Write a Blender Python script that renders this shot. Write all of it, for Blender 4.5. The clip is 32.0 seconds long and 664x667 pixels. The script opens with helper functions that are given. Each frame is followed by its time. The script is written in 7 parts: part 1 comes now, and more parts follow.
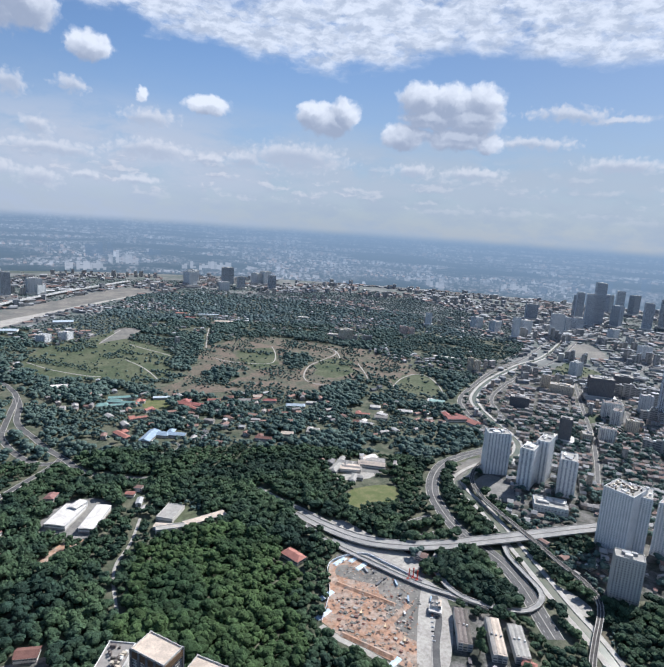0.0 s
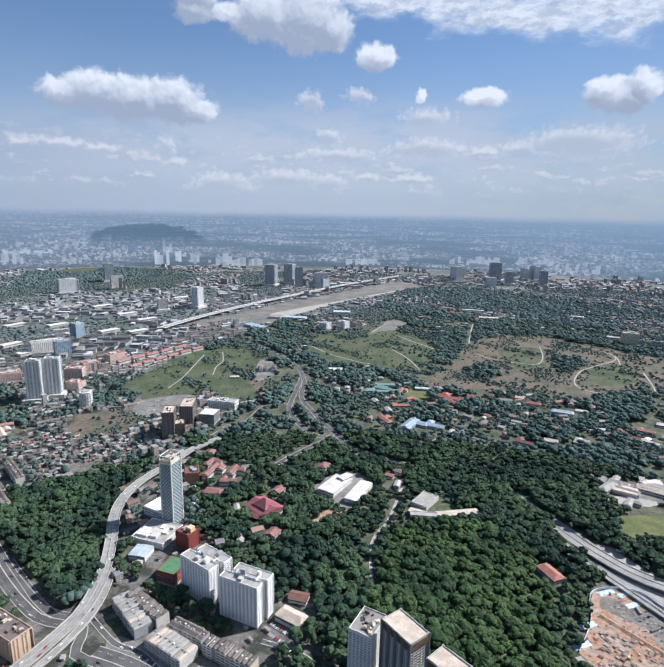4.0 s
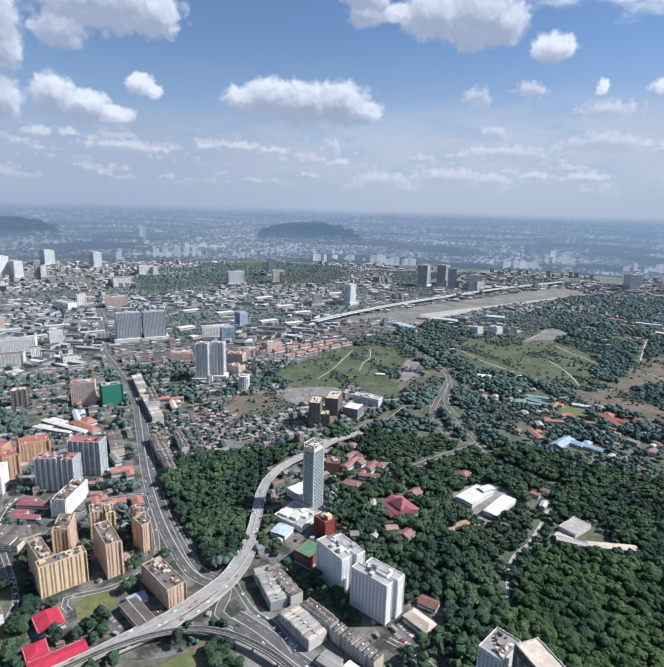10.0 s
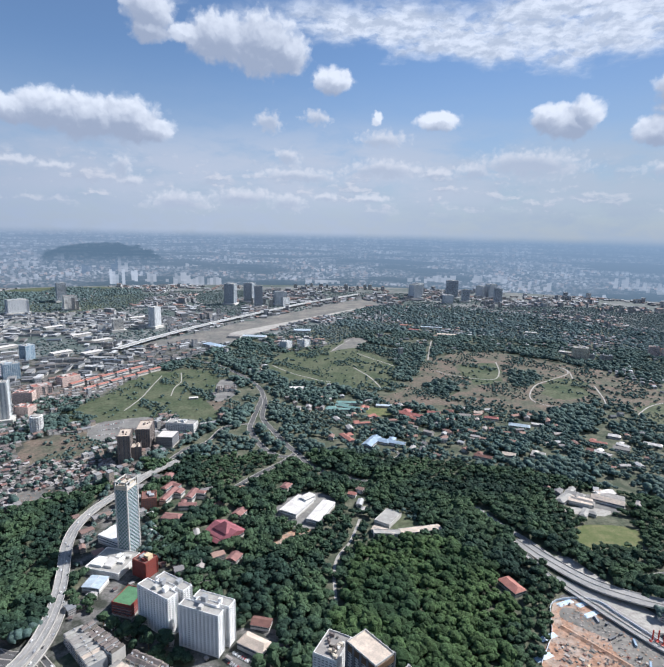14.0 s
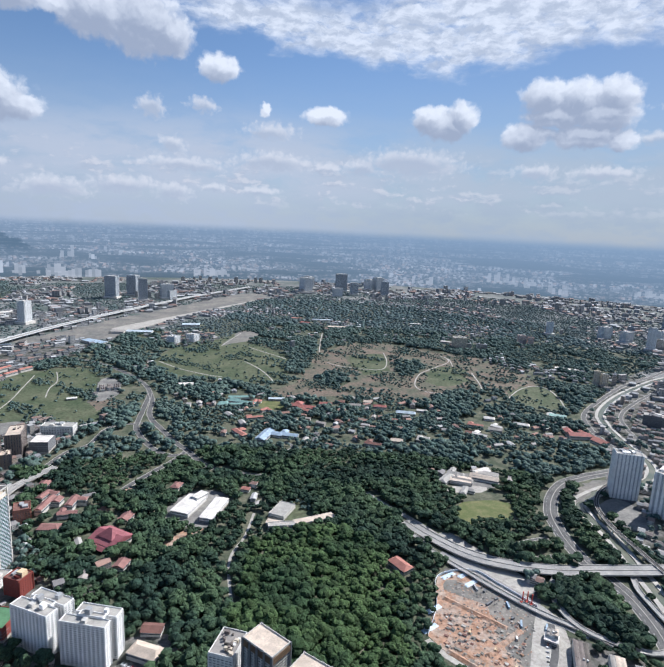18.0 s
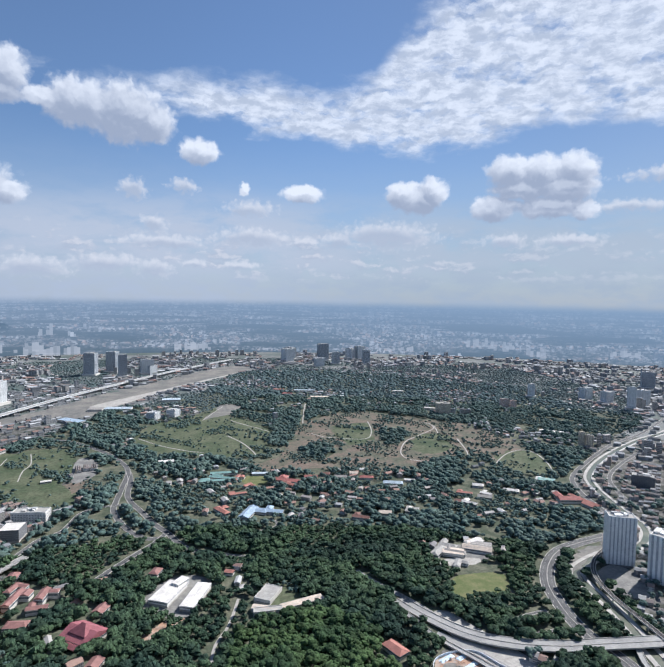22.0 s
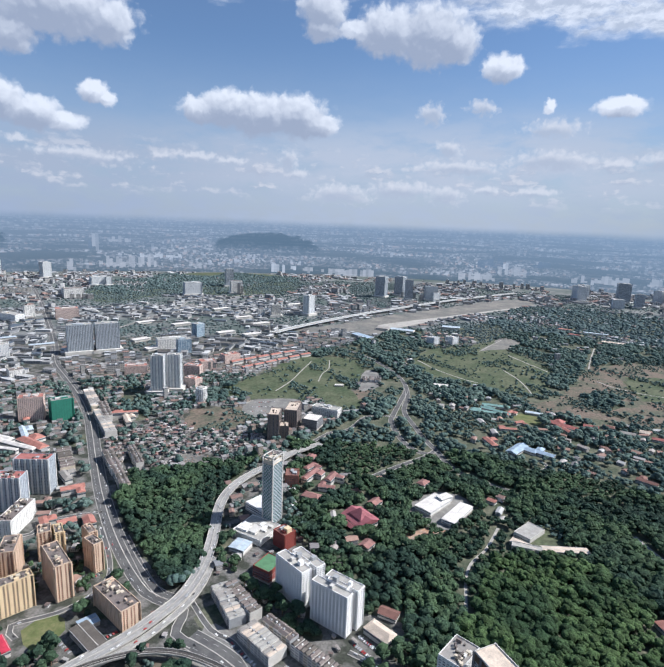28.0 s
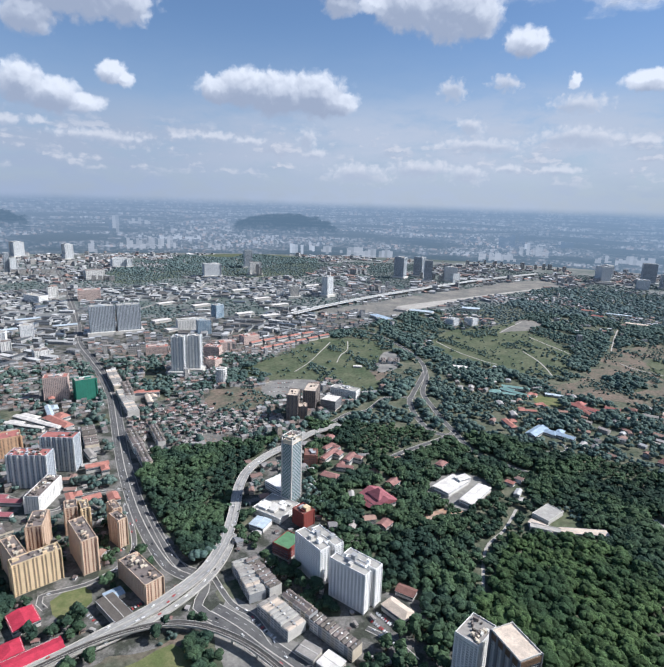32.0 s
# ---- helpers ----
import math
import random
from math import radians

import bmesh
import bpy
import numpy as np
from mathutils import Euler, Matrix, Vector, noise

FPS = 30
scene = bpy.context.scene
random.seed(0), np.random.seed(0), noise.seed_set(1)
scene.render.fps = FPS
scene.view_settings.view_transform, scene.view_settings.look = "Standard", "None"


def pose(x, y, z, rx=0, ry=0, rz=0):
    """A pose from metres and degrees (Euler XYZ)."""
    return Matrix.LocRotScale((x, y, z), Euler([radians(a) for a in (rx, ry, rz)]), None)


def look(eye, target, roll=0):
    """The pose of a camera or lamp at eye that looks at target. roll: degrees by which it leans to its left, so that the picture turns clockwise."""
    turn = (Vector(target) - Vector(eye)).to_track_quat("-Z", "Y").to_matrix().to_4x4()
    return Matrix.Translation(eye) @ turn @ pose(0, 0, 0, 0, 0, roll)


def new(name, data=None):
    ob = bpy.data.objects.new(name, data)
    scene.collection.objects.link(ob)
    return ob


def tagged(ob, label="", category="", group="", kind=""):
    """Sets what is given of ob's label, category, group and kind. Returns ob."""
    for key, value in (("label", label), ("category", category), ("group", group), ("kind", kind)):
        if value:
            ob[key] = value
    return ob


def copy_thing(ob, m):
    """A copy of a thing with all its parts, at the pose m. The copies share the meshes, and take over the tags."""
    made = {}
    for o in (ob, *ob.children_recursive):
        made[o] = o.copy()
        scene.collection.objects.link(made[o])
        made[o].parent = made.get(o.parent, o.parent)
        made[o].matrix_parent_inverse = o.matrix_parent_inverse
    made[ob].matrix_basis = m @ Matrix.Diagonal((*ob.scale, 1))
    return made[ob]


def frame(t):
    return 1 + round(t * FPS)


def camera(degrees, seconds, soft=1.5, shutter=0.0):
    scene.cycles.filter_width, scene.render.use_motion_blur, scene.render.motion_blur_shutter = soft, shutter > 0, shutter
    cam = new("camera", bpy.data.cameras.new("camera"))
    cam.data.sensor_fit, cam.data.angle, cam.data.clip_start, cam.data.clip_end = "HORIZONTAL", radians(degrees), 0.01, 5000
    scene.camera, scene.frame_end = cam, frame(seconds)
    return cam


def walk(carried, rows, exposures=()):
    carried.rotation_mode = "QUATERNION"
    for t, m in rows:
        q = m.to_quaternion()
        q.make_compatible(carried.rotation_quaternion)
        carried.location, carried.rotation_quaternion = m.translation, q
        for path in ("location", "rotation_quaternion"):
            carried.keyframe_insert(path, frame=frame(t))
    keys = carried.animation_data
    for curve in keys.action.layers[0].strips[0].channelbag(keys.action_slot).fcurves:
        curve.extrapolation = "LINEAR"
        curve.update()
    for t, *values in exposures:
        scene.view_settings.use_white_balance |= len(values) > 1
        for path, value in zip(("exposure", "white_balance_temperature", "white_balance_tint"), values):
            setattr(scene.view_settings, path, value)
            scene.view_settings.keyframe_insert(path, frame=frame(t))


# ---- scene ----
# ---- the camera: it turns on a high viewing deck ----
EYE = 500.0
cam = camera(63.16, 32.0, 1.65)
TURNS = [
    (0.0, 78.801, -3.679, -27.6), (0.5, 78.23, -3.363, -25.271), (1.0, 77.588, -2.913, -22.177),
    (1.5, 77.067, -2.38, -18.556), (2.0, 76.774, -1.924, -14.633), (2.5, 76.71, -1.568, -10.791),
    (3.0, 76.818, -1.287, -7.076), (3.5, 76.974, -1.161, -3.52), (4.0, 77.139, -1.084, -0.1),
    (4.5, 77.26, -1.019, 3.168), (6.5, 76.999, -1.135, 14.189), (7.0, 76.93, -1.219, 16.147),
    (7.5, 76.813, -1.252, 17.536), (8.0, 76.619, -1.236, 18.295), (8.5, 76.398, -1.201, 18.509),
    (9.0, 76.261, -1.252, 18.223), (9.5, 76.39, -1.381, 17.406), (10.0, 76.744, -1.513, 16.043),
    (10.5, 77.241, -1.599, 14.17), (11.0, 77.716, -1.584, 11.883), (11.5, 78.084, -1.5, 9.133),
    (12.0, 78.344, -1.447, 6.111), (12.5, 78.531, -1.411, 2.944), (13.0, 78.769, -1.341, 0.025),
    (13.5, 78.982, -1.251, -2.407), (14.0, 79.172, -1.216, -4.357), (14.5, 79.316, -1.211, -5.958),
    (16.5, 78.711, -1.923, -11.189), (17.0, 78.465, -2.149, -12.508), (17.5, 78.481, -2.382, -14.032),
    (18.0, 78.826, -2.601, -15.764), (18.5, 79.593, -2.843, -17.788), (19.0, 80.743, -2.979, -20.129),
    (19.5, 82.308, -2.999, -22.704), (20.0, 84.042, -2.757, -25.11), (20.5, 85.63, -2.311, -26.418),
    (21.0, 86.613, -1.821, -25.742), (21.5, 86.809, -1.341, -22.721), (22.0, 86.263, -0.951, -17.907),
    (22.5, 85.29, -0.737, -12.156), (23.0, 84.15, -0.521, -6.411), (23.5, 83.012, -0.471, -1.161),
    (24.0, 81.989, -0.426, 3.363), (24.5, 81.146, -0.595, 7.058), (25.0, 80.619, -0.868, 10.014),
    (25.5, 80.4, -1.208, 12.191), (27.5, 78.78, -2.062, 13.649), (28.0, 78.048, -2.177, 11.709),
    (28.5, 77.458, -2.323, 9.196), (29.0, 77.128, -2.463, 6.671), (29.5, 77.056, -2.409, 4.904),
    (30.0, 77.107, -2.199, 4.537), (30.5, 77.054, -1.948, 5.731), (31.0, 76.802, -1.78, 8.169),
    (31.5, 76.374, -1.734, 10.989), (32.0, 75.996, -1.769, 13.63),
]
walk(cam, [(t, pose(0, 0, EYE, rx, ry, rz)) for t, rx, ry, rz in TURNS], [(0.0, 0.50, 5620, 12), (32.0, 0.50, 5620, 12)])

# ---- light ----
SUN_ELEV, SUN_AZ = 42.0, 70.0          # azimuth clockwise from +y
sd = Vector((math.sin(radians(SUN_AZ)) * math.cos(radians(SUN_ELEV)), math.cos(radians(SUN_AZ)) * math.cos(radians(SUN_ELEV)), math.sin(radians(SUN_ELEV))))
sun = new("sun", bpy.data.lights.new("sun", "SUN"))
sun.data.energy, sun.data.angle, sun.data.color = 5.0, radians(0.6), (1.0, 0.91, 0.78)
sun.matrix_world = look(sd * 1000, (0, 0, 0))


def mth(tree, op, a, b=None, clamp=False):
    n = tree.nodes.new("ShaderNodeMath")
    n.operation, n.use_clamp = op, clamp
    for i, s in enumerate((a, b)):
        if s is None:
            continue
        if isinstance(s, (int, float)):
            n.inputs[i].default_value = s
        else:
            tree.links.new(s, n.inputs[i])
    return n.outputs[0]


def vmath(tree, op, a, b=None):
    n = tree.nodes.new("ShaderNodeVectorMath")
    n.operation = op
    for i, s in enumerate((a, b)):
        if s is None:
            continue
        if isinstance(s, (tuple, list)):
            n.inputs[i].default_value = s
        else:
            tree.links.new(s, n.inputs[i])
    return n.outputs["Value" if op in ("LENGTH", "DOT_PRODUCT", "DISTANCE") else "Vector"]


def span(tree, x, lo, hi, a=0.0, b=1.0, smooth=True):
    n = tree.nodes.new("ShaderNodeMapRange")
    n.interpolation_type = "SMOOTHSTEP" if smooth else "LINEAR"
    tree.links.new(x, n.inputs["Value"])
    for k, v in (("From Min", lo), ("From Max", hi), ("To Min", a), ("To Max", b)):
        n.inputs[k].default_value = v
    return n.outputs["Result"]


def mixc(tree, fac, a, b, mode="MIX"):
    n = tree.nodes.new("ShaderNodeMix")
    n.data_type, n.blend_type = "RGBA", mode
    for s, v in ((n.inputs[0], fac), (n.inputs[6], a), (n.inputs[7], b)):
        if isinstance(v, (int, float)):
            s.default_value = v
        elif isinstance(v, (tuple, list)):
            s.default_value = (*v[:3], 1)
        else:
            tree.links.new(v, s)
    return n.outputs[2]


def noisen(tree, vec, scale, detail=4.0, rough=0.55, kind="Fac"):
    n = tree.nodes.new("ShaderNodeTexNoise")
    n.inputs["Scale"].default_value, n.inputs["Detail"].default_value, n.inputs["Roughness"].default_value = scale, detail, rough
    if vec is not None:
        tree.links.new(vec, n.inputs["Vector"])
    return n.outputs[kind]


# ---- distance: land beyond the last streets, by direction from the deck ----
# azimuth, height on a ring at RIM, half width in degrees, half height, strength
RIM, WALL_TOP, LEAN = 4930.0, 350.0, 1.11
DARK = [(-46.9, 300, 4.6, 76, 0.95), (-18.4, 290, 5.4, 86, 0.95), (-24.5, -70, 9.9, 80, 0.7), (44.7, 224, 4.4, 60, 0.7), (31.6, 355, 6.2, 70, 0.5), (-31.6, 241, 3.3, 35, 0.5), (-3.5, 164, 3.3, 35, 0.6), (-45.2, 79, 5.8, 38, 0.6), (-40.3, 201, 4.0, 23, 0.5), (9.0, 257, 5.4, 46, 0.4), (-5.8, 446, 6.0, 40, 0.4), (-38.3, 358, 2.7, 23, 0.4), (17.7, -140, 5.4, 38, 0.5), (-42.0, 455, 7.0, 45, 0.5), (22.0, 300, 5.0, 30, 0.4)]
# azimuth, foot, half width in degrees, height, tone
CLUSTERS = [(-35.5, 190, 0.15, 86, 0), (-35.0, 190, 0.3, 181, 1), (-32.1, 43, 2.65, 104, 1), (-25.6, 43, 0.55, 95, 1), (-22.2, 224, 0.45, 52, 2), (-19.9, 112, 0.45, 112, 0), (-17.4, 129, 0.3, 121, 0), (-16.6, 129, 0.45, 112, 1), (-16.5, 25, 1.4, 121, 2), (-12.4, 25, 2.2, 104, 1), (-9.9, 155, 0.75, 112, 1), (-9.5, -18, 2.4, 96, 1),
            (2.9, 25, 1.15, 69, 1), (-7.8, 155, 0.35, 60, 2), (0.8, 173, 0.5, 86, 0), (-49.1, 69, 0.5, 78, 1), (-37.2, -1, 0.4, 121, 1), (-32.8, 250, 1.0, 52, 1), (-26.2, 173, 2.2, 43, 1), (4.7, 147, 1.25, 121, 0), (6.2, 147, 0.25, 86, 2), (9.7, 164, 0.9, 52, 0), (3.7, 25, 2.05, 69, 1), (7.0, 86, 1.45, 78, 1),
            (33.5, 77, 1.55, 112, 1), (36.1, 69, 0.6, 78, 1), (38.8, 25, 0.95, 130, 1), (30.2, -36, 1.35, 87, 2), (49.3, 60, 0.45, 113, 0), (53.6, 95, 1.8, 121, 0), (58.1, 138, 0.4, 138, 0), (46.6, 69, 1.25, 52, 1), (15.0, 60, 2.6, 70, 1), (21.0, 80, 2.0, 62, 1), (-29.0, 120, 2.0, 40, 2), (25.0, 40, 1.6, 66, 1)]


def distance_colour(t, px, py, z, upper=False, near=None):
    """Hazy plain with woods, hills and clusters of flats, as it shows on the ring."""
    k = mth(t, "DIVIDE", EYE, mth(t, "MAXIMUM", mth(t, "SUBTRACT", EYE, z), 22.0))     # farther land stands higher
    cx = t.nodes.new("ShaderNodeCombineXYZ")
    t.links.new(mth(t, "MULTIPLY", px, k), cx.inputs[0]), t.links.new(mth(t, "MULTIPLY", py, k), cx.inputs[1])
    land = cx.outputs[0]
    woods = noisen(t, land, 0.00042, 6.0, 0.64)
    ang = mth(t, "MULTIPLY", mth(t, "ARCTAN2", px, py), 57.296)
    flat2 = t.nodes.new("ShaderNodeCombineXYZ")
    t.links.new(ang, flat2.inputs[0]), t.links.new(mth(t, "MULTIPLY", z, 0.022), flat2.inputs[1])
    wob = noisen(t, flat2.outputs[0], 1.1, 5.0, 0.6)

    def white(x, y, seed):
        q = t.nodes.new("ShaderNodeCombineXYZ")
        t.links.new(mth(t, "FLOOR", x), q.inputs[0])
        if y is not None:
            t.links.new(mth(t, "FLOOR", y), q.inputs[1])
        q.inputs[2].default_value = seed
        w = t.nodes.new("ShaderNodeTexWhiteNoise")
        w.noise_dimensions = "3D"
        t.links.new(q.outputs[0], w.inputs["Vector"])
        return w.outputs["Value"]

    def cells(sx_, sz_, seed):
        """Even tones in small rectangles, each row shifted and bent."""
        row = mth(t, "ADD", mth(t, "MULTIPLY", z, sz_), mth(t, "MULTIPLY", wob, 5.0))
        shift = mth(t, "MULTIPLY", white(row, None, seed + 0.5), 17.0)
        return white(mth(t, "ADD", mth(t, "MULTIPLY", ang, sx_), shift), row, seed)

    towny = span(t, woods, 0.43, 0.53)
    dense = span(t, noisen(t, land, 0.0011, 4.0, 0.6), 0.42, 0.62)
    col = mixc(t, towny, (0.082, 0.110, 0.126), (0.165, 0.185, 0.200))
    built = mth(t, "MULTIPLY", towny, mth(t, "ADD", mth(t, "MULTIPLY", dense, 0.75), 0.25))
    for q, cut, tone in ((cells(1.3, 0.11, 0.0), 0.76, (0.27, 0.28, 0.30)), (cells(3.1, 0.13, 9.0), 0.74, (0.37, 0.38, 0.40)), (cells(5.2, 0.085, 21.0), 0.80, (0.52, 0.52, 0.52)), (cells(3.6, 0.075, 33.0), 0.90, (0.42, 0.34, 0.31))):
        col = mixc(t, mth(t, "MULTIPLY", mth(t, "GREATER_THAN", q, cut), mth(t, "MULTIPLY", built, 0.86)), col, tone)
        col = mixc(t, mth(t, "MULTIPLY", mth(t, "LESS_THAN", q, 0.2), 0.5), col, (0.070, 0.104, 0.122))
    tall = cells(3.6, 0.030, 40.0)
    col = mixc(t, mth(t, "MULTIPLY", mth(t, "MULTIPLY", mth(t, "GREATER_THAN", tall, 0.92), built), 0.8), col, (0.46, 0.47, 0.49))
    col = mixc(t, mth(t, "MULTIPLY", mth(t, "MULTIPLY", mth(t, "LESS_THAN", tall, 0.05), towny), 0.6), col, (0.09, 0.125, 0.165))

    def rise(a0, z0, ra, rz):
        u = mth(t, "ADD", mth(t, "DIVIDE", mth(t, "SUBTRACT", ang, a0), ra), mth(t, "MULTIPLY", mth(t, "SUBTRACT", wob, 0.5), 0.5))
        v = mth(t, "ADD", mth(t, "DIVIDE", mth(t, "MAXIMUM", mth(t, "SUBTRACT", z, z0 - 0.8 * rz), 0.0), 1.6 * rz), mth(t, "MULTIPLY", mth(t, "SUBTRACT", wob, 0.5), 0.3))
        e2 = mth(t, "ADD", mth(t, "MULTIPLY", u, u), mth(t, "MULTIPLY", v, v))
        return mth(t, "MULTIPLY", span(t, e2, 1.12, 0.88), span(t, mth(t, "ADD", z, mth(t, "MULTIPLY", wob, 40.0)), z0 - 1.5 * rz, z0 - 0.5 * rz + 40))

    hills = [q for q in DARK if near is None or abs(q[0] - near) < q[2] * 1.4 + 9.5]
    for a0, z0, ra, rz, tone in hills:
        if tone < 0.9:
            col = mixc(t, mth(t, "MULTIPLY", rise(a0, z0, ra, rz), tone * 0.85), col, (0.060, 0.095, 0.122))
    for i, (a0, z0, ra, hh, tone) in enumerate(CLUSTERS):
        if upper or abs(a0 - near) > ra + 8.5:
            continue
        c = mth(t, "MULTIPLY", ang, 3.4 if tone else 2.6)
        high = mth(t, "ADD", mth(t, "MULTIPLY", white(c, None, 3.0 + i), 0.75 * hh), z0 + 0.25 * hh)
        on = mth(t, "MULTIPLY", mth(t, "LESS_THAN", mth(t, "ABSOLUTE", mth(t, "SUBTRACT", ang, a0)), ra), mth(t, "MULTIPLY", mth(t, "GREATER_THAN", z, mth(t, "ADD", mth(t, "MULTIPLY", white(c, None, 90.0 + i), 0.3 * hh), z0 - 0.15 * hh)), mth(t, "LESS_THAN", z, high)))
        pick = white(c, None, 60.0 + i)
        on = mth(t, "MULTIPLY", on, mth(t, "GREATER_THAN", pick, 0.25 if ra > 0.6 else 0.0))
        paint = ((0.080, 0.120, 0.165), (0.43, 0.43, 0.43), (0.56, 0.57, 0.58))[tone]
        col = mixc(t, mth(t, "MULTIPLY", on, span(t, pick, 0.1, 1.0, 0.45, 0.86)), col, paint)
    # haze painted in: colours drawn towards blue grey with height
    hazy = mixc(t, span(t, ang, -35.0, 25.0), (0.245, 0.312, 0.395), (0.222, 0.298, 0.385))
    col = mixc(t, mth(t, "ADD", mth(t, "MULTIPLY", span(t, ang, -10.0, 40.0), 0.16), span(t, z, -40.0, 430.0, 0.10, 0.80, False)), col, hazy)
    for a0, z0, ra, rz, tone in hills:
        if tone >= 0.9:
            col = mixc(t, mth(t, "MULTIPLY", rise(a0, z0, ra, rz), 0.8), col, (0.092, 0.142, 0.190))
    return col


# ---- sky: clear air, cumulus puffs low down, a broken sheet of cloud above ----
world = bpy.data.worlds.new("sky")
scene.world = world
world.use_nodes = True
wt = world.node_tree
wt.nodes.clear()
sky = wt.nodes.new("ShaderNodeTexSky")
sky.sky_type, sky.sun_disc = "NISHITA", False
sky.sun_elevation, sky.sun_rotation = radians(SUN_ELEV), radians(SUN_AZ)
sky.altitude, sky.air_density, sky.dust_density, sky.ozone_density = 100, 1.0, 0.45, 2.5
tc = wt.nodes.new("ShaderNodeTexCoord").outputs["Generated"]
sx = wt.nodes.new("ShaderNodeSeparateXYZ")
wt.links.new(tc, sx.inputs[0])
az = mth(wt, "MULTIPLY", mth(wt, "ARCTAN2", sx.outputs[0], sx.outputs[1]), 57.296)
el = mth(wt, "MULTIPLY", mth(wt, "ARCSINE", sx.outputs[2]), 57.296)
cb = wt.nodes.new("ShaderNodeCombineXYZ")
wt.links.new(az, cb.inputs[0]), wt.links.new(el, cb.inputs[1])
flat = cb.outputs[0]
warp = vmath(wt, "SUBTRACT", noisen(wt, flat, 0.34, 3.5, 0.52, "Color"), (0.5, 0.5, 0.5))


def lumps(vec, scale):
    """Rounded heads of cumulus: low in each head's middle."""
    n = wt.nodes.new("ShaderNodeTexVoronoi")
    n.voronoi_dimensions, n.feature, n.normalize = "2D", "SMOOTH_F1", False
    n.inputs["Scale"].default_value, n.inputs["Detail"].default_value, n.inputs["Smoothness"].default_value, n.inputs["Roughness"].default_value = scale, 0.8, 0.6, 0.5
    wt.links.new(vec, n.inputs["Vector"])
    return n.outputs["Distance"]


small = vmath(wt, "SUBTRACT", noisen(wt, flat, 1.25, 4.0, 0.58, "Color"), (0.5, 0.5, 0.5))
bent = vmath(wt, "ADD", vmath(wt, "ADD", flat, vmath(wt, "MULTIPLY", warp, (1.5, 0.8, 0.0))), vmath(wt, "MULTIPLY", small, (1.0, 0.55, 0.0)))
# heaped clouds, as lobes: azimuth, elevation, half width, half height, in degrees
PUFFS = [(-13.1, 19.0, 2.4, 2.24), (-13.3, 17.5, 1.7, 1.18), (-9.8, 17.4, 2.4, 0.94), (-6.6, 17.3, 3.9, 2.24), (-2.8, 17.0, 4.2, 2.83), (-0.5, 16.4, 2.5, 1.89),
         (-25.0, 9.8, 2.2, 1.30), (-22.4, 10.1, 3.0, 1.89), (-19.2, 9.7, 5.4, 2.12), (-15.6, 9.8, 3.7, 2.12), (-13.4, 9.2, 2.2, 1.30),
         (4.2, 14.2, 2.2, 1.24), (14.6, 10.6, 2.3, 0.94), (8.6, 11.0, 0.8, 0.65), (25.2, 10.7, 2.0, 1.30), (28.2, 10.8, 1.6, 1.77), (26.9, 10.1, 2.7, 1.30),
         (35.9, 12.5, 2.4, 1.77), (38.7, 12.3, 3.0, 1.89), (41.8, 12.6, 2.0, 1.65), (40.7, 10.9, 3.8, 1.42), (36.9, 10.9, 3.0, 1.18), (39.5, 9.1, 3.8, 1.18), (34.3, 9.2, 2.4, 1.30), (42.5, 8.7, 1.7, 0.94),
         (-46.5, 14.1, 2.6, 4.01), (-45.9, 12.0, 2.0, 1.89), (-37.4, 16.6, 6.8, 2.48), (-33.0, 16.2, 2.4, 1.89), (-41.1, 14.2, 2.4, 1.65), (-47.0, 8.4, 3.1, 2.01), (-41.9, 8.9, 2.2, 1.77), (-39.4, 8.2, 2.7, 1.53), (-37.2, 7.8, 2.2, 0.94), (-34.6, 10.4, 1.4, 1.06), (-33.5, 9.9, 1.2, 0.71)]
# small soft clouds low over the plain
SOFT = [(9.2, 9.0, 2.2, 0.7), (-16.2, 5.7, 0.8, 0.9), (-15.5, 4.4, 1.0, 0.5), (-0.3, 7.1, 1.1, 0.7), (0.6, 5.4, 3.7, 0.6), (9.5, 6.1, 3.3, 0.8), (2.6, 10.9, 1.2, 0.6), (-2.2, 10.4, 1.1, 0.8), (15.1, 5.9, 1.5, 0.4), (18.6, 6.0, 1.7, 0.7), (23.5, 6.6, 4.2, 1.1), (-4.7, 3.1, 3.0, 0.7),
        (-0.2, 2.7, 1.5, 0.7), (3.6, 3.3, 1.1, 0.4), (8.3, 3.2, 1.6, 0.4), (-10.8, 2.6, 2.5, 0.8), (-22.1, 5.3, 1.4, 0.4), (49.7, 11.4, 3.0, 0.6), (53.5, 10.9, 3.0, 0.3), (54.7, 7.1, 3.1, 0.6), (35.4, 6.0, 1.8, 0.6), (41.4, 5.9, 2.9, 0.5), (-43.5, 5.9, 1.2, 0.4), (-40.9, 5.9, 0.9, 0.3), (-35.9, 5.0, 3.9, 0.5), (-28.4, 5.4, 1.2, 0.3), (-25.3, 5.5, 2.1, 0.4), (46.5, 8.9, 3.4, 0.5)]


def nearest(puffs, vec):
    d = None
    for a, e, rx, ry in puffs:
        q = vmath(wt, "MULTIPLY", vmath(wt, "SUBTRACT", vec, (a, e, 0)), (1 / rx, 1 / ry, 0))
        q = vmath(wt, "LENGTH", vmath(wt, "MAXIMUM", q, vmath(wt, "MULTIPLY", q, (-1, -1.0, 0))))       # flatter below
        d = q if d is None else mth(wt, "MINIMUM", d, q)
    return d


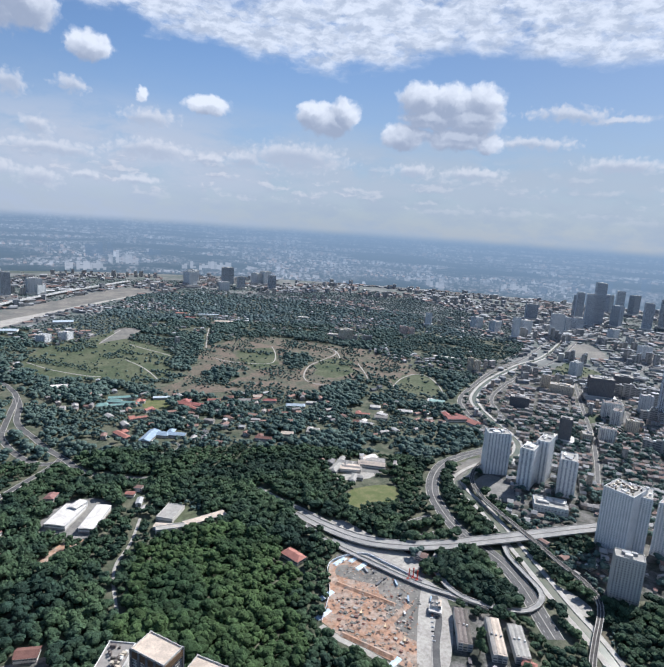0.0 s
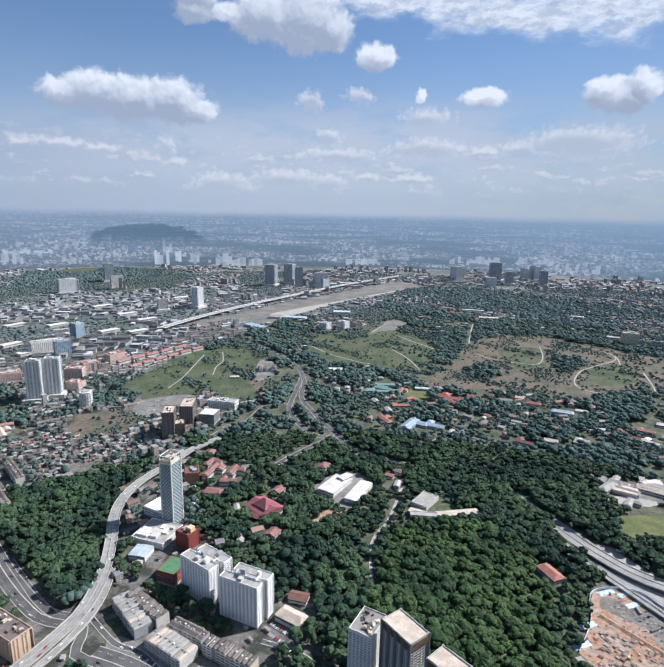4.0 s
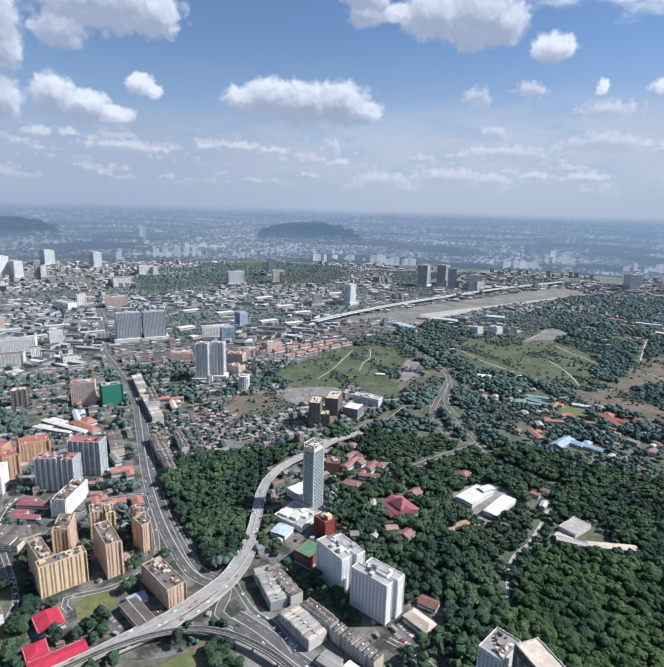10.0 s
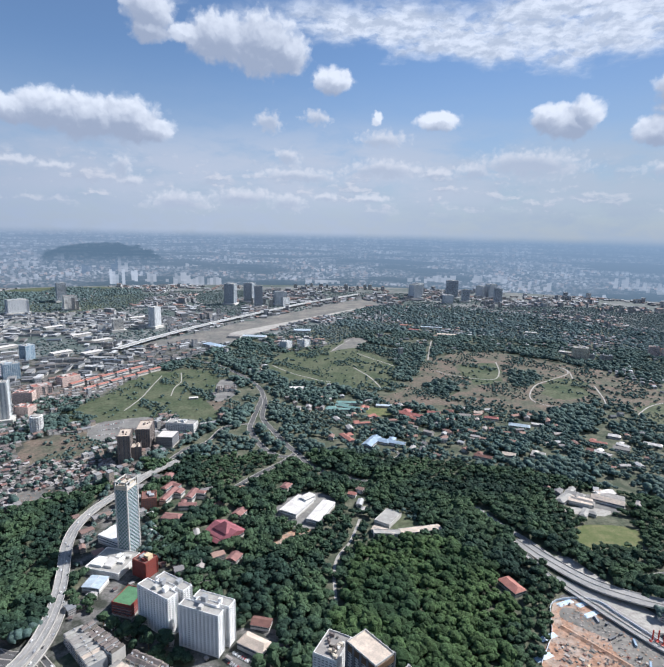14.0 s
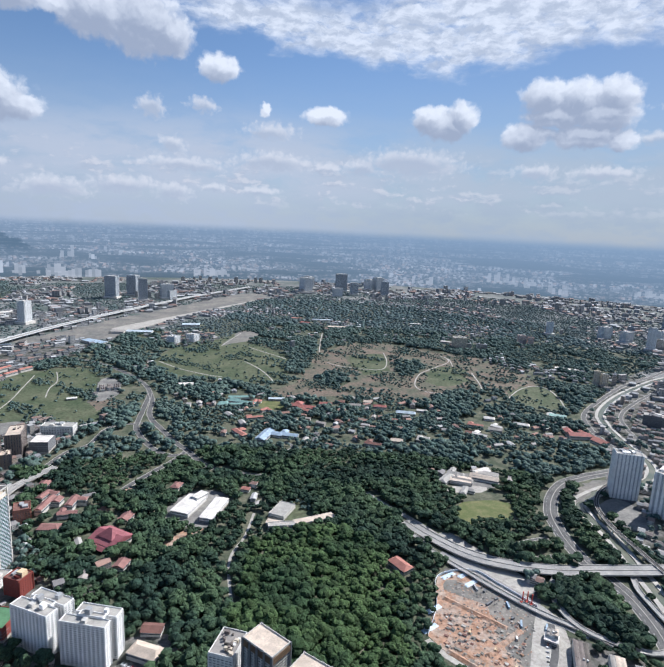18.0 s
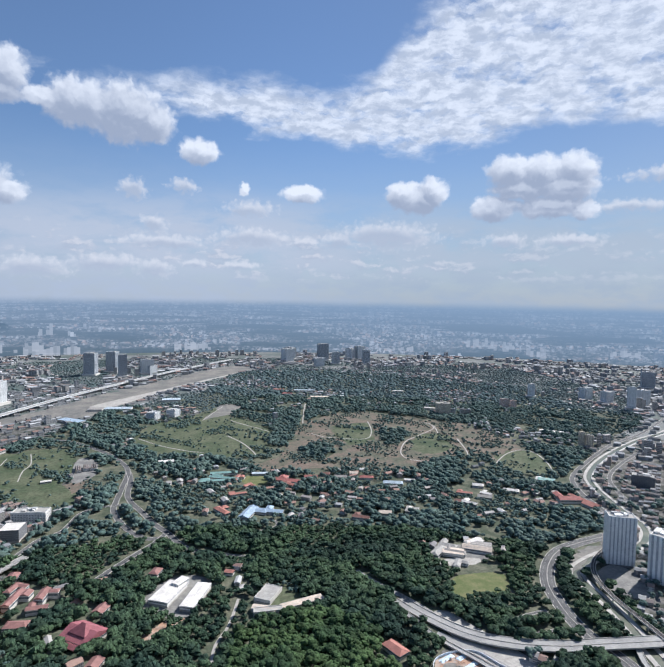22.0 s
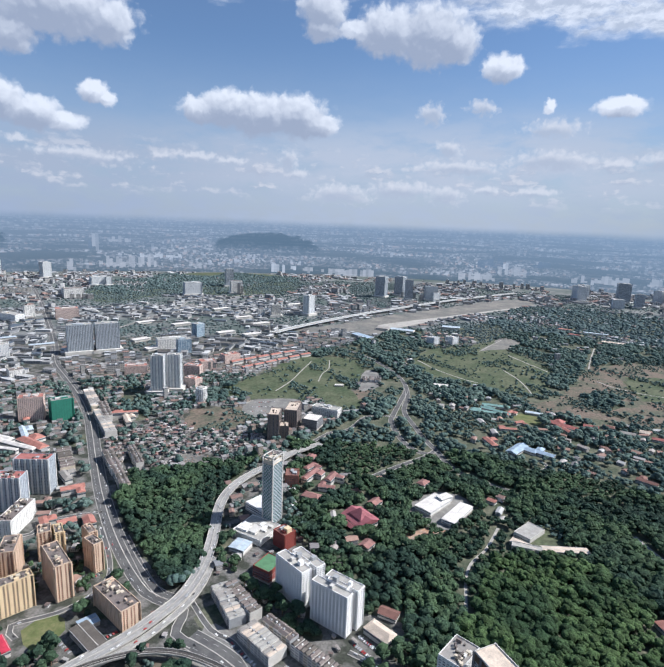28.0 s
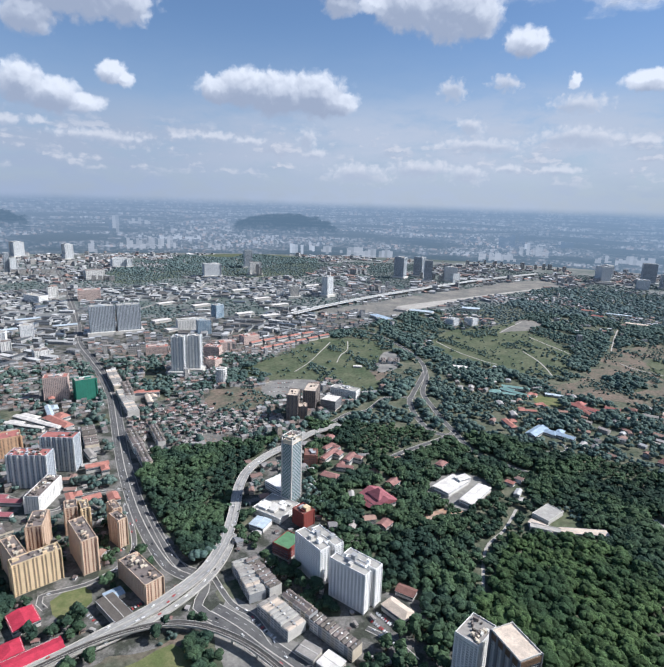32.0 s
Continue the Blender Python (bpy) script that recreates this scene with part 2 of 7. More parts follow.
def heap(vec):
    d = mth(wt, "ADD", nearest(PUFFS, vec), mth(wt, "MULTIPLY", mth(wt, "SUBTRACT", lumps(vec, 0.75), 0.42), 0.30))
    return mth(wt, "ADD", d, mth(wt, "MULTIPLY", mth(wt, "SUBTRACT", lumps(vec, 1.9), 0.42), 0.12))


fine = noisen(wt, flat, 1.6, 5.0, 0.6)
d_in = mth(wt, "ADD", heap(bent), mth(wt, "MULTIPLY", mth(wt, "SUBTRACT", fine, 0.5), 0.22))
puff = span(wt, d_in, 1.20, 0.78)
shown_up = heap(vmath(wt, "ADD", bent, (0.55, 1.35, 0.0)))
near_up = heap(vmath(wt, "ADD", bent, (0.22, 0.42, 0.0)))
lit = mth(wt, "ADD", mth(wt, "MULTIPLY", span(wt, shown_up, 0.45, 1.55), 0.68), mth(wt, "MULTIPLY", span(wt, mth(wt, "SUBTRACT", near_up, d_in), -0.15, 0.40), 0.36))
lit = mth(wt, "MULTIPLY", lit, span(wt, fine, 0.25, 0.75, 0.90, 1.08))
puff_col = mixc(wt, lit, (0.430, 0.470, 0.550), (1.00, 0.995, 0.98))
soft_d = mth(wt, "ADD", mth(wt, "ADD", nearest(SOFT, bent), mth(wt, "MULTIPLY", mth(wt, "SUBTRACT", lumps(bent, 1.5), 0.42), 0.9)), mth(wt, "MULTIPLY", mth(wt, "SUBTRACT", fine, 0.5), 0.9))
soft = mth(wt, "MULTIPLY", span(wt, soft_d, 1.7, 0.5), 0.80)
soft_up = nearest(SOFT, vmath(wt, "ADD", bent, (0.2, 0.5, 0.0)))
soft_col = mixc(wt, span(wt, soft_up, 0.5, 1.4), (0.545, 0.580, 0.640), (0.84, 0.825, 0.815))
band = wt.nodes.new("ShaderNodeMapping")
band.inputs["Scale"].default_value = (0.30, 1.0, 1)
wt.links.new(bent, band.inputs["Vector"])
streak = noisen(wt, band.outputs[0], 0.42, 5.0, 0.55)
bank = mth(wt, "MULTIPLY", span(wt, streak, 0.30, 0.58), mth(wt, "MULTIPLY", span(wt, el, 1.0, 4.0), span(wt, mth(wt, "ADD", el, mth(wt, "MULTIPLY", mth(wt, "ABSOLUTE", mth(wt, "SUBTRACT", az, 8.0)), 0.05)), 12.0, 7.0)))
veil = mth(wt, "MULTIPLY", bank, 0.80)
heads = mth(wt, "ADD", noisen(wt, band.outputs[0], 0.75, 5.0, 0.55), mth(wt, "MULTIPLY", mth(wt, "SUBTRACT", 0.45, lumps(bent, 1.1)), 0.14))
heads_up = noisen(wt, vmath(wt, "ADD", band.outputs[0], (0.12, 0.40, 0.0)), 0.75, 5.0, 0.55)
low_heads = mth(wt, "MULTIPLY", span(wt, heads, 0.47, 0.64), mth(wt, "MULTIPLY", span(wt, el, 1.2, 3.0), span(wt, el, 8.0, 5.0)))
low_heads = mth(wt, "MULTIPLY", low_heads, span(wt, az, 50.0, 15.0, 0.35, 0.70))
low_col = mixc(wt, span(wt, mth(wt, "SUBTRACT", heads, heads_up), -0.06, 0.12), (0.530, 0.560, 0.620), (0.80, 0.775, 0.765))


def rim_of(points):
    """Elevation of a cloud edge by azimuth, through a few points."""
    ramp = wt.nodes.new("ShaderNodeValToRGB")
    e = ramp.color_ramp.elements
    while len(e) < len(points):
        e.new(0.5)
    for q, (a, h) in zip(e, points):
        q.position, q.color = (a + 30) / 120, (h / 60, h / 60, h / 60, 1)
    wt.links.new(span(wt, az, -30.0, 90.0, 0.0, 1.0, False), ramp.inputs[0])
    return mth(wt, "MULTIPLY", ramp.outputs[0], 60.0)


# the broken sheet: high, towards the sun
low = wt.nodes.new("ShaderNodeMapping")
low.inputs["Scale"].default_value = (0.55, 1.35, 1)
low.inputs["Rotation"].default_value = (0, 0, 0.20)
wt.links.new(bent, low.inputs["Vector"])
sheet_n = noisen(wt, low.outputs[0], 0.36, 6.0, 0.56)
ripple = noisen(wt, low.outputs[0], 1.5, 4.0, 0.6)
foot = rim_of([(-3, 19.4), (1.8, 17.8), (6, 16.9), (11.5, 16.4), (18, 15.5), (27, 14.5), (33, 15.2), (38, 16.8), (45, 16.8), (50, 15.4), (90, 14.0)])
head = rim_of([(-3, 20.2), (3, 21.0), (11, 21.4), (17, 20.4), (22, 22.0), (24.5, 25.0), (28, 27.6), (35, 31.0), (42, 34.0), (90, 42.0)])
jag = mth(wt, "MULTIPLY", mth(wt, "SUBTRACT", sheet_n, 0.5), 4.5)
inside_sheet = mth(wt, "MULTIPLY", span(wt, mth(wt, "ADD", mth(wt, "SUBTRACT", el, foot), jag), -0.5, 1.3), span(wt, mth(wt, "ADD", mth(wt, "SUBTRACT", head, el), jag), -0.8, 2.2))
sheet = mth(wt, "MULTIPLY", inside_sheet, span(wt, mth(wt, "ADD", mth(wt, "MULTIPLY", sheet_n, 0.7), mth(wt, "MULTIPLY", ripple, 0.3)), 0.29, 0.51, 0.10, 0.96))
sheet_col = mixc(wt, span(wt, noisen(wt, low.outputs[0], 0.9, 6.0, 0.6), 0.36, 0.64), (0.60, 0.64, 0.70), (0.93, 0.94, 0.95))
clear = mixc(wt, 1.0, mixc(wt, 1.0, sky.outputs[0], (0.092, 0.097, 0.102), "MULTIPLY"), (0.040, 0.048, 0.050), "ADD")
murk = mth(wt, "MULTIPLY", span(wt, el, 17.0, -1.0), 0.97)
murk_n = mth(wt, "MULTIPLY", murk, span(wt, noisen(wt, low.outputs[0], 0.5, 5.0), 0.3, 0.7, 0.82, 1.06))
clear = mixc(wt, 1.0, clear, mixc(wt, span(wt, az, 5.0, 55.0), (1, 1, 1), (0.80, 0.77, 0.74)), "MULTIPLY")
c1 = mixc(wt, murk_n, clear, mixc(wt, span(wt, az, -42.0, -5.0), (0.445, 0.505, 0.600), mixc(wt, span(wt, az, 0.0, 30.0), (0.535, 0.585, 0.652), (0.470, 0.530, 0.585))))
c2 = mixc(wt, sheet, c1, sheet_col)
c3 = mixc(wt, veil, c2, mixc(wt, span(wt, az, -38.0, -8.0), (0.490, 0.530, 0.600), mixc(wt, span(wt, az, 5.0, 40.0), (0.625, 0.650, 0.695), (0.540, 0.590, 0.630))))
c3 = mixc(wt, low_heads, c3, low_col)
c3 = mixc(wt, soft, c3, soft_col)
c4 = mixc(wt, mth(wt, "MULTIPLY", puff, 0.96), c3, puff_col)
GLOW = 0.635
reach = mth(wt, "SQRT", mth(wt, "MAXIMUM", mth(wt, "SUBTRACT", 1.0, mth(wt, "MULTIPLY", sx.outputs[2], sx.outputs[2])), 0.01))
ring_x, ring_y, ring_z = (mth(wt, "MULTIPLY", mth(wt, "DIVIDE", sx.outputs[i], reach), RIM) for i in range(3))
ring_z = mth(wt, "ADD", ring_z, EYE)
# land above the backdrop wall is painted into the sky, haze included
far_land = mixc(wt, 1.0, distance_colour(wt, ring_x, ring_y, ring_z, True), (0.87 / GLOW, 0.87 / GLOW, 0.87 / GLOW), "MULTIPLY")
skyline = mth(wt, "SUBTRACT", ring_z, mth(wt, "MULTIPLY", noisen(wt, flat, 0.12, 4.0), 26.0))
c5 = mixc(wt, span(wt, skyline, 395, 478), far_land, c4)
bg = wt.nodes.new("ShaderNodeBackground")
bg.inputs["Strength"].default_value = GLOW
wt.links.new(c5, bg.inputs["Color"])
wt.links.new(bg.outputs[0], wt.nodes.new("ShaderNodeOutputWorld").inputs[0])

# ---- materials ----
MATS = {}


def material(name, cols, scale=0.2, rough=0.8, bump=0.0, island=0.0, metal=0.0, obrand=0.0, fine=0.0, spec=0.3, detail=5.0, stops=(0.35, 0.65), grain=0.0):
    """Two tones mixed by broad and fine noise in metres; island: how far each loose piece differs."""
    m = bpy.data.materials.new(name)
    m.use_nodes = True
    t = m.node_tree
    b = t.nodes["Principled BSDF"]
    pos = t.nodes.new("ShaderNodeNewGeometry")
    n1 = noisen(t, pos.outputs["Position"], scale, detail, 0.6)
    c = mixc(t, span(t, n1, stops[0], stops[1]), cols[0], cols[1])
    if len(cols) > 2:
        ramp = t.nodes.new("ShaderNodeValToRGB")
        ramp.color_ramp.interpolation = "CONSTANT"
        k = cols[2:]
        while len(ramp.color_ramp.elements) < len(k):
            ramp.color_ramp.elements.new(0.5)
        for i, col in enumerate(k):
            ramp.color_ramp.elements[i].position, ramp.color_ramp.elements[i].color = i / len(k), (*col, 1)
        t.links.new(pos.outputs["Random Per Island"], ramp.inputs[0])
        c = mixc(t, mth(t, "MULTIPLY", span(t, n1, stops[0], stops[1]), 0.25), ramp.outputs[0], cols[1], "MULTIPLY")
    if island:
        c = mixc(t, 1.0, c, span(t, pos.outputs["Random Per Island"], 0, 1, 1 - island, 1 + island, False), "MULTIPLY")
    if obrand:
        oi = t.nodes.new("ShaderNodeObjectInfo")
        c = mixc(t, 1.0, c, span(t, oi.outputs["Random"], 0, 1, 1 - obrand, 1 + obrand, False), "MULTIPLY")
    n2 = noisen(t, pos.outputs["Position"], grain or scale * 7, 3.0, 0.65)
    if fine:
        c = mixc(t, 1.0, c, span(t, n2, 0.25, 0.75, 1 - fine, 1 + fine, False), "MULTIPLY")
    t.links.new(c, b.inputs["Base Color"])
    b.inputs["Roughness"].default_value, b.inputs["Metallic"].default_value, b.inputs["Specular IOR Level"].default_value = rough, metal, spec
    if bump:
        bp = t.nodes.new("ShaderNodeBump")
        bp.inputs["Strength"].default_value, bp.inputs["Distance"].default_value = 1.0, bump
        t.links.new(n2, bp.inputs["Height"])
        t.links.new(bp.outputs[0], b.inputs["Normal"])
    MATS[name] = m
    return m


material("ground", ((0.10, 0.12, 0.06), (0.22, 0.20, 0.16)), 0.012, 0.95, 0.0, fine=0.35)
material("urban_ground", ((0.046, 0.051, 0.040), (0.172, 0.165, 0.155)), 0.035, 0.95, fine=0.45, grain=0.3, stops=(0.4, 0.62))
material("leaf_near", ((0.022, 0.042, 0.031), (0.053, 0.086, 0.044)), 0.012, 0.85, 0.9, island=0.35, fine=0.75, spec=0.12, grain=0.55)
material("leaf_bright", ((0.025, 0.048, 0.023), (0.058, 0.094, 0.036)), 0.012, 0.85, 0.9, island=0.35, fine=0.75, spec=0.12, grain=0.55)
# haze put into the colour: bluer and paler than the near leaves
material("leaf_mid_hazed", ((0.060, 0.096, 0.088), (0.098, 0.136, 0.118)), 0.02, 0.85, 1.4, island=0.28, fine=0.5, spec=0.06, grain=0.25)
# far leaves paler still, with a haze tint in the base colour
material("leaf_far_hazed", ((0.078, 0.110, 0.112), (0.110, 0.140, 0.138)), 0.01, 0.9, 0.0, island=0.3, spec=0.05)
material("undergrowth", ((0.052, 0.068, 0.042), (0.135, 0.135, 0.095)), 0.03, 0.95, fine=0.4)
# the blue in the distant woods' colour stands in for haze
material("leaf_woods_hazed", ((0.080, 0.116, 0.118), (0.108, 0.145, 0.142)), 0.01, 0.9, 0.0, island=0.3, spec=0.05)
material("bark", ((0.10, 0.07, 0.05), (0.2, 0.15, 0.1)), 1.0, 0.9)
material("lawn", ((0.052, 0.076, 0.038), (0.112, 0.12, 0.072)), 0.014, 0.95, fine=0.5, grain=0.11, detail=8.0, stops=(0.3, 0.7))
material("field", ((0.10, 0.125, 0.045), (0.165, 0.165, 0.075)), 0.05, 0.95, fine=0.2)
material("dry", ((0.168, 0.130, 0.102), (0.090, 0.098, 0.068)), 0.016, 0.95, fine=0.5, grain=0.12, detail=8.0)
material("bare", ((0.34, 0.32, 0.29), (0.42, 0.4, 0.36)), 0.03, 0.95, fine=0.3)
material("soil", ((0.145, 0.145, 0.135), (0.225, 0.21, 0.185)), 0.010, 0.95, fine=0.35)
material("site", ((0.37, 0.225, 0.15), (0.36, 0.285, 0.23)), 0.05, 0.95, 0.0, fine=0.5, grain=0.16, stops=(0.42, 0.6))
material("paved", ((0.160, 0.156, 0.148), (0.248, 0.240, 0.220)), 0.03, 0.9, fine=0.25)
material("asphalt", ((0.085, 0.085, 0.086), (0.130, 0.128, 0.125)), 0.05, 0.85, fine=0.2)
material("deck", ((0.255, 0.251, 0.242), (0.332, 0.323, 0.306)), 0.04, 0.85, fine=0.15)
material("concrete", ((0.36, 0.34, 0.31), (0.48, 0.46, 0.42)), 0.06, 0.85, fine=0.15, obrand=0.1)
material("track", ((0.045, 0.042, 0.04), (0.09, 0.085, 0.08)), 0.2, 0.9)
material("paint_line", ((0.5, 0.5, 0.49), (0.6, 0.6, 0.58)), 0.4, 0.7)
material("water", ((0.10, 0.12, 0.09), (0.16, 0.16, 0.12)), 0.03, 0.25)
material("glass_dark", ((0.07, 0.08, 0.095), (0.17, 0.185, 0.21)), 0.25, 0.25, spec=0.5, fine=0.5)
material("glass_green", ((0.10, 0.19, 0.17), (0.17, 0.28, 0.26)), 0.1, 0.25, spec=0.5)
material("glass_light", ((0.27, 0.30, 0.33), (0.40, 0.43, 0.46)), 0.2, 0.25, spec=0.5, fine=0.3)
material("glass_blue", ((0.06, 0.14, 0.22), (0.14, 0.26, 0.36)), 0.05, 0.2, spec=0.6)
WALLS = {"brightwhite": (0.86, 0.855, 0.84), "white": (0.72, 0.71, 0.68), "offwhite": (0.58, 0.56, 0.52), "tan": (0.62, 0.47, 0.35), "yellow": (0.70, 0.55, 0.35), "orange": (0.54, 0.36, 0.23), "pink": (0.60, 0.48, 0.43), "pinkbrick": (0.36, 0.17, 0.13), "balcony": (0.17, 0.13, 0.11), "redbalcony": (0.26, 0.125, 0.095), "brickred": (0.24, 0.062, 0.05),
         "grey": (0.36, 0.37, 0.38), "darkgrey": (0.15, 0.155, 0.165), "bronze": (0.16, 0.105, 0.065), "brownoffice": (0.22, 0.19, 0.175), "net": (0.045, 0.21, 0.15), "bluegrey": (0.42, 0.46, 0.50), "pale": (0.60, 0.62, 0.63), "beige": (0.60, 0.53, 0.42), "slate": (0.50, 0.55, 0.60)}
for k, (r, g_, b_) in WALLS.items():
    material(k, ((r * 0.88, g_ * 0.88, b_ * 0.88), (r, g_, b_)), 0.08, 0.75, fine=0.12, obrand=0.06)
ROOFS = {"white_roof": (0.74, 0.70, 0.64), "grey_roof": (0.31, 0.29, 0.265), "dark_roof": (0.13, 0.115, 0.10), "flat_roof": (0.40, 0.385, 0.35), "rose_roof": (0.31, 0.165, 0.145), "beige_roof": (0.62, 0.52, 0.42), "brown_roof": (0.20, 0.17, 0.155), "rust": (0.21, 0.11, 0.09), "red": (0.48, 0.040, 0.075), "tile": (0.42, 0.19, 0.15),
         "maroon": (0.33, 0.12, 0.135), "green_roof": (0.12, 0.25, 0.13), "blue_roof": (0.36, 0.46, 0.56), "teal_roof": (0.22, 0.36, 0.33), "pale_metal": (0.48, 0.56, 0.62), "redtop": (0.38, 0.15, 0.13)}
for k, (r, g_, b_) in ROOFS.items():
    material(k, ((r * 0.75, g_ * 0.75, b_ * 0.76), (r, g_, b_)), 0.10, 0.8, fine=0.2, obrand=0.05)
MIXED = ((0.30, 0.30, 0.30), (0.62, 0.61, 0.58), (0.40, 0.39, 0.37), (0.33, 0.17, 0.12), (0.50, 0.49, 0.47), (0.22, 0.20, 0.19), (0.44, 0.27, 0.19), (0.56, 0.55, 0.53), (0.30, 0.31, 0.33))
# cool greys put the haze of distance into the far roof colours
material("hazed_roofs", ((0.3, 0.3, 0.3), (0.9, 0.9, 0.9), (0.448, 0.456, 0.464), (0.120, 0.128, 0.136), (0.200, 0.208, 0.216), (0.240, 0.160, 0.136), (0.104, 0.112, 0.120), (0.160, 0.152, 0.144), (0.344, 0.352, 0.360), (0.136, 0.144, 0.152)), 0.02, 0.85)
material("shed_roofs", ((0.3, 0.3, 0.3), (0.85, 0.85, 0.85), (0.410, 0.410, 0.402), (0.098, 0.107, 0.115), (0.230, 0.230, 0.230), (0.082, 0.090, 0.098), (0.508, 0.508, 0.500), (0.131, 0.123, 0.115), (0.164, 0.172, 0.180), (0.098, 0.123, 0.156)), 0.1, 0.8, fine=0.15)
material("house_roofs", ((0.3, 0.3, 0.3), (0.8, 0.78, 0.77), (0.306, 0.189, 0.153), (0.261, 0.171, 0.144), (0.360, 0.324, 0.297), (0.396, 0.378, 0.360), (0.216, 0.207, 0.207), (0.342, 0.225, 0.180), (0.450, 0.450, 0.441)), 0.2, 0.85, fine=0.2)
material("row_roofs", ((0.3, 0.3, 0.3), (0.8, 0.78, 0.77), (0.204, 0.138, 0.118), (0.174, 0.149, 0.143), (0.260, 0.248, 0.241), (0.310, 0.303, 0.297), (0.131, 0.124, 0.124), (0.229, 0.174, 0.149), (0.210, 0.217, 0.229), (0.348, 0.348, 0.341)), 0.2, 0.85, fine=0.2)
material("shack_roofs", ((0.3, 0.3, 0.3), (0.7, 0.68, 0.66), (0.352, 0.336, 0.320), (0.288, 0.264, 0.248), (0.144, 0.112, 0.104), (0.368, 0.344, 0.336), (0.240, 0.144, 0.128), (0.176, 0.160, 0.160)), 0.3, 0.9, fine=0.3)
CLUTTER = ((0.12, 0.12, 0.125), (0.33, 0.30, 0.27), (0.28, 0.16, 0.11), (0.07, 0.07, 0.075), (0.34, 0.31, 0.29), (0.36, 0.24, 0.17), (0.20, 0.17, 0.15))
material("clutter", ((0.3, 0.3, 0.3), (0.8, 0.78, 0.77)) + CLUTTER, 0.3, 0.9, fine=0.3)


def windowed(name, wall_cols, floor=3.2, bay=3.0):
    """Plaster with rows of small dark windows, for walls that stay far off."""
    m = bpy.data.materials.new(name)
    m.use_nodes = True
    t = m.node_tree
    b = t.nodes["Principled BSDF"]
    geo = t.nodes.new("ShaderNodeNewGeometry")
    s = t.nodes.new("ShaderNodeSeparateXYZ")
    t.links.new(geo.outputs["Position"], s.inputs[0])
    row = mth(t, "FRACT", mth(t, "DIVIDE", s.outputs[2], floor))
    col = mth(t, "FRACT", mth(t, "DIVIDE", mth(t, "ADD", mth(t, "MULTIPLY", s.outputs[0], 0.8), s.outputs[1]), bay))
    win = mth(t, "MULTIPLY", mth(t, "MULTIPLY", mth(t, "GREATER_THAN", row, 0.42), mth(t, "GREATER_THAN", col, 0.35)), 0.85)
    ramp = t.nodes.new("ShaderNodeValToRGB")
    ramp.color_ramp.interpolation = "CONSTANT"
    while len(ramp.color_ramp.elements) < len(wall_cols):
        ramp.color_ramp.elements.new(0.5)
    for i, c in enumerate(wall_cols):
        ramp.color_ramp.elements[i].position, ramp.color_ramp.elements[i].color = i / len(wall_cols), (*c, 1)
    t.links.new(geo.outputs["Random Per Island"], ramp.inputs[0])
    t.links.new(mixc(t, win, ramp.outputs[0], (0.10, 0.11, 0.12)), b.inputs["Base Color"])
    b.inputs["Roughness"].default_value = 0.7
    MATS[name] = m


# far walls: blue-grey tones stand in for haze in the base colour
windowed("hazed_walls", ((0.359, 0.367, 0.374), (0.281, 0.289, 0.296), (0.390, 0.374, 0.351), (0.437, 0.437, 0.437)), 6.0, 8.0)
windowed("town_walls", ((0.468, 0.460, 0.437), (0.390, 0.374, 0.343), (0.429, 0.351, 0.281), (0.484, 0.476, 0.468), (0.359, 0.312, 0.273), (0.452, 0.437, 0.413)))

# ---- building blocks ----


class Shape:
    """Gathers boxes, prisms and roofs into one mesh."""

    def __init__(self):
        self.v, self.f = [], []

    def ring(self, pts):
        i = len(self.v)
        self.v += pts
        return list(range(i, i + len(pts)))

    def prism(self, poly, z0, z1, top=True, bottom=False):
        a, b = self.ring([(x, y, z0) for x, y in poly]), self.ring([(x, y, z1) for x, y in poly])
        n = len(poly)
        self.f += [(a[i], a[(i + 1) % n], b[(i + 1) % n], b[i]) for i in range(n)]
        if top:
            self.f.append(tuple(b))
        if bottom:
            self.f.append(tuple(reversed(a)))
        return self

    def box(self, x, y, z0, z1, w, d, yaw=0.0, bottom=False):
        c, s = math.cos(radians(yaw)), math.sin(radians(yaw))
        return self.prism([(x + c * px - s * py, y + s * px + c * py) for px, py in ((-w / 2, -d / 2), (w / 2, -d / 2), (w / 2, d / 2), (-w / 2, d / 2))], z0, z1, True, bottom)

    def hip(self, x, y, z0, z1, w, d, yaw=0.0, hip=0.5):
        """A pitched roof whose ridge runs along the longer side; hip 0 gives a gable."""
        if d > w:
            return self.hip(x, y, z0, z1, d, w, yaw + 90, hip)
        c, s = math.cos(radians(yaw)), math.sin(radians(yaw))
        r = w / 2 - hip * d / 2
        p = [(x + c * px - s * py, y + s * px + c * py, z) for px, py, z in ((-w / 2, -d / 2, z0), (w / 2, -d / 2, z0), (w / 2, d / 2, z0), (-w / 2, d / 2, z0), (-r, 0, z1), (r, 0, z1))]
        a = self.ring(p)
        self.f += [(a[0], a[1], a[5], a[4]), (a[2], a[3], a[4], a[5]), (a[1], a[2], a[5]), (a[3], a[0], a[4]), (a[3], a[2], a[1], a[0])]
        return self

    def mesh(self, name, mat):
        me = bpy.data.meshes.new(name)
        me.from_pydata(self.v, [], self.f)
        me.shade_flat()
        me.materials.append(MATS[mat])
        return me


def part(name, shape, mat, parent=None, label=""):
    ob = new(name, shape.mesh(name, mat) if isinstance(shape, Shape) else shape)
    if parent is not None:
        ob.parent = parent
    if label:
        ob["label"] = label
    return ob


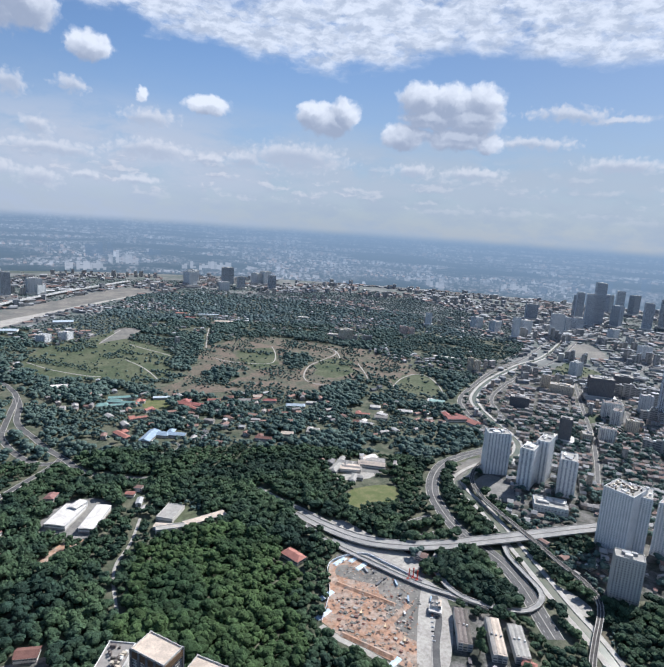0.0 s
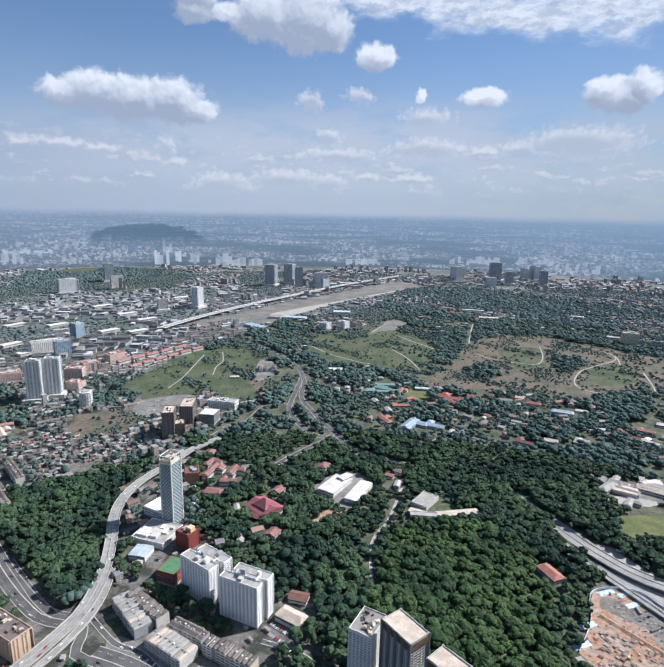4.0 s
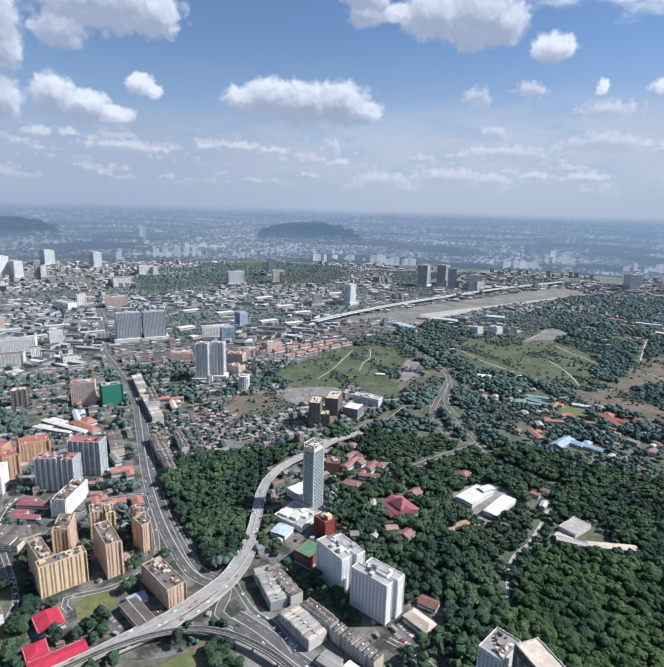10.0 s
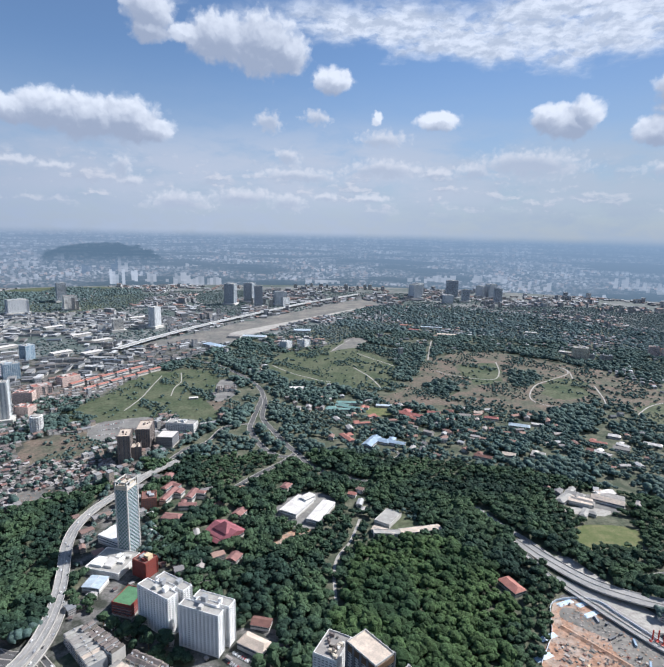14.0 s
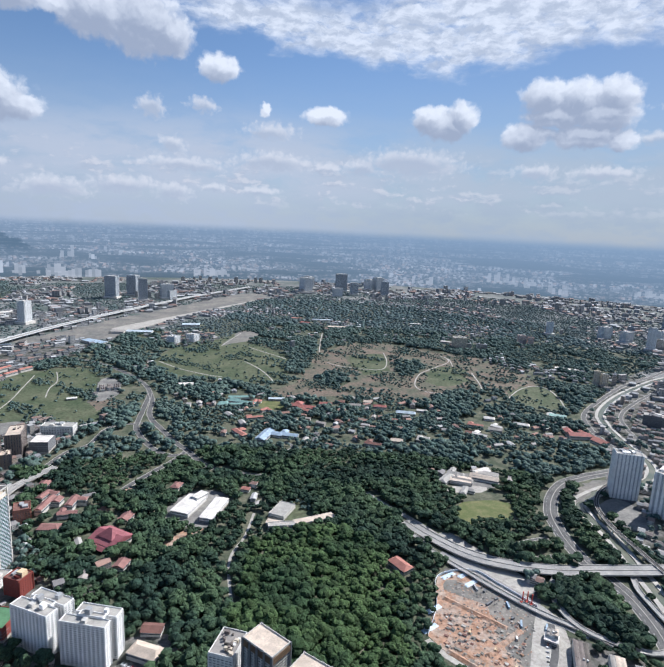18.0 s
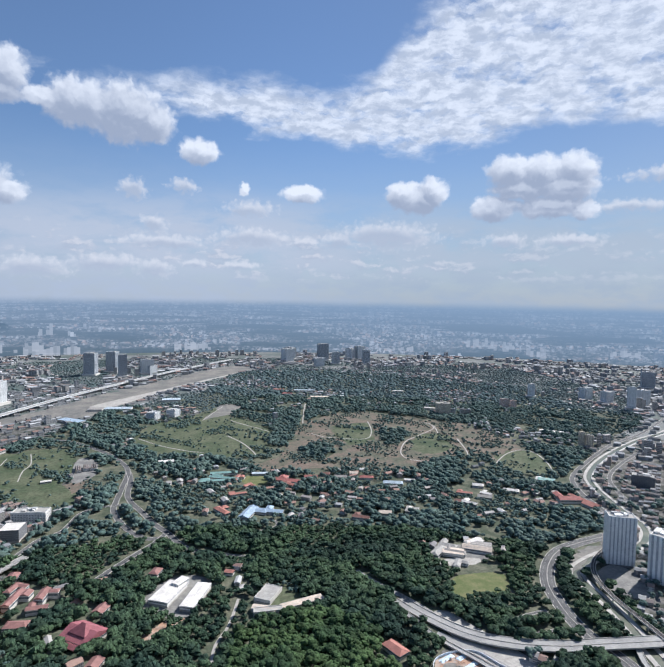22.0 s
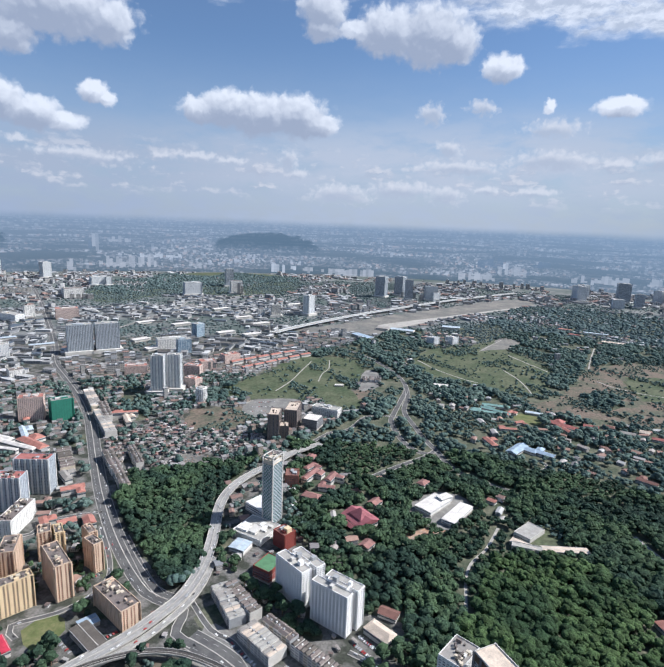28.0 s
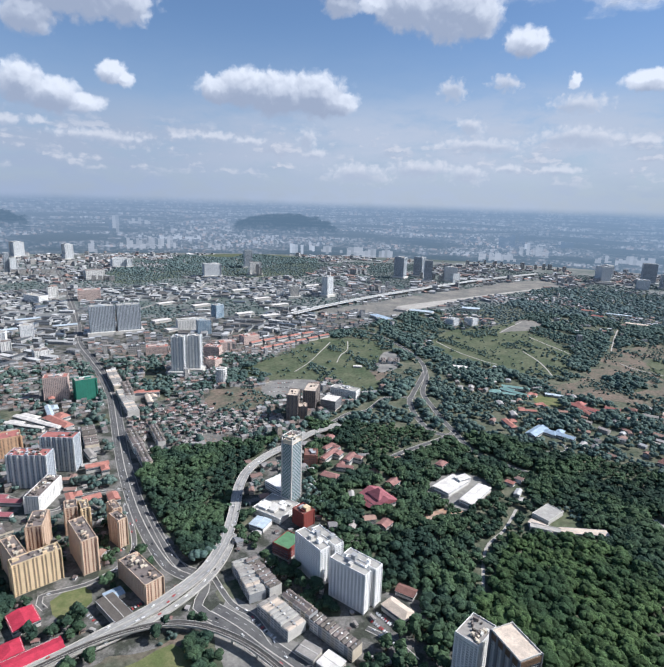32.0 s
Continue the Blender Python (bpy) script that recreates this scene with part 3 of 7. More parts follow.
def thing(name, x, y, yaw=0.0, label="", category="building", group="", z=0.0):
    ob = new(name)
    ob.matrix_world = pose(x, y, z, 0, 0, yaw)
    return tagged(ob, label, category, group)


# land-use map, five metres a cell, that tells where trees and roofs may stand
CELL, X0, Y0, NX, NY = 6.0, -4900.0, 100.0, 1640, 800
GX, GY = np.meshgrid(X0 + CELL * (np.arange(NX) + 0.5), Y0 + CELL * (np.arange(NY) + 0.5))
USE = np.full(GX.shape, 1, np.uint8)
CODES = {"town": 1, "trees": 2, "houses": 3, "village": 4, "industry": 5, "estate": 6, "park": 7, "lawn": 8, "dry": 9, "bare": 10, "soil": 11, "field": 12, "site": 13, "paved": 14, "yard": 15, "grove": 16, "taken": 20}


def inside(poly, px, py):
    r = np.zeros(px.shape, bool)
    for (x1, y1), (x2, y2) in zip(poly, poly[1:] + poly[:1]):
        if y1 != y2:
            r ^= ((y1 > py) != (y2 > py)) & (px < (x2 - x1) * (py - y1) / (y2 - y1) + x1)
    return r


def window(xs, ys, pad=0.0):
    i0, i1 = max(0, int((min(xs) - pad - X0) / CELL)), min(NX, int((max(xs) + pad - X0) / CELL) + 2)
    j0, j1 = max(0, int((min(ys) - pad - Y0) / CELL)), min(NY, int((max(ys) + pad - Y0) / CELL) + 2)
    return slice(j0, j1), slice(i0, i1)


def block(x, y, w, d, yaw, pad=8.5):
    c, s = math.cos(radians(yaw)), math.sin(radians(yaw))
    r = math.hypot(w, d) / 2 + pad
    k = window((x - r, x + r), (y - r, y + r))
    u, v = (GX[k] - x) * c + (GY[k] - y) * s, -(GX[k] - x) * s + (GY[k] - y) * c
    USE[k][(abs(u) < w / 2 + pad) & (abs(v) < d / 2 + pad)] = 20


LAYER = [0.04]
SHEETS = {"trees": 0, "grove": 0, "houses": 0, "yard": 0, "lawn": 0.10, "dry": 0.12, "bare": 0.14, "soil": 0.11, "field": 0.2, "site": 0.22, "paved": 0.16, "park": 0.05}
# bare covers pale earth strips and banks as well as car parks
NAMES = {"grove": ("grove_floor", "dark undergrowth on a wooded hill"), "trees": ("woodland_floor", "dark undergrowth below the trees"), "houses": ("garden_ground", "green gardens below the trees"), "yard": ("verge", "worn green verges between buildings"), "lawn": ("lawn", "rough green lawn on a low hill"), "dry": ("dry_grass", "dry brown grass slope with scattered graves"), "bare": ("car_park", "pale open ground and car parks"), "soil": ("bare_earth", "pale bare earth with dry patches"),
         "field": ("playing_field", "flat green playing field"), "site": ("earthworks", "orange bare earth of a building site"), "paved": ("pavement", "grey paved yard"), "park": ("parkland", "green parkland with ponds")}


def smooth_path(pts, step=12.0, closed=False):
    """A round curve through the points."""
    p = [Vector((*q, 0)) for q in pts]
    n = len(p)
    res = []
    for i in range(n if closed else n - 1):
        a, b, c, d = (p[(i + k) % n] if closed else p[min(max(i + k, 0), n - 1)] for k in (-1, 0, 1, 2))
        m = max(2, int((c - b).length / step))
        for j in range(m):
            u = j / m
            res.append(0.5 * (2 * b + (c - a) * u + (2 * a - 5 * b + 4 * c - d) * u * u + (3 * b - a - 3 * c + d) * u ** 3))
    if not closed:
        res.append(p[-1])
    return [(q.x, q.y) for q in res]


def zone(kind, pts):
    r = smooth_path(pts, 25.0, True)
    k = window([p[0] for p in r], [p[1] for p in r])
    hit = inside(r, GX[k], GY[k])
    USE[k][hit] = CODES[kind]
    if kind in ("lawn", "dry", "soil"):
        r = [(x + 24 * noise.noise((x / 55, y / 55, 1.5)) + 8 * noise.noise((x / 17, y / 17, 1.5)), y + 30 * noise.noise((x / 55, y / 55, 7.5)) + 9 * noise.noise((x / 17, y / 17, 7.5))) for x, y in smooth_path(pts, 7.0, True)]
    if kind in SHEETS:
        s = Shape()
        LAYER[0] += 0.003
        s.f.append(tuple(s.ring([(x, y, LAYER[0]) for x, y in r])))
        ob = part(NAMES[kind][0], s, {"park": "lawn", "trees": "undergrowth", "grove": "undergrowth", "houses": "undergrowth", "yard": "urban_ground"}.get(kind, kind))
        tagged(ob, NAMES[kind][1], "ground", kind="structure")


def offsets(line, half):
    res = []
    for i, (x, y) in enumerate(line):
        a, b = line[max(i - 1, 0)], line[min(i + 1, len(line) - 1)]
        d = Vector((b[0] - a[0], b[1] - a[1])).normalized()
        res.append((x - d.y * half, y + d.x * half))
    return res


def stamp(line, half):
    for (x1, y1), (x2, y2) in zip(line, line[1:]):
        k = window((x1, x2), (y1, y2), half)
        dx, dy = x2 - x1, y2 - y1
        u = np.clip(((GX[k] - x1) * dx + (GY[k] - y1) * dy) / (dx * dx + dy * dy + 1e-6), 0, 1)
        USE[k][np.hypot(GX[k] - x1 - u * dx, GY[k] - y1 - u * dy) < half] = 20


def ribbon(line, lo, hi, z0, z1, drop=0.0):
    """A slab along the line between two side offsets."""
    s = Shape()
    a, b = offsets(line, lo), offsets(line, hi)
    n = len(line)
    cut = [drop * max(0.0, 1 - i / 18) for i in range(n)]
    t0, t1 = s.ring([(*p, z1 - q) for p, q in zip(a, cut)]), s.ring([(*p, z1 - q) for p, q in zip(b, cut)])
    u0, u1 = s.ring([(*p, max(0.0, z0 - q)) for p, q in zip(a, cut)]), s.ring([(*p, max(0.0, z0 - q)) for p, q in zip(b, cut)])
    for i in range(n - 1):
        s.f += [(t0[i], t0[i + 1], t1[i + 1], t1[i])[::-1], (u0[i], u0[i + 1], t0[i + 1], t0[i])[::-1], (t1[i], t1[i + 1], u1[i + 1], u1[i])[::-1], (u0[i], u1[i], u1[i + 1], u0[i + 1])[::-1]]
    return s


TRAFFIC = []


def lane_marks(line, offs, z):
    s = Shape()
    for o in offs:
        q = offsets(line, o)
        for i in range(0, len(q) - 1):
            (x1, y1), (x2, y2) = q[i], q[i + 1]
            L = math.hypot(x2 - x1, y2 - y1)
            if L > 1:
                s.box((x1 + x2) / 2, (y1 + y2) / 2, z, z + 0.03, L * 0.45, 0.28, math.degrees(math.atan2(y2 - y1, x2 - x1)))
    return s


def road(name, pts, w, z):
    line = smooth_path(pts)
    stamp(line, w / 2 + (6 if name == 'forest_road' else 8))
    path = name == "cemetery_path"
    ob = part("footpath" if path else "road", ribbon(line, -w / 2, w / 2, 0, z), "bare" if path or name == "forest_road" else ("deck" if name == "site_road" else "asphalt"))
    tagged(ob, "pale winding path over the slope" if path else "pale narrow track through the forest" if name == "forest_road" else "grey asphalt road with light kerbs", "path" if path else "road", kind="structure")
    if path or name == "forest_road":
        return
    for e in (-1, 1):
        part("kerb", ribbon(line, e * w / 2 - 0.5, e * w / 2 + 0.5, 0, z + 0.2), "concrete", ob)
    if w > 15:
        part("median", ribbon(line, -0.7, 0.7, 0, z + 0.5), "concrete", ob)
        part("lane_marking", lane_marks(line, [-w * 0.3, w * 0.3], z), "paint_line", ob, "white broken lane lines")["kind"] = "stuff"
    if math.hypot(*pts[0]) < 1900:
        TRAFFIC.append((line, w, z))


def viaduct(name, pts, w, z, rail=False):
    line = smooth_path(pts)
    fall = z - 0.7 if name == "overpass" else 0.0        # one end comes down to the ground
    stamp(line, w / 2 + 3)
    ob = thing("rail_viaduct" if rail else "viaduct", *line[0], 0, "grey concrete rail viaduct on single piers" if rail else "pale concrete road viaduct on piers", "viaduct")
    ob.matrix_world = Matrix()
    part("deck", ribbon(line, -w / 2, w / 2, z - 1.6, z, fall), "concrete" if rail else "deck", ob)
    for e in (-1, 1):
        part("parapet", ribbon(line, e * w / 2 - 0.35, e * w / 2 + 0.35, z - 0.5, z + (2.6 if name == "runway_viaduct" else 1.1), fall), "pale" if name == "runway_viaduct" else "concrete", ob)
    if rail:
        for e in (-0.24, 0.24):
            part("track_bed", ribbon(line, e * w - 1.5, e * w + 1.5, z - 0.2, z + 0.25), "track", ob, "dark ballasted track")
    else:
        if w > 12:
            part("median_barrier", ribbon(line, -0.4, 0.4, z - 0.2, z + 0.9, fall), "concrete", ob)
        part("lane_marking", lane_marks(line[18:] if fall else line, [-w * 0.25, w * 0.25], z), "paint_line", ob, "white broken lane lines")["kind"] = "stuff"
        TRAFFIC.append((line[18:] if fall else line, w, z))
    for i in range(19 if fall else 1, len(line) - 1, 3):
        (x, y), (x2, y2) = line[i], line[i + 1]
        s = Shape().box(x, y, 0, z - 2.6, 2.2, 2.2, math.degrees(math.atan2(y2 - y, x2 - x)))
        s.box(x, y, z - 2.7, z - 1.6, 2.4, w * 0.7, math.degrees(math.atan2(y2 - y, x2 - x)), True)
        part("pier", s, "concrete", ob)


def river(name, pts, w, z):
    line = smooth_path(pts)
    stamp(line, w / 2 + 10)
    ob = tagged(part("river", ribbon(line, -w / 2, w / 2, 0, z), "water"), "murky green river in a concrete channel", "river", kind="structure")
    for e in (-1, 1):
        a, b = sorted((e * w / 2, e * (w / 2 + 8)))
        part("channel_wall", ribbon(line, a, b, 0, 1.2), "concrete", ob, "pale concrete channel bank")


# facade styles: wall, window glass, storey, bay, pier share, band share, roof, label
YELLOW = dict(wall="yellow", glass="balcony", floor=2.8, bay=5.4, pier=0.34, band=0.15, roof="brown_roof", busy=True, alt=True, label="ochre yellow slab apartment block with balcony rows")
TAN = dict(wall="tan", glass="redbalcony", floor=2.8, bay=5.0, pier=0.36, band=0.15, roof="brown_roof", busy=True, alt=True, label="tan and brown apartment block with flat cluttered roof")
ORANGE = dict(wall="orange", glass="balcony", floor=2.8, bay=6.0, pier=0.4, band=0.4, alt=True, roof="redtop", busy=True, label="orange apartment block with red roof edges")
STRIPE = dict(wall="bluegrey", glass="glass_dark", floor=2.9, bay=5.0, pier=0.40, band=0.35, roof="redtop", busy=True, fin="white", label="white and grey striped apartment tower with red roof")
WHITE = dict(wall="white", glass="glass_dark", floor=3.0, bay=5.0, pier=0.42, band=0.3, roof="brown_roof", busy=True, alt=True, label="plain white apartment block with flat roof")
LOWWHITE = dict(wall="white", glass="glass_dark", floor=4.0, bay=6.0, pier=0.4, band=0.55, roof="flat_roof", label="long low white building with flat roof")
CONDO = dict(wall="brightwhite", glass="glass_dark", floor=2.8, bay=5.2, pier=0.36, band=0.40, roof="flat_roof", notch=True, label="white condominium block with stepped roofs and balconies")
CONDO2 = dict(wall="brightwhite", glass="glass_light", floor=3.0, bay=7.0, pier=0.58, band=0.12, roof="flat_roof", label="white high-rise with vertical window strips")
SLAB = dict(wall="brightwhite", glass="glass_light", floor=3.0, bay=4.5, pier=0.45, band=0.4, roof="flat_roof", busy=True, label="pale grey high-rise slab with balconies")
OFFICE = dict(wall="offwhite", glass="glass_dark", floor=3.6, bay=4.0, pier=0.5, band=0.5, roof="flat_roof", label="old cream office block with square windows")
HOTEL = dict(wall="brickred", glass="glass_dark", floor=3.2, bay=4.0, pier=0.6, band=0.6, roof="rust", crown="yellow", label="brick red hotel block with a yellow roof box")
REDB = dict(wall="pinkbrick", glass="glass_dark", floor=3.2, bay=4.0, pier=0.55, band=0.55, roof="rust", label="brick red block with rows of windows")
GREYT = dict(wall="white", glass="glass_dark", floor=3.0, bay=4.6, pier=0.30, band=0.45, roof="grey_roof", busy=True, label="weathered off-white tower with roof plant")
BRONZE = dict(wall="offwhite", glass="glass_dark", floor=3.2, bay=5.0, pier=0.16, band=0.30, roof="beige_roof", fin="darkgrey", brow="bronze", plain=True, label="dark bronze tower with white balconies and a pale flat roof")
BRONZE2 = dict(wall="brownoffice", glass="glass_dark", floor=3.4, bay=4.6, pier=0.5, band=0.12, roof="beige_roof", fin="brownoffice", busy=True, label="brown concrete office tower with deep fins")
GREENNET = dict(wall="net", glass="net", floor=4.0, bay=6.0, pier=0.6, band=0.5, roof="grey_roof", label="tower under construction wrapped in green netting")
STRIPEFAR = dict(wall="bluegrey", glass="glass_dark", floor=3.2, bay=5.0, pier=0.5, band=0.10, roof="flat_roof", label="grey striped high-rise slab on a podium")
WHITETALL = dict(wall="pale", glass="glass_light", floor=3.2, bay=8.0, pier=0.55, band=0.15, roof="flat_roof", fin="white", label="white and grey high-rise with vertical stripes")
FAR = dict(wall="pale", glass="glass_light", floor=4.0, bay=7.0, pier=0.5, band=0.3, roof="flat_roof", alt=True, label="grey high-rise block in the distance")
FARDARK = dict(wall="bluegrey", glass="glass_dark", floor=4.0, bay=6.0, pier=0.35, band=0.3, roof="grey_roof", label="dark blue-grey tower in the distance")
CITY = dict(wall="slate", glass="glass_dark", floor=4.0, bay=6.0, pier=0.35, band=0.3, roof="grey_roof", label="dark blue office tower in the hazy city centre")
BLUEGLASS = dict(wall="pale_metal", glass="glass_blue", floor=4.0, bay=6.0, pier=0.2, band=0.3, roof="flat_roof", label="blue glass office block with flat roof")
DARKT = dict(wall="darkgrey", glass="glass_dark", floor=3.6, bay=4.0, pier=0.5, band=0.4, roof="flat_roof", label="dark grey tower with a flat roof")
BEIGE = dict(wall="beige", glass="glass_dark", floor=3.2, bay=5.0, pier=0.5, band=0.45, roof="flat_roof", label="pale beige block of flats with flat roof")
PINK = dict(wall="pink", glass="glass_dark", floor=2.9, bay=4.0, pier=0.5, band=0.5, roof="tile", label="pale pink flats with tiled roof edges")


def facade(ob, w, d, z0, z1, st, x=0.0, y=0.0, near=False):
    """Bands at each storey and piers at each bay, proud of the glazing."""
    n = max(2, round((z1 - z0) / st["floor"]))
    fh = (z1 - z0) / n
    bands = Shape()
    hb = fh * st["band"] / 2
    one = Shape().box(0, 0, -hb, hb, w + 0.5, d + 0.5, 0, True).mesh("storey_band", st["wall"]) if near else None
    for i in range(n + 1):
        a = min(max(z0 + i * fh, z0 + hb), z1 - hb)
        if near:
            part("storey_band", one, None, ob).location = (x, y, a)
        else:
            bands.box(x, y, a - hb, a + hb, w + 0.5, d + 0.5, 0, True)
    if not near:
        part("storey_banding", bands, st["wall"], ob)["kind"] = "stuff"
    s = Shape()
    for L, M, ax in ((w, d, 0), (d, w, 1)):
        k = max(2, round(L / st["bay"]))
        for i in range(k + 1):
            u = -L / 2 + L * i / k
            for e in (-1, 1):
                p = (x + u, y + e * M / 2) if ax == 0 else (x + e * M / 2, y + u)
                pw = st["bay"] * (st["pier"] if not st.get("alt") or i % 2 else min(0.95, st["pier"] * 2.1))
                s.box(*p, z0, z1, *((pw, 0.7) if ax == 0 else (0.7, pw)))
    part("window_grid", s, st["wall"], ob)["kind"] = "stuff"




def tower(name, x, y, w, d, h, yaw, st):
    block(x, y, w, d, yaw)
    ob = thing(name, x, y, yaw, st["label"])
    floors = [(0.0, 0.0, w, d, h)]
    if st.get("notch"):
        floors = [(0.0, 0.0, w, d, h), (w * 0.06, d / 2 + 3.5, w * 0.55, 6.4, h + 1.5), (w * 0.10, d / 2 + 14, w * 0.92, 14, h - 0.5)]
    tops = []
    for fx, fy, fw, fd, fh in floors:
        part("glazing", Shape().box(fx, fy, 0, fh - 0.4, fw - 0.8, fd - 0.8), st["glass"], ob, "dark window glazing")
        facade(ob, fw, fd, 0, fh, st, fx, fy, math.hypot(x, y) < 1000)
        tops.append(part("roof", Shape().box(fx, fy, fh - 0.3, fh + 0.1, fw - 0.6, fd - 0.6), st["roof"], ob))
        rim_wall = Shape()
        for px, py, pw, pd in ((0, -fd / 2, fw + 0.6, 0.6), (0, fd / 2, fw + 0.6, 0.6), (-fw / 2, 0, 0.6, fd - 0.6), (fw / 2, 0, 0.6, fd - 0.6)):
            rim_wall.box(fx + px, fy + py, fh, fh + 1.3, pw, pd)
        part("parapet", rim_wall, st["wall"], ob)
    if st.get("fin"):
        k = max(2, round(w / (st["bay"] * 2)))
        for i in range(k + 1):
            for e in (-1, 1):
                part("fin", Shape().box(-w / 2 + w * i / k, e * (d / 2 + 0.6), 0, h + 1.0, st["bay"] * 0.55, 1.6), st["fin"], ob)
    if st.get("brow"):
        for i in range(4):
            part("crown_slat", Shape().box(0, 0, h - 8 + i * 1.9, h - 7 + i * 1.9, w + 2.4, d + 2.4, 0, True), st["brow"], ob, "bronze crown slat")
    if st.get("ends"):
        for e in (-1, 1):
            part("end_wall", Shape().box(e * (w / 2 + 0.5), 0, 0, h + 1.6, 1.2, d + 1.0), st["ends"], ob, "blank white end wall")
    r = random.Random(int(x * 7 + y * 13))
    if st.get("crown"):
        part("roof_box", Shape().box(w * 0.22, d * 0.05, h, h + 7, 9, 9), st["crown"], ob, "coloured roof box")
    for i in range(0 if st.get("plain") else (4 + int(w * d / 60) if math.hypot(x, y) < 1000 else 4) if st.get("busy") else 2 + int(w * d / 350)):
        bw, bd, bh = r.uniform(3, 0.3 * w + 2), r.uniform(3, 0.35 * d + 2), r.uniform(2.0, 4.5)
        if st.get("busy"):
            bw, bd, bh = r.uniform(1.5, 5.5), r.uniform(1.5, 5.0), r.uniform(1.0, 4.0)
        if st.get("notch"):
            bw, bd, bh = r.uniform(4, 9), r.uniform(4, 8), r.uniform(3.0, 8.0)
        fx, fy, fw, fd, fh = floors[i % len(floors)]
        part("roof_house", Shape().box(fx + r.uniform(-1, 1) * (0.5 * fw - 3.4 if st.get("busy") else 0.3 * fw), fy + r.uniform(-1, 1) * (max(0.0, 0.5 * fd - 3.2) if st.get("busy") else 0.25 * fd), fh + 0.1, fh + bh, bw, bd), r.choice((st["wall"], "brown_roof", "dark_roof", "beige") if st.get("busy") else (st["wall"], "offwhite", "grey")), tops[i % len(floors)], "plant room on the flat roof")
    if math.hypot(x, y) > 1200 and h > 60:
        part("podium", Shape().box(0, -3, 0, 12, w + 22, d + 18), "offwhite", ob, "pale podium")
    return ob


def plain_block(name, x, y, w, d, h, yaw, wall="white", roof="white_roof"):
    block(x, y, w, d, yaw)
    ob = thing(name, x, y, yaw, f"{wall} walled low building with {roof.replace('_', ' ')}" if "roof" in roof else f"{wall} blank walled hall with flat roof")
    part("wall", Shape().box(0, 0, 0, h, w, d), wall, ob)
    part("plinth", Shape().box(0, 0, 0, min(3.0, h * 0.3), w + 0.4, d + 0.4), "concrete", ob)
    for i in range(max(1, int(h / 4.5))):
        z = 1.6 + i * 4.2
        if z + 1.4 < h and h < 20:
            for e in (-1, 1):
                part("window_strip", Shape().box(0, e * d / 2, z, z + 1.4, w * 0.9, 0.3), "glass_dark", ob, "dark window strip")
    if h > 18:
        for i in range(1, int(h / 4)):
            part("panel_joint", Shape().box(0, 0, i * 4.0, i * 4.0 + 0.35, w + 0.24, d + 0.24), "grey", ob)
    if roof in ("flat_roof", "white") or h > 18:
        part("roof", Shape().box(0, 0, h, h + 0.3, w - 1, d - 1), roof, ob)
        for e in (-1, 1):
            part("parapet", Shape().box(0, e * (d / 2 - 0.3), h, h + 1.2, w, 0.6), wall, ob)
            part("parapet", Shape().box(e * (w / 2 - 0.3), 0, h, h + 1.2, 0.6, d - 1.2), wall, ob)
    else:
        rf = part("roof", Shape().hip(0, 0, h, h + min(w, d) * 0.03, w + 1.5, d + 1.5, 0, 0.0), roof, ob, "shallow pitched sheet roof")
        L, ax = max(w, d), w >= d
        part("ridge_cap", Shape().box(0, 0, h + min(w, d) * 0.03 - 0.2, h + min(w, d) * 0.03 + 0.25, *((L, 0.8) if ax else (0.8, L))), "offwhite", rf)
        for e in (-1, 1):
            part("gutter", Shape().box(*((0, e * (d / 2 + 0.8)) if ax else (e * (w / 2 + 0.8), 0)), h - 0.3, h + 0.15, *((L, 0.5) if ax else (0.5, L))), "grey", rf)
    return ob


def hip_house(name, x, y, w, d, h, yaw, roof="tile", whole=False, one=False):
    block(x, y, w, d, yaw)
    ob = thing(name, x, y, yaw, f"pale walled building with {roof.replace('_roof', '')} pitched roofs")
    r = random.Random(int(x * 3 + y * 5))
    big = min(w, d) > 22 and not whole and not one
    if w >= d:
        wings = [(0, -d * 0.25, w, d * 0.5), (-w * 0.28, d * 0.2, w * 0.36, d * 0.6)] if big else [(0, 0, w, d)]
    else:
        wings = [(-w * 0.25, 0, w * 0.5, d), (w * 0.2, d * 0.28, w * 0.6, d * 0.36)] if big else [(0, 0, w, d)]
    for i, (wx, wy, ww, wd) in enumerate(wings):
        hh = h - i * 0.8
        part("wall", Shape().box(wx, wy, 0, hh * 0.8, ww - 1.5, wd - 1.5), "offwhite", ob)
        part("window_strip", Shape().box(wx, wy, hh * 0.4, hh * 0.62, ww - 1.3, wd - 1.3), "glass_dark", ob, "dark window strip")
        part("roof", Shape().hip(wx, wy, hh * 0.78, hh * 0.78 + min(ww, wd) * (0.10 if one else 0.20), ww, wd, 0, r.choice((0.0, 0.6))), roof, ob)
    if whole:
        part("upper_roof", Shape().hip(0, 0, h * 0.78 + min(w, d) * 0.12, h * 0.78 + min(w, d) * 0.34, w * 0.6, d * 0.6, 0, 0.9), roof, ob)
        part("porch", Shape().hip(w * 0.1, -d * 0.55, h * 0.45, h * 0.75, w * 0.45, d * 0.3, 0, 0.0), roof, ob)
    return ob


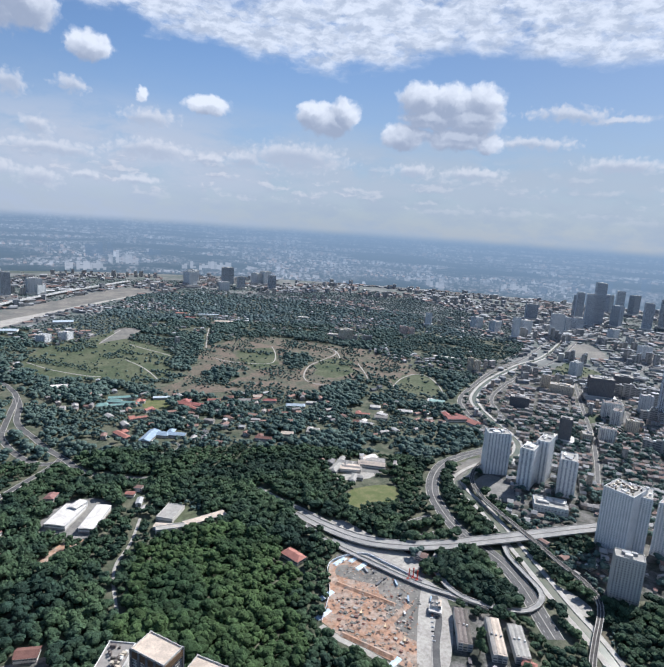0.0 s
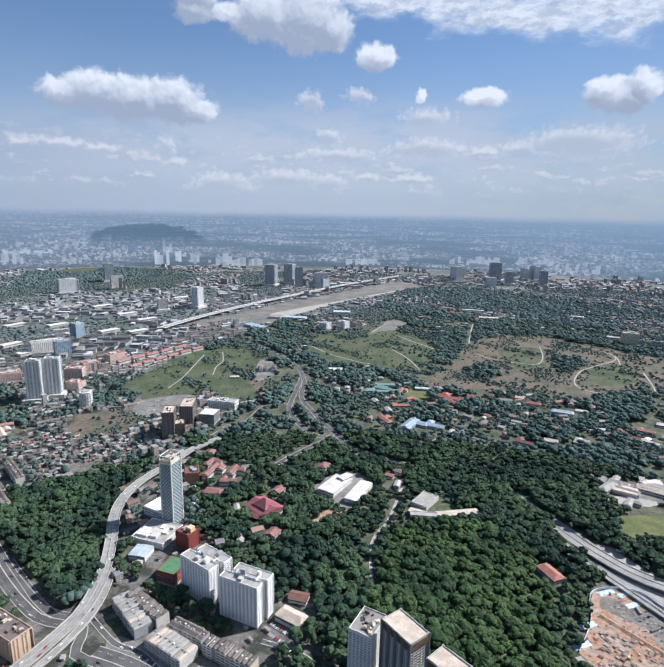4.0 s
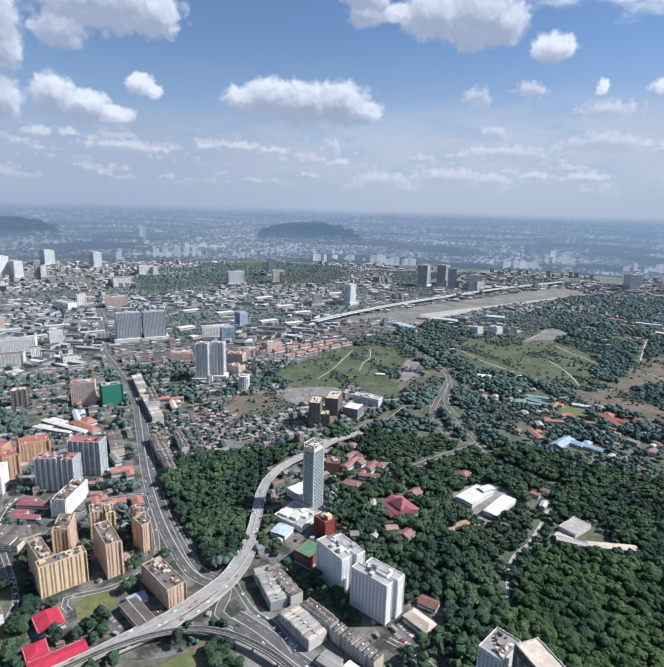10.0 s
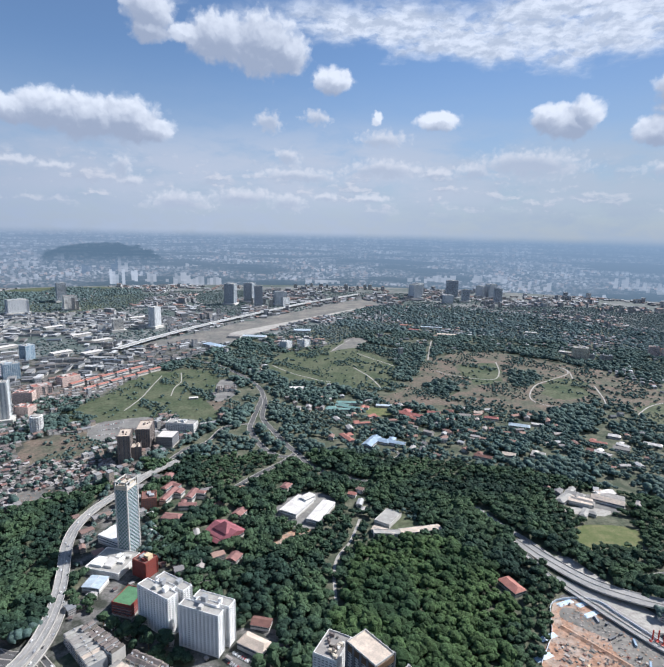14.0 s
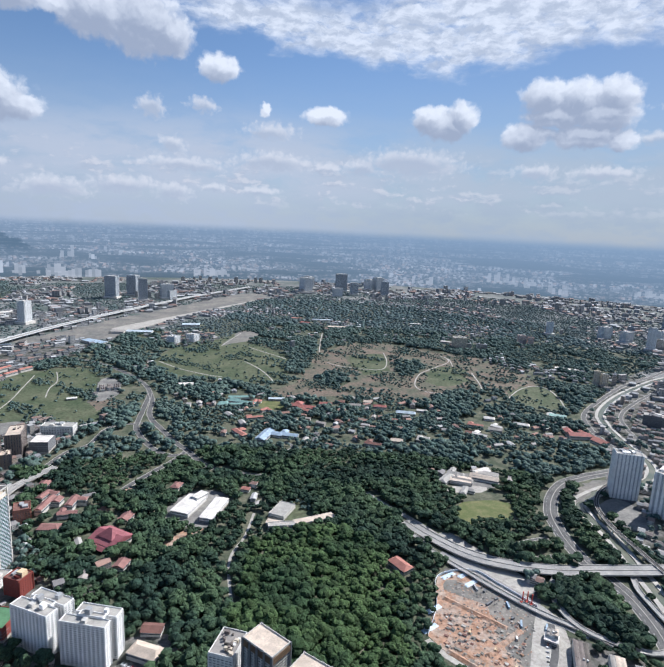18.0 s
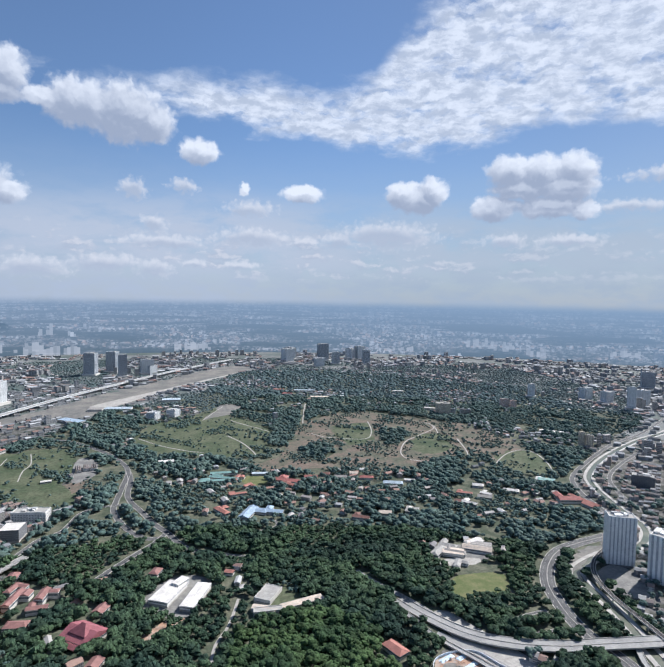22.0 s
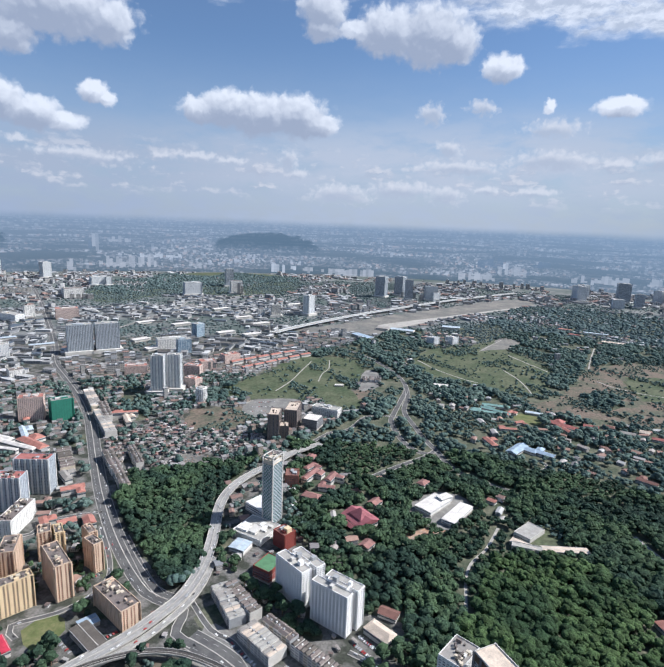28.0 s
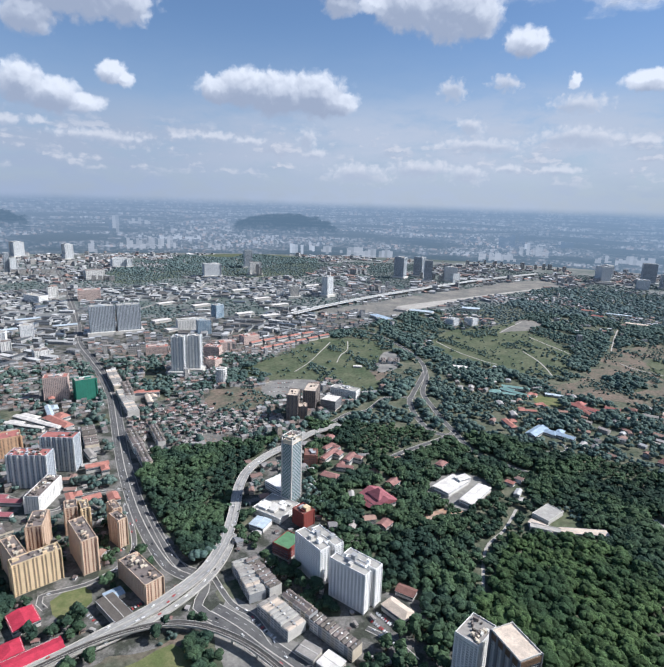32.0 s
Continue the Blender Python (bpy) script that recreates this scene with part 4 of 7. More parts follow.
def flats(x, y, w, d, h, yaw, wall="hazed_walls"):
    """A plain block of flats that stays far off."""
    block(x, y, w, d, yaw)
    ob = thing("flat_block", x, y, yaw, "pale block of flats in the distant town", "building", "distant flats")
    part("wall", Shape().box(0, 0, 0, h, w, d), wall, ob)
    part("roof", Shape().box(0, 0, h, h + 0.8, w + 0.6, d + 0.6), "hazed_roofs", ob)
    part("roof_house", Shape().box(w * 0.2, 0, h + 0.8, h + 4, w * 0.25, d * 0.5), "pale", ob)


def flats_cluster(x, y, n, reach, h, yaw):
    r = random.Random(int(x + 3 * y))
    for i in range(n):
        hh = h * r.uniform(0.7, 1.3)
        u, v = reach * (2 * (i + r.random()) / n - 1), reach * r.uniform(-0.5, 0.5)
        c, s_ = math.cos(radians(yaw)), math.sin(radians(yaw))
        flats(x + c * u - s_ * v, y + s_ * u + c * v, r.uniform(16, 34), r.uniform(12, 18), hh, yaw + r.choice((0, 0, 90)))


def shop_row(name, x, y, w, d, h, yaw, roof="flat_roof"):
    block(x, y, w, d, yaw)
    ob = thing(name, x, y, yaw, f"row of narrow shophouses with {roof.replace('_', ' ')}s", "building")
    r = random.Random(int(x * 11 + y))
    n = max(3, round(w / (7 if math.hypot(x, y) < 780 else 12)))
    u = w / n
    for i in range(n):
        px, hh = -w / 2 + u * (i + 0.5), h + r.uniform(-1.2, 1.2)
        unit = part("shop_unit", Shape().box(px, 0, 0, hh, u - 0.1, d), r.choice(("offwhite", "beige", "white", "grey", "offwhite")), ob, "narrow rendered shophouse front")
        for k in range(1, int(hh / 3.6) + 1):
            for e in (-1, 1):
                part("window_strip", Shape().box(px, e * d / 2, 3.6 * k - 2.4, 3.6 * k - 0.9, u * 0.75, 0.35), "glass_dark", unit)
        rf = r.choice(("dark_roof", "brown_roof", "brown_roof", "dark_roof") if roof in ("dark_roof", "brown_roof") else (roof, roof, "grey_roof", "beige_roof"))
        part("roof_slab", Shape().box(px, 0, hh, hh + 0.12, u - 0.3, d - 0.4), rf if roof != "flat_roof" else "grey_roof", unit)
        for e in (-1, 1):
            part("roof", Shape().hip(px, e * d * 0.24, hh + 0.13, hh + (2.0 if roof == "dark_roof" else 0.7), u - 0.2, d * 0.44, 0, 0.0), rf, unit)
        if r.random() < 0.8:
            part("water_tank", Shape().box(px + r.uniform(-1, 1), r.uniform(-1, 1), hh, hh + 2.2, 2, 2), r.choice(("white", "grey")), unit)
    return ob


def screen_tower(name, x, y, w, d, h, yaw):
    d = max(d, 22.0)
    block(x, y, w, d, yaw)
    ob = thing(name, x, y, yaw, "green glass tower behind a white lattice screen")
    part("glazing", Shape().box(0, 0, 0, h, w - 1.2, d - 1.2), "glass_green", ob, "green-blue glazing")
    n = 34
    s = Shape()
    fh = h / n
    for L, M, ax in ((w, d, 0), (d, w, 1)):
        k = round(L / 3.0)
        for i in range(n):
            for j in range(k):
                if (i + j) % 2 == 0:
                    u = -L / 2 + L * (j + 0.5) / k
                    for e in (-1, 1):
                        p = (u, e * M / 2) if ax == 0 else (e * M / 2, u)
                        s.box(*p, i * fh + 0.5, (i + 1) * fh + 0.3, *((L / k * 0.8, 0.8) if ax == 0 else (0.8, L / k * 0.8)), 0, True)
    part("lattice_screen", s, "bluegrey", ob, "white chequered sun screen")["kind"] = "stuff"
    for px, py in ((-1, -1), (1, -1), (1, 1), (-1, 1)):
        part("corner_post", Shape().box(px * w / 2, py * d / 2, 0, h + 13, 1.8, 1.8), "offwhite", ob)
    for e in (-1, 1):
        part("crown_beam", Shape().box(0, e * d / 2, h + 11.5, h + 13, w, 1.2, 0, True), "offwhite", ob)
        part("crown_beam", Shape().box(e * w / 2, 0, h + 11.5, h + 13, 1.2, d, 0, True), "offwhite", ob)
    for px, py, bw, bd, bh in ((-3, -2, 8, 7, 8), (5, 3, 6, 9, 10), (3, -6, 5, 4, 5), (-5, 6, 6, 5, 6)):
        part("roof_house", Shape().box(px, py, h + 1, h + bh, bw, bd), "beige", ob, "beige plant room on the roof")
    part("crown", Shape().box(0, 0, h, h + 1.0, w + 1, d + 1), "beige", ob)
    for e in (-1, 1):
        part("crown_frame", Shape().box(0, e * d * 0.45, h + 1, h + 7, w, 0.8), "beige", ob)
        part("crown_frame", Shape().box(e * w * 0.45, 0, h + 1, h + 6, 0.8, d * 0.9), "offwhite", ob)
    part("roof_house", Shape().box(0, 0, h + 1, h + 5, w * 0.5, d * 0.5), "grey", ob)
    return ob


def round_tower(name, x, y, r, h):
    """A round white tower: ring slabs proud of the glazing, with a flat cap."""
    block(x, y, 2 * r, 2 * r, 0)
    ob = thing(name, x, y, 0, "round white tower with dark window rings and a flat cap")

    def disc(q):
        return [(q * math.cos(math.tau * k / 16), q * math.sin(math.tau * k / 16)) for k in range(16)]

    part("glazing", Shape().prism(disc(r - 0.8), 0, h - 1), "glass_dark", ob, "dark window glazing")
    n = round(h / 3.2)
    for k in range(n + 1):
        part("storey_band", Shape().prism(disc(r), k * (h - 1.4) / n, k * (h - 1.4) / n + 1.4, True, True), "brightwhite", ob)
    for k in range(16):
        a = math.tau * k / 16
        part("pier", Shape().box(r * math.cos(a), r * math.sin(a), 0, h, 1.2, 1.2, math.degrees(a)), "white", ob)
    part("roof", Shape().prism(disc(r * 0.7), h, h + 2.5), "flat_roof", ob)
    return ob


# ---- the ground ----
gs = Shape()
gs.f.append(tuple(gs.ring([(4960 * math.cos(radians(a)), 4960 * math.sin(radians(a)), 0) for a in range(0, 360, 3)])))
tagged(part("ground", gs, "urban_ground"), "dusty grey and green ground between buildings", "ground", kind="structure")

# added ring of ground whose paler, bluer colour stands in for haze
gs = Shape()
ring_in, ring_out = (gs.ring([(q * math.cos(radians(a)), q * math.sin(radians(a)), 0.03) for a in range(0, 360, 3)]) for q in (2300, 4950))
gs.f += [(ring_in[k], ring_out[k], ring_out[(k + 1) % 120], ring_in[(k + 1) % 120]) for k in range(120)]
material("hazed_ground", ((0.085, 0.108, 0.098), (0.19, 0.195, 0.19)), 0.004, 0.95, fine=0.2)
tagged(part("ground_plain", gs, "hazed_ground"), "ground of the outer town, paler and bluer for haze", "ground", kind="structure")

# ---- plan ----
# land use: polygons in plan, later ones over earlier ones
zone('trees', [(-87, 615), (-203, 1815), (-137, 2183), (-93, 2479), (141, 2739), (676, 3596), (1046, 3593), (1341, 3382), (1675, 3268), (1820, 2735), (1599, 2084), (1427, 1621), (1396, 1438), (1138, 1235), (1001, 1032), (935, 906), (786, 871), (692, 809), (632, 722), (605, 640), (543, 631), (440, 655), (385, 653), (312, 542), (315, 479), (341, 424), (217, 429), (17, 519)])
zone('trees', [(-275, 1007), (-136, 1082), (-77, 1032), (117, 1067), (300, 999), (207, 591), (-6, 489), (-13, 607), (-69, 612), (-102, 737), (-200, 802)])
zone('trees', [(-568, 835), (-560, 883), (-489, 911), (-444, 979), (-385, 976), (-341, 1038), (-360, 914), (-364, 849), (-337, 751), (-314, 659), (-320, 601), (-351, 610), (-418, 662), (-481, 726)])
zone('trees', [(-310, 1097), (-272, 1178), (-224, 1301), (-160, 1376), (-108, 1527), (-40, 1374), (35, 1160), (-7, 1110), (-88, 1048), (-148, 1045), (-241, 1053)])
zone('trees', [(-662, 1342), (-595, 1503), (-530, 1687), (-475, 1932), (-361, 2093), (-167, 2541), (-16, 2509), (211, 2713), (169, 1982), (-77, 1769), (-85, 1537), (-119, 1410), (-188, 1418), (-241, 1753), (-416, 1889), (-544, 1681), (-576, 1420), (-580, 1279)])
zone('yard', [(-501, 322), (-809, 562), (-709, 599), (-692, 693), (-650, 813), (-626, 862), (-466, 690), (-346, 590), (-297, 596), (-276, 685), (-319, 772), (-294, 876), (-197, 818), (-108, 735), (-69, 612), (-13, 607), (-5, 477)])
zone('yard', [(458, 521), (557, 633), (628, 623), (716, 609), (920, 589), (759, 471), (855, 419), (824, 318), (614, 258), (298, 387), (372, 416)])
zone('trees', [(728, 859), (788, 859), (805, 808), (754, 690), (723, 577), (704, 483), (677, 410), (771, 369), (620, 261), (460, 326), (542, 412), (519, 457), (464, 519), (532, 616), (627, 741)])
zone('estate', [(643, 2934), (1099, 3042), (1363, 2647), (1129, 2274), (888, 2221), (591, 2275), (505, 2582)])
zone('estate', [(1357, 3588), (2359, 3568), (2441, 2745), (2382, 2295), (1855, 1664), (1457, 1482), (1427, 1621), (1536, 2000), (1775, 2665), (1672, 3136)])
zone('estate', [(-33, 2656), (209, 2909), (316, 2609), (115, 2278), (-60, 2311)])
zone('grove', [(115, 774), (184, 809), (276, 767), (318, 697), (315, 628), (264, 555), (268, 486), (176, 469), (78, 504), (63, 604), (86, 703)])
zone('houses', [(-98, 1436), (3, 1593), (184, 1542), (323, 1522), (501, 1514), (687, 1417), (762, 1234), (902, 1247), (1043, 1202), (1006, 1082), (894, 1037), (721, 1038), (598, 1123), (482, 1177), (378, 1129), (298, 1131), (171, 1150), (82, 1215), (63, 1341), (-36, 1480)])
zone('houses', [(531, 989), (694, 942), (662, 862), (576, 815), (496, 846)])
zone('houses', [(138, 979), (152, 923), (121, 860), (100, 911)])
zone('houses', [(-254, 908), (-129, 1032), (-83, 938), (-144, 809), (-95, 775), (-124, 717), (-184, 743), (-200, 831)])
zone('village', [(-723, 1072), (-698, 1129), (-561, 1136), (-449, 1137), (-365, 1142), (-356, 1055), (-447, 985), (-491, 914), (-573, 872), (-679, 954)])
zone('industry', [(-1888, 2349), (-1984, 3263), (-1267, 3185), (-750, 2906), (-577, 2577), (-577, 2255), (-647, 1893), (-797, 1758), (-1020, 1662), (-1225, 1873), (-1615, 2091)])
zone('industry', [(-2168, 1832), (-1984, 2302), (-1469, 1764), (-1171, 1416), (-1214, 1294), (-1408, 1166)])
zone('park', [(-2230, 3130), (-2114, 4316), (-1409, 4535), (-987, 3802), (-1171, 3235), (-1638, 3098), (-1843, 2661)])
zone('trees', [(-2230, 3130), (-2350, 3567), (-2216, 3774), (-2252, 4113), (-1890, 4175), (-1808, 4542), (-1485, 4413), (-1159, 4453), (-1171, 4107), (-1341, 3889), (-1367, 3597), (-1589, 3583), (-1605, 3272), (-1841, 3241), (-1905, 2980)])
zone('estate', [(-331, 3110), (-523, 5058), (2459, 10633), (1056, 4371), (639, 4675), (-164, 4543)])
zone('trees', [(535, 588), (588, 593), (623, 565), (569, 508), (519, 505), (501, 534)])
zone('trees', [(567, 507), (601, 471), (571, 455), (527, 492)])
zone('trees', [(737, 792), (678, 703), (665, 630), (686, 600), (708, 655), (737, 752)])
zone('trees', [(539, 689), (590, 694), (617, 656), (606, 633), (551, 643), (523, 665)])
zone('trees', [(583, 431), (581, 396), (543, 317), (471, 348), (544, 403)])
zone('trees', [(697, 412), (718, 373), (724, 319), (634, 269), (588, 301), (638, 366)])
zone('trees', [(744, 557), (831, 540), (796, 506), (734, 506), (722, 530)])
zone('trees', [(665, 560), (690, 537), (664, 488), (640, 499)])
zone('trees', [(-558, 452), (-607, 530), (-580, 530), (-525, 480), (-477, 413), (-478, 384)])
zone('trees', [(-301, 461), (-264, 484), (-216, 462), (-216, 412), (-275, 436)])
zone('trees', [(-274, 550), (-258, 581), (-234, 555), (-246, 533)])
zone('trees', [(-477, 653), (-438, 637), (-410, 589), (-433, 591)])
zone('trees', [(-1164, 883), (-953, 975), (-909, 889), (-1087, 820)])
zone('trees', [(-906, 1423), (-762, 1302), (-686, 1149), (-763, 1152)])
zone('trees', [(-785, 977), (-748, 1048), (-720, 989), (-764, 921)])
zone('trees', [(-317, 731), (-300, 744), (-282, 683), (-288, 656)])
zone('trees', [(-158, 582), (-108, 562), (-121, 549), (-171, 569)])
zone('trees', [(-442, 546), (-391, 564), (-370, 522), (-418, 524)])
zone('lawn', [(-591, 1392), (-563, 1566), (-530, 1734), (-445, 1877), (-286, 1899), (-233, 1704), (-230, 1562), (-191, 1474), (-194, 1380), (-258, 1355), (-331, 1417), (-442, 1372), (-536, 1353)])
zone('dry', [(-616, 1211), (-576, 1269), (-489, 1297), (-425, 1254), (-440, 1169), (-511, 1127), (-571, 1133)])
zone('bare', [(-496, 1350), (-431, 1377), (-394, 1300), (-448, 1251), (-482, 1265)])
zone('lawn', [(-77, 1931), (-17, 2159), (177, 2267), (299, 2093), (393, 2005), (345, 1723), (235, 1655), (84, 1717), (-17, 1790)])
zone('lawn', [(146, 2272), (304, 2509), (351, 2453), (267, 2211)])
zone('dry', [(255, 1541), (350, 1647), (469, 1859), (584, 2110), (888, 2221), (1045, 2014), (1193, 1901), (1209, 1611), (1195, 1524), (1029, 1408), (969, 1503), (843, 1486), (661, 1424), (566, 1541), (446, 1508), (330, 1500)])
zone('lawn', [(1066, 1476), (1177, 1500), (1153, 1372), (1084, 1274), (1023, 1293), (1001, 1368)])
zone('lawn', [(837, 2426), (1187, 2605), (1156, 2430), (908, 2217), (793, 2238)])
zone('soil', [(-650, 2341), (-482, 2527), (-281, 2870), (12, 3278), (348, 3765), (543, 3901), (611, 3668), (315, 3328), (58, 2977), (-150, 2570), (-333, 2346), (-437, 2398), (-552, 2305)])
zone('bare', [(-289, 2583), (-183, 2737), (16, 2970), (241, 3248), (555, 3606), (261, 3213), (-4, 2857), (-189, 2574)])
zone('field', [(502, 825), (538, 833), (588, 825), (604, 804), (578, 763), (526, 767), (473, 761)])
zone('site', [(-28, 786), (-22, 811), (-4, 826), (11, 839), (40, 837), (27, 826), (10, 811), (-2, 792), (-13, 779)])
zone('paved', [(-23, 912), (22, 970), (89, 946), (59, 855), (26, 839), (-17, 870)])
zone('lawn', [(140, 843), (174, 888), (225, 891), (225, 821), (175, 804)])
zone('bare', [(640, 482), (661, 447), (661, 408), (638, 398), (624, 438)])
zone('dry', [(638, 382), (643, 355), (588, 323), (566, 331)])
zone('lawn', [(642, 1950), (798, 1988), (755, 1790), (623, 1704)])
zone('lawn', [(881, 1759), (1028, 1756), (938, 1566), (811, 1546)])
zone('trees', [(824, 1873), (921, 1923), (873, 1761), (769, 1667), (747, 1731)])
zone('trees', [(444, 1697), (547, 1752), (536, 1622), (452, 1573)])
zone('bare', [(410, 733), (441, 743), (459, 700), (486, 636), (498, 583), (469, 577), (448, 615), (421, 662)])
zone('paved', [(546, 937), (602, 940), (639, 903), (608, 872), (548, 884)])
zone('site', [(366, 638), (424, 640), (445, 605), (472, 548), (448, 505), (378, 425), (354, 432), (324, 484), (300, 533), (336, 581)])
zone('soil', [(372, 616), (420, 610), (463, 542), (444, 507), (412, 529), (386, 566)])
zone('field', [(-464, 479), (-443, 514), (-414, 494), (-423, 453)])
zone('dry', [(-349, 388), (-343, 408), (-317, 443), (-285, 481), (-266, 474), (-305, 431), (-319, 383)])
zone('field', [(-334, 397), (-308, 428), (-284, 460), (-251, 444), (-228, 407), (-313, 369)])
zone('paved', [(-253, 518), (-243, 548), (-167, 509), (-106, 470), (-158, 408), (-235, 469)])
zone('soil', [(428, 550), (469, 543), (448, 505), (402, 452), (382, 477), (396, 516)])
zone('bare', [(465, 540), (485, 526), (469, 477), (397, 400), (365, 413)])
zone('soil', [(-511, 972), (-456, 1005), (-430, 969), (-471, 932)])
zone('paved', [(-488, 1280), (-482, 1363), (-364, 1403), (-389, 1285), (-430, 1235)])
zone('trees', [(737, 827), (767, 848), (829, 875), (883, 874), (856, 855), (807, 849), (750, 816), (720, 779), (709, 734), (693, 673), (679, 619), (663, 621), (669, 665), (693, 729)])
zone('soil', [(742, 812), (791, 849), (840, 862), (880, 858), (839, 823), (778, 797), (730, 764), (722, 778)])
zone('paved', [(747, 756), (827, 789), (838, 736), (791, 671), (765, 691), (749, 725)])
zone('soil', [(174, 2217), (228, 2364), (285, 2492), (363, 2439), (301, 2286), (242, 2239)])
zone('lawn', [(227, 2148), (310, 2231), (377, 2082), (409, 1954), (338, 1825), (293, 1960), (246, 2027)])
zone('dry', [(-234, 1513), (-209, 1557), (-146, 1552), (-119, 1530), (-134, 1446), (-183, 1464), (-214, 1471)])
zone('paved', [(-218, 1545), (-234, 1715), (-217, 1776), (-173, 1725), (-164, 1598), (-190, 1552)])
zone('dry', [(277, 1560), (358, 1595), (474, 1586), (619, 1522), (756, 1437), (724, 1402), (586, 1438), (444, 1483), (326, 1505)])
zone('field', [(221, 1469), (262, 1476), (291, 1449), (275, 1399), (223, 1408)])
zone('bare', [(512, 892), (553, 894), (595, 878), (573, 860), (511, 873)])
zone('lawn', [(1051, 2345), (1321, 2667), (1439, 3035), (1009, 2460), (887, 2371)])
zone('lawn', [(1763, 1413), (1935, 1473), (1940, 1355), (1811, 1277), (1696, 1337)])
zone('lawn', [(1357, 970), (1425, 986), (1417, 951), (1347, 920)])
zone('soil', [(2229, 1734), (2401, 1747), (2286, 1546), (2154, 1472), (2087, 1550)])
zone('trees', [(1790, 2842), (2027, 2587), (1885, 2047), (2045, 1915), (1954, 1746), (1541, 1534), (1220, 1382), (1198, 1497), (1231, 1676), (1189, 1829), (1166, 2081), (1280, 2480)])
zone('trees', [(433, 3429), (776, 3616), (1236, 3410), (1555, 3027), (1212, 2166), (972, 2118), (817, 2236), (527, 2202), (442, 2394), (358, 2838)])
# roads, river, rail: centre lines in plan
viaduct('expressway', [(-437, 337), (-415, 364), (-385, 406), (-354, 455), (-331, 491), (-314, 532), (-301, 573), (-300, 619), (-308, 671), (-323, 727), (-343, 791), (-350, 845), (-343, 896), (-326, 941), (-304, 982), (-284, 1038), (-234, 1105)], 17, 9)
viaduct('slip_road', [(-369, 419), (-333, 466), (-315, 494), (-300, 530), (-290, 568), (-288, 611), (-296, 666)], 9, 5)
viaduct('rail_viaduct', [(-436, 325), (-422, 354), (-402, 380), (-376, 415), (-348, 445), (-316, 468), (-285, 481), (-253, 484), (-218, 479), (-183, 468), (-146, 449), (-122, 433)], 8, 10, rail=True)
road('road', [(-264, 518), (-224, 504), (-178, 482), (-132, 462), (-99, 441)], 30, 0.3)
road('road', [(-320, 572), (-352, 581), (-398, 616), (-449, 663), (-502, 718), (-576, 803), (-663, 912), (-746, 1019), (-830, 1124), (-945, 1246), (-1081, 1374), (-1234, 1517), (-1393, 1714), (-1655, 2014), (-2136, 2546), (-2529, 2966), (-3073, 3548)], 26, 0.35)
road('street', [(-519, 422), (-543, 466), (-642, 538), (-709, 592), (-729, 663), (-607, 647), (-597, 697), (-532, 740)], 7, 0.35)
road('street', [(-460, 466), (-481, 483), (-434, 527), (-423, 596), (-505, 699)], 7, 0.36)
road('street', [(-298, 585), (-245, 537), (-211, 524), (-172, 491)], 7, 0.45)
road('street', [(-73, 543), (-52, 536), (-27, 525), (-10, 511)], 7, 0.36)
road('underpass_road', [(-334, 578), (-368, 603), (-408, 641), (-454, 686)], 11, 0.5)
road('road', [(-254, 509), (-283, 520), (-291, 558), (-320, 572)], 12, 0.4)
road('forest_road', [(126, 868), (102, 800), (77, 756), (68, 713), (66, 646)], 4.5, 0.5)
viaduct('overpass', [(380, 793), (402, 734), (440, 669), (495, 626), (554, 602), (616, 589), (680, 575), (756, 561), (853, 541), (947, 523)], 25, 8)
road('highway', [(1009, 923), (923, 893), (832, 880), (766, 862), (706, 819), (659, 763), (633, 704), (620, 659), (615, 618), (618, 580), (617, 531), (601, 473), (581, 431), (561, 386)], 25, 0.5)
viaduct('loop_ramp', [(660, 575), (640, 546), (627, 498), (619, 464), (603, 445), (570, 437), (542, 449), (509, 482), (497, 512), (502, 552), (519, 581), (550, 597), (595, 596)], 8, 4)
road('site_road', [(396, 691), (427, 645), (451, 596), (472, 549), (483, 513), (505, 486)], 14, 0.5)
road('forest_road', [(296, 527), (307, 497), (326, 468), (345, 431), (363, 406)], 8, 0.4)
road('site_road', [(347, 901), (369, 844), (396, 790), (415, 742), (424, 710)], 9, 0.4)
road('road', [(469, 516), (446, 477), (411, 439), (382, 398)], 10, 0.5)
road('loop_ramp', [(608, 621), (590, 645), (545, 647), (527, 664), (531, 684), (562, 693), (599, 693)], 6, 0.6)
road('highway', [(2406, 1942), (1821, 1607), (1518, 1476), (1261, 1323), (1125, 1224), (1061, 1124), (1027, 1022), (1005, 919)], 13, 0.5)
road('highway', [(2411, 1811), (1917, 1529), (1631, 1419), (1387, 1301), (1237, 1203), (1163, 1102), (1103, 970)], 11, 0.5)
river('river', [(2421, 1884), (1929, 1597), (1650, 1494), (1373, 1359), (1191, 1231), (1119, 1128), (1076, 1022), (1029, 899), (949, 835), (847, 825), (780, 806), (737, 782), (719, 731), (710, 673), (684, 593), (654, 504), (627, 427), (610, 367), (592, 320), (572, 280)], 13, 0.2)
viaduct('rail_viaduct', [(959, 875), (848, 828), (789, 793), (749, 748), (725, 684), (715, 619), (705, 552), (694, 491), (691, 450), (679, 416), (654, 390), (601, 358), (557, 330), (526, 302)], 8, 9, rail=True)
road('street', [(1018, 662), (1135, 752), (1276, 871), (1478, 1060), (1677, 1241)], 10, 0.4)
road('street', [(1442, 879), (1748, 1116), (2034, 1258), (2387, 1373)], 10, 0.4)
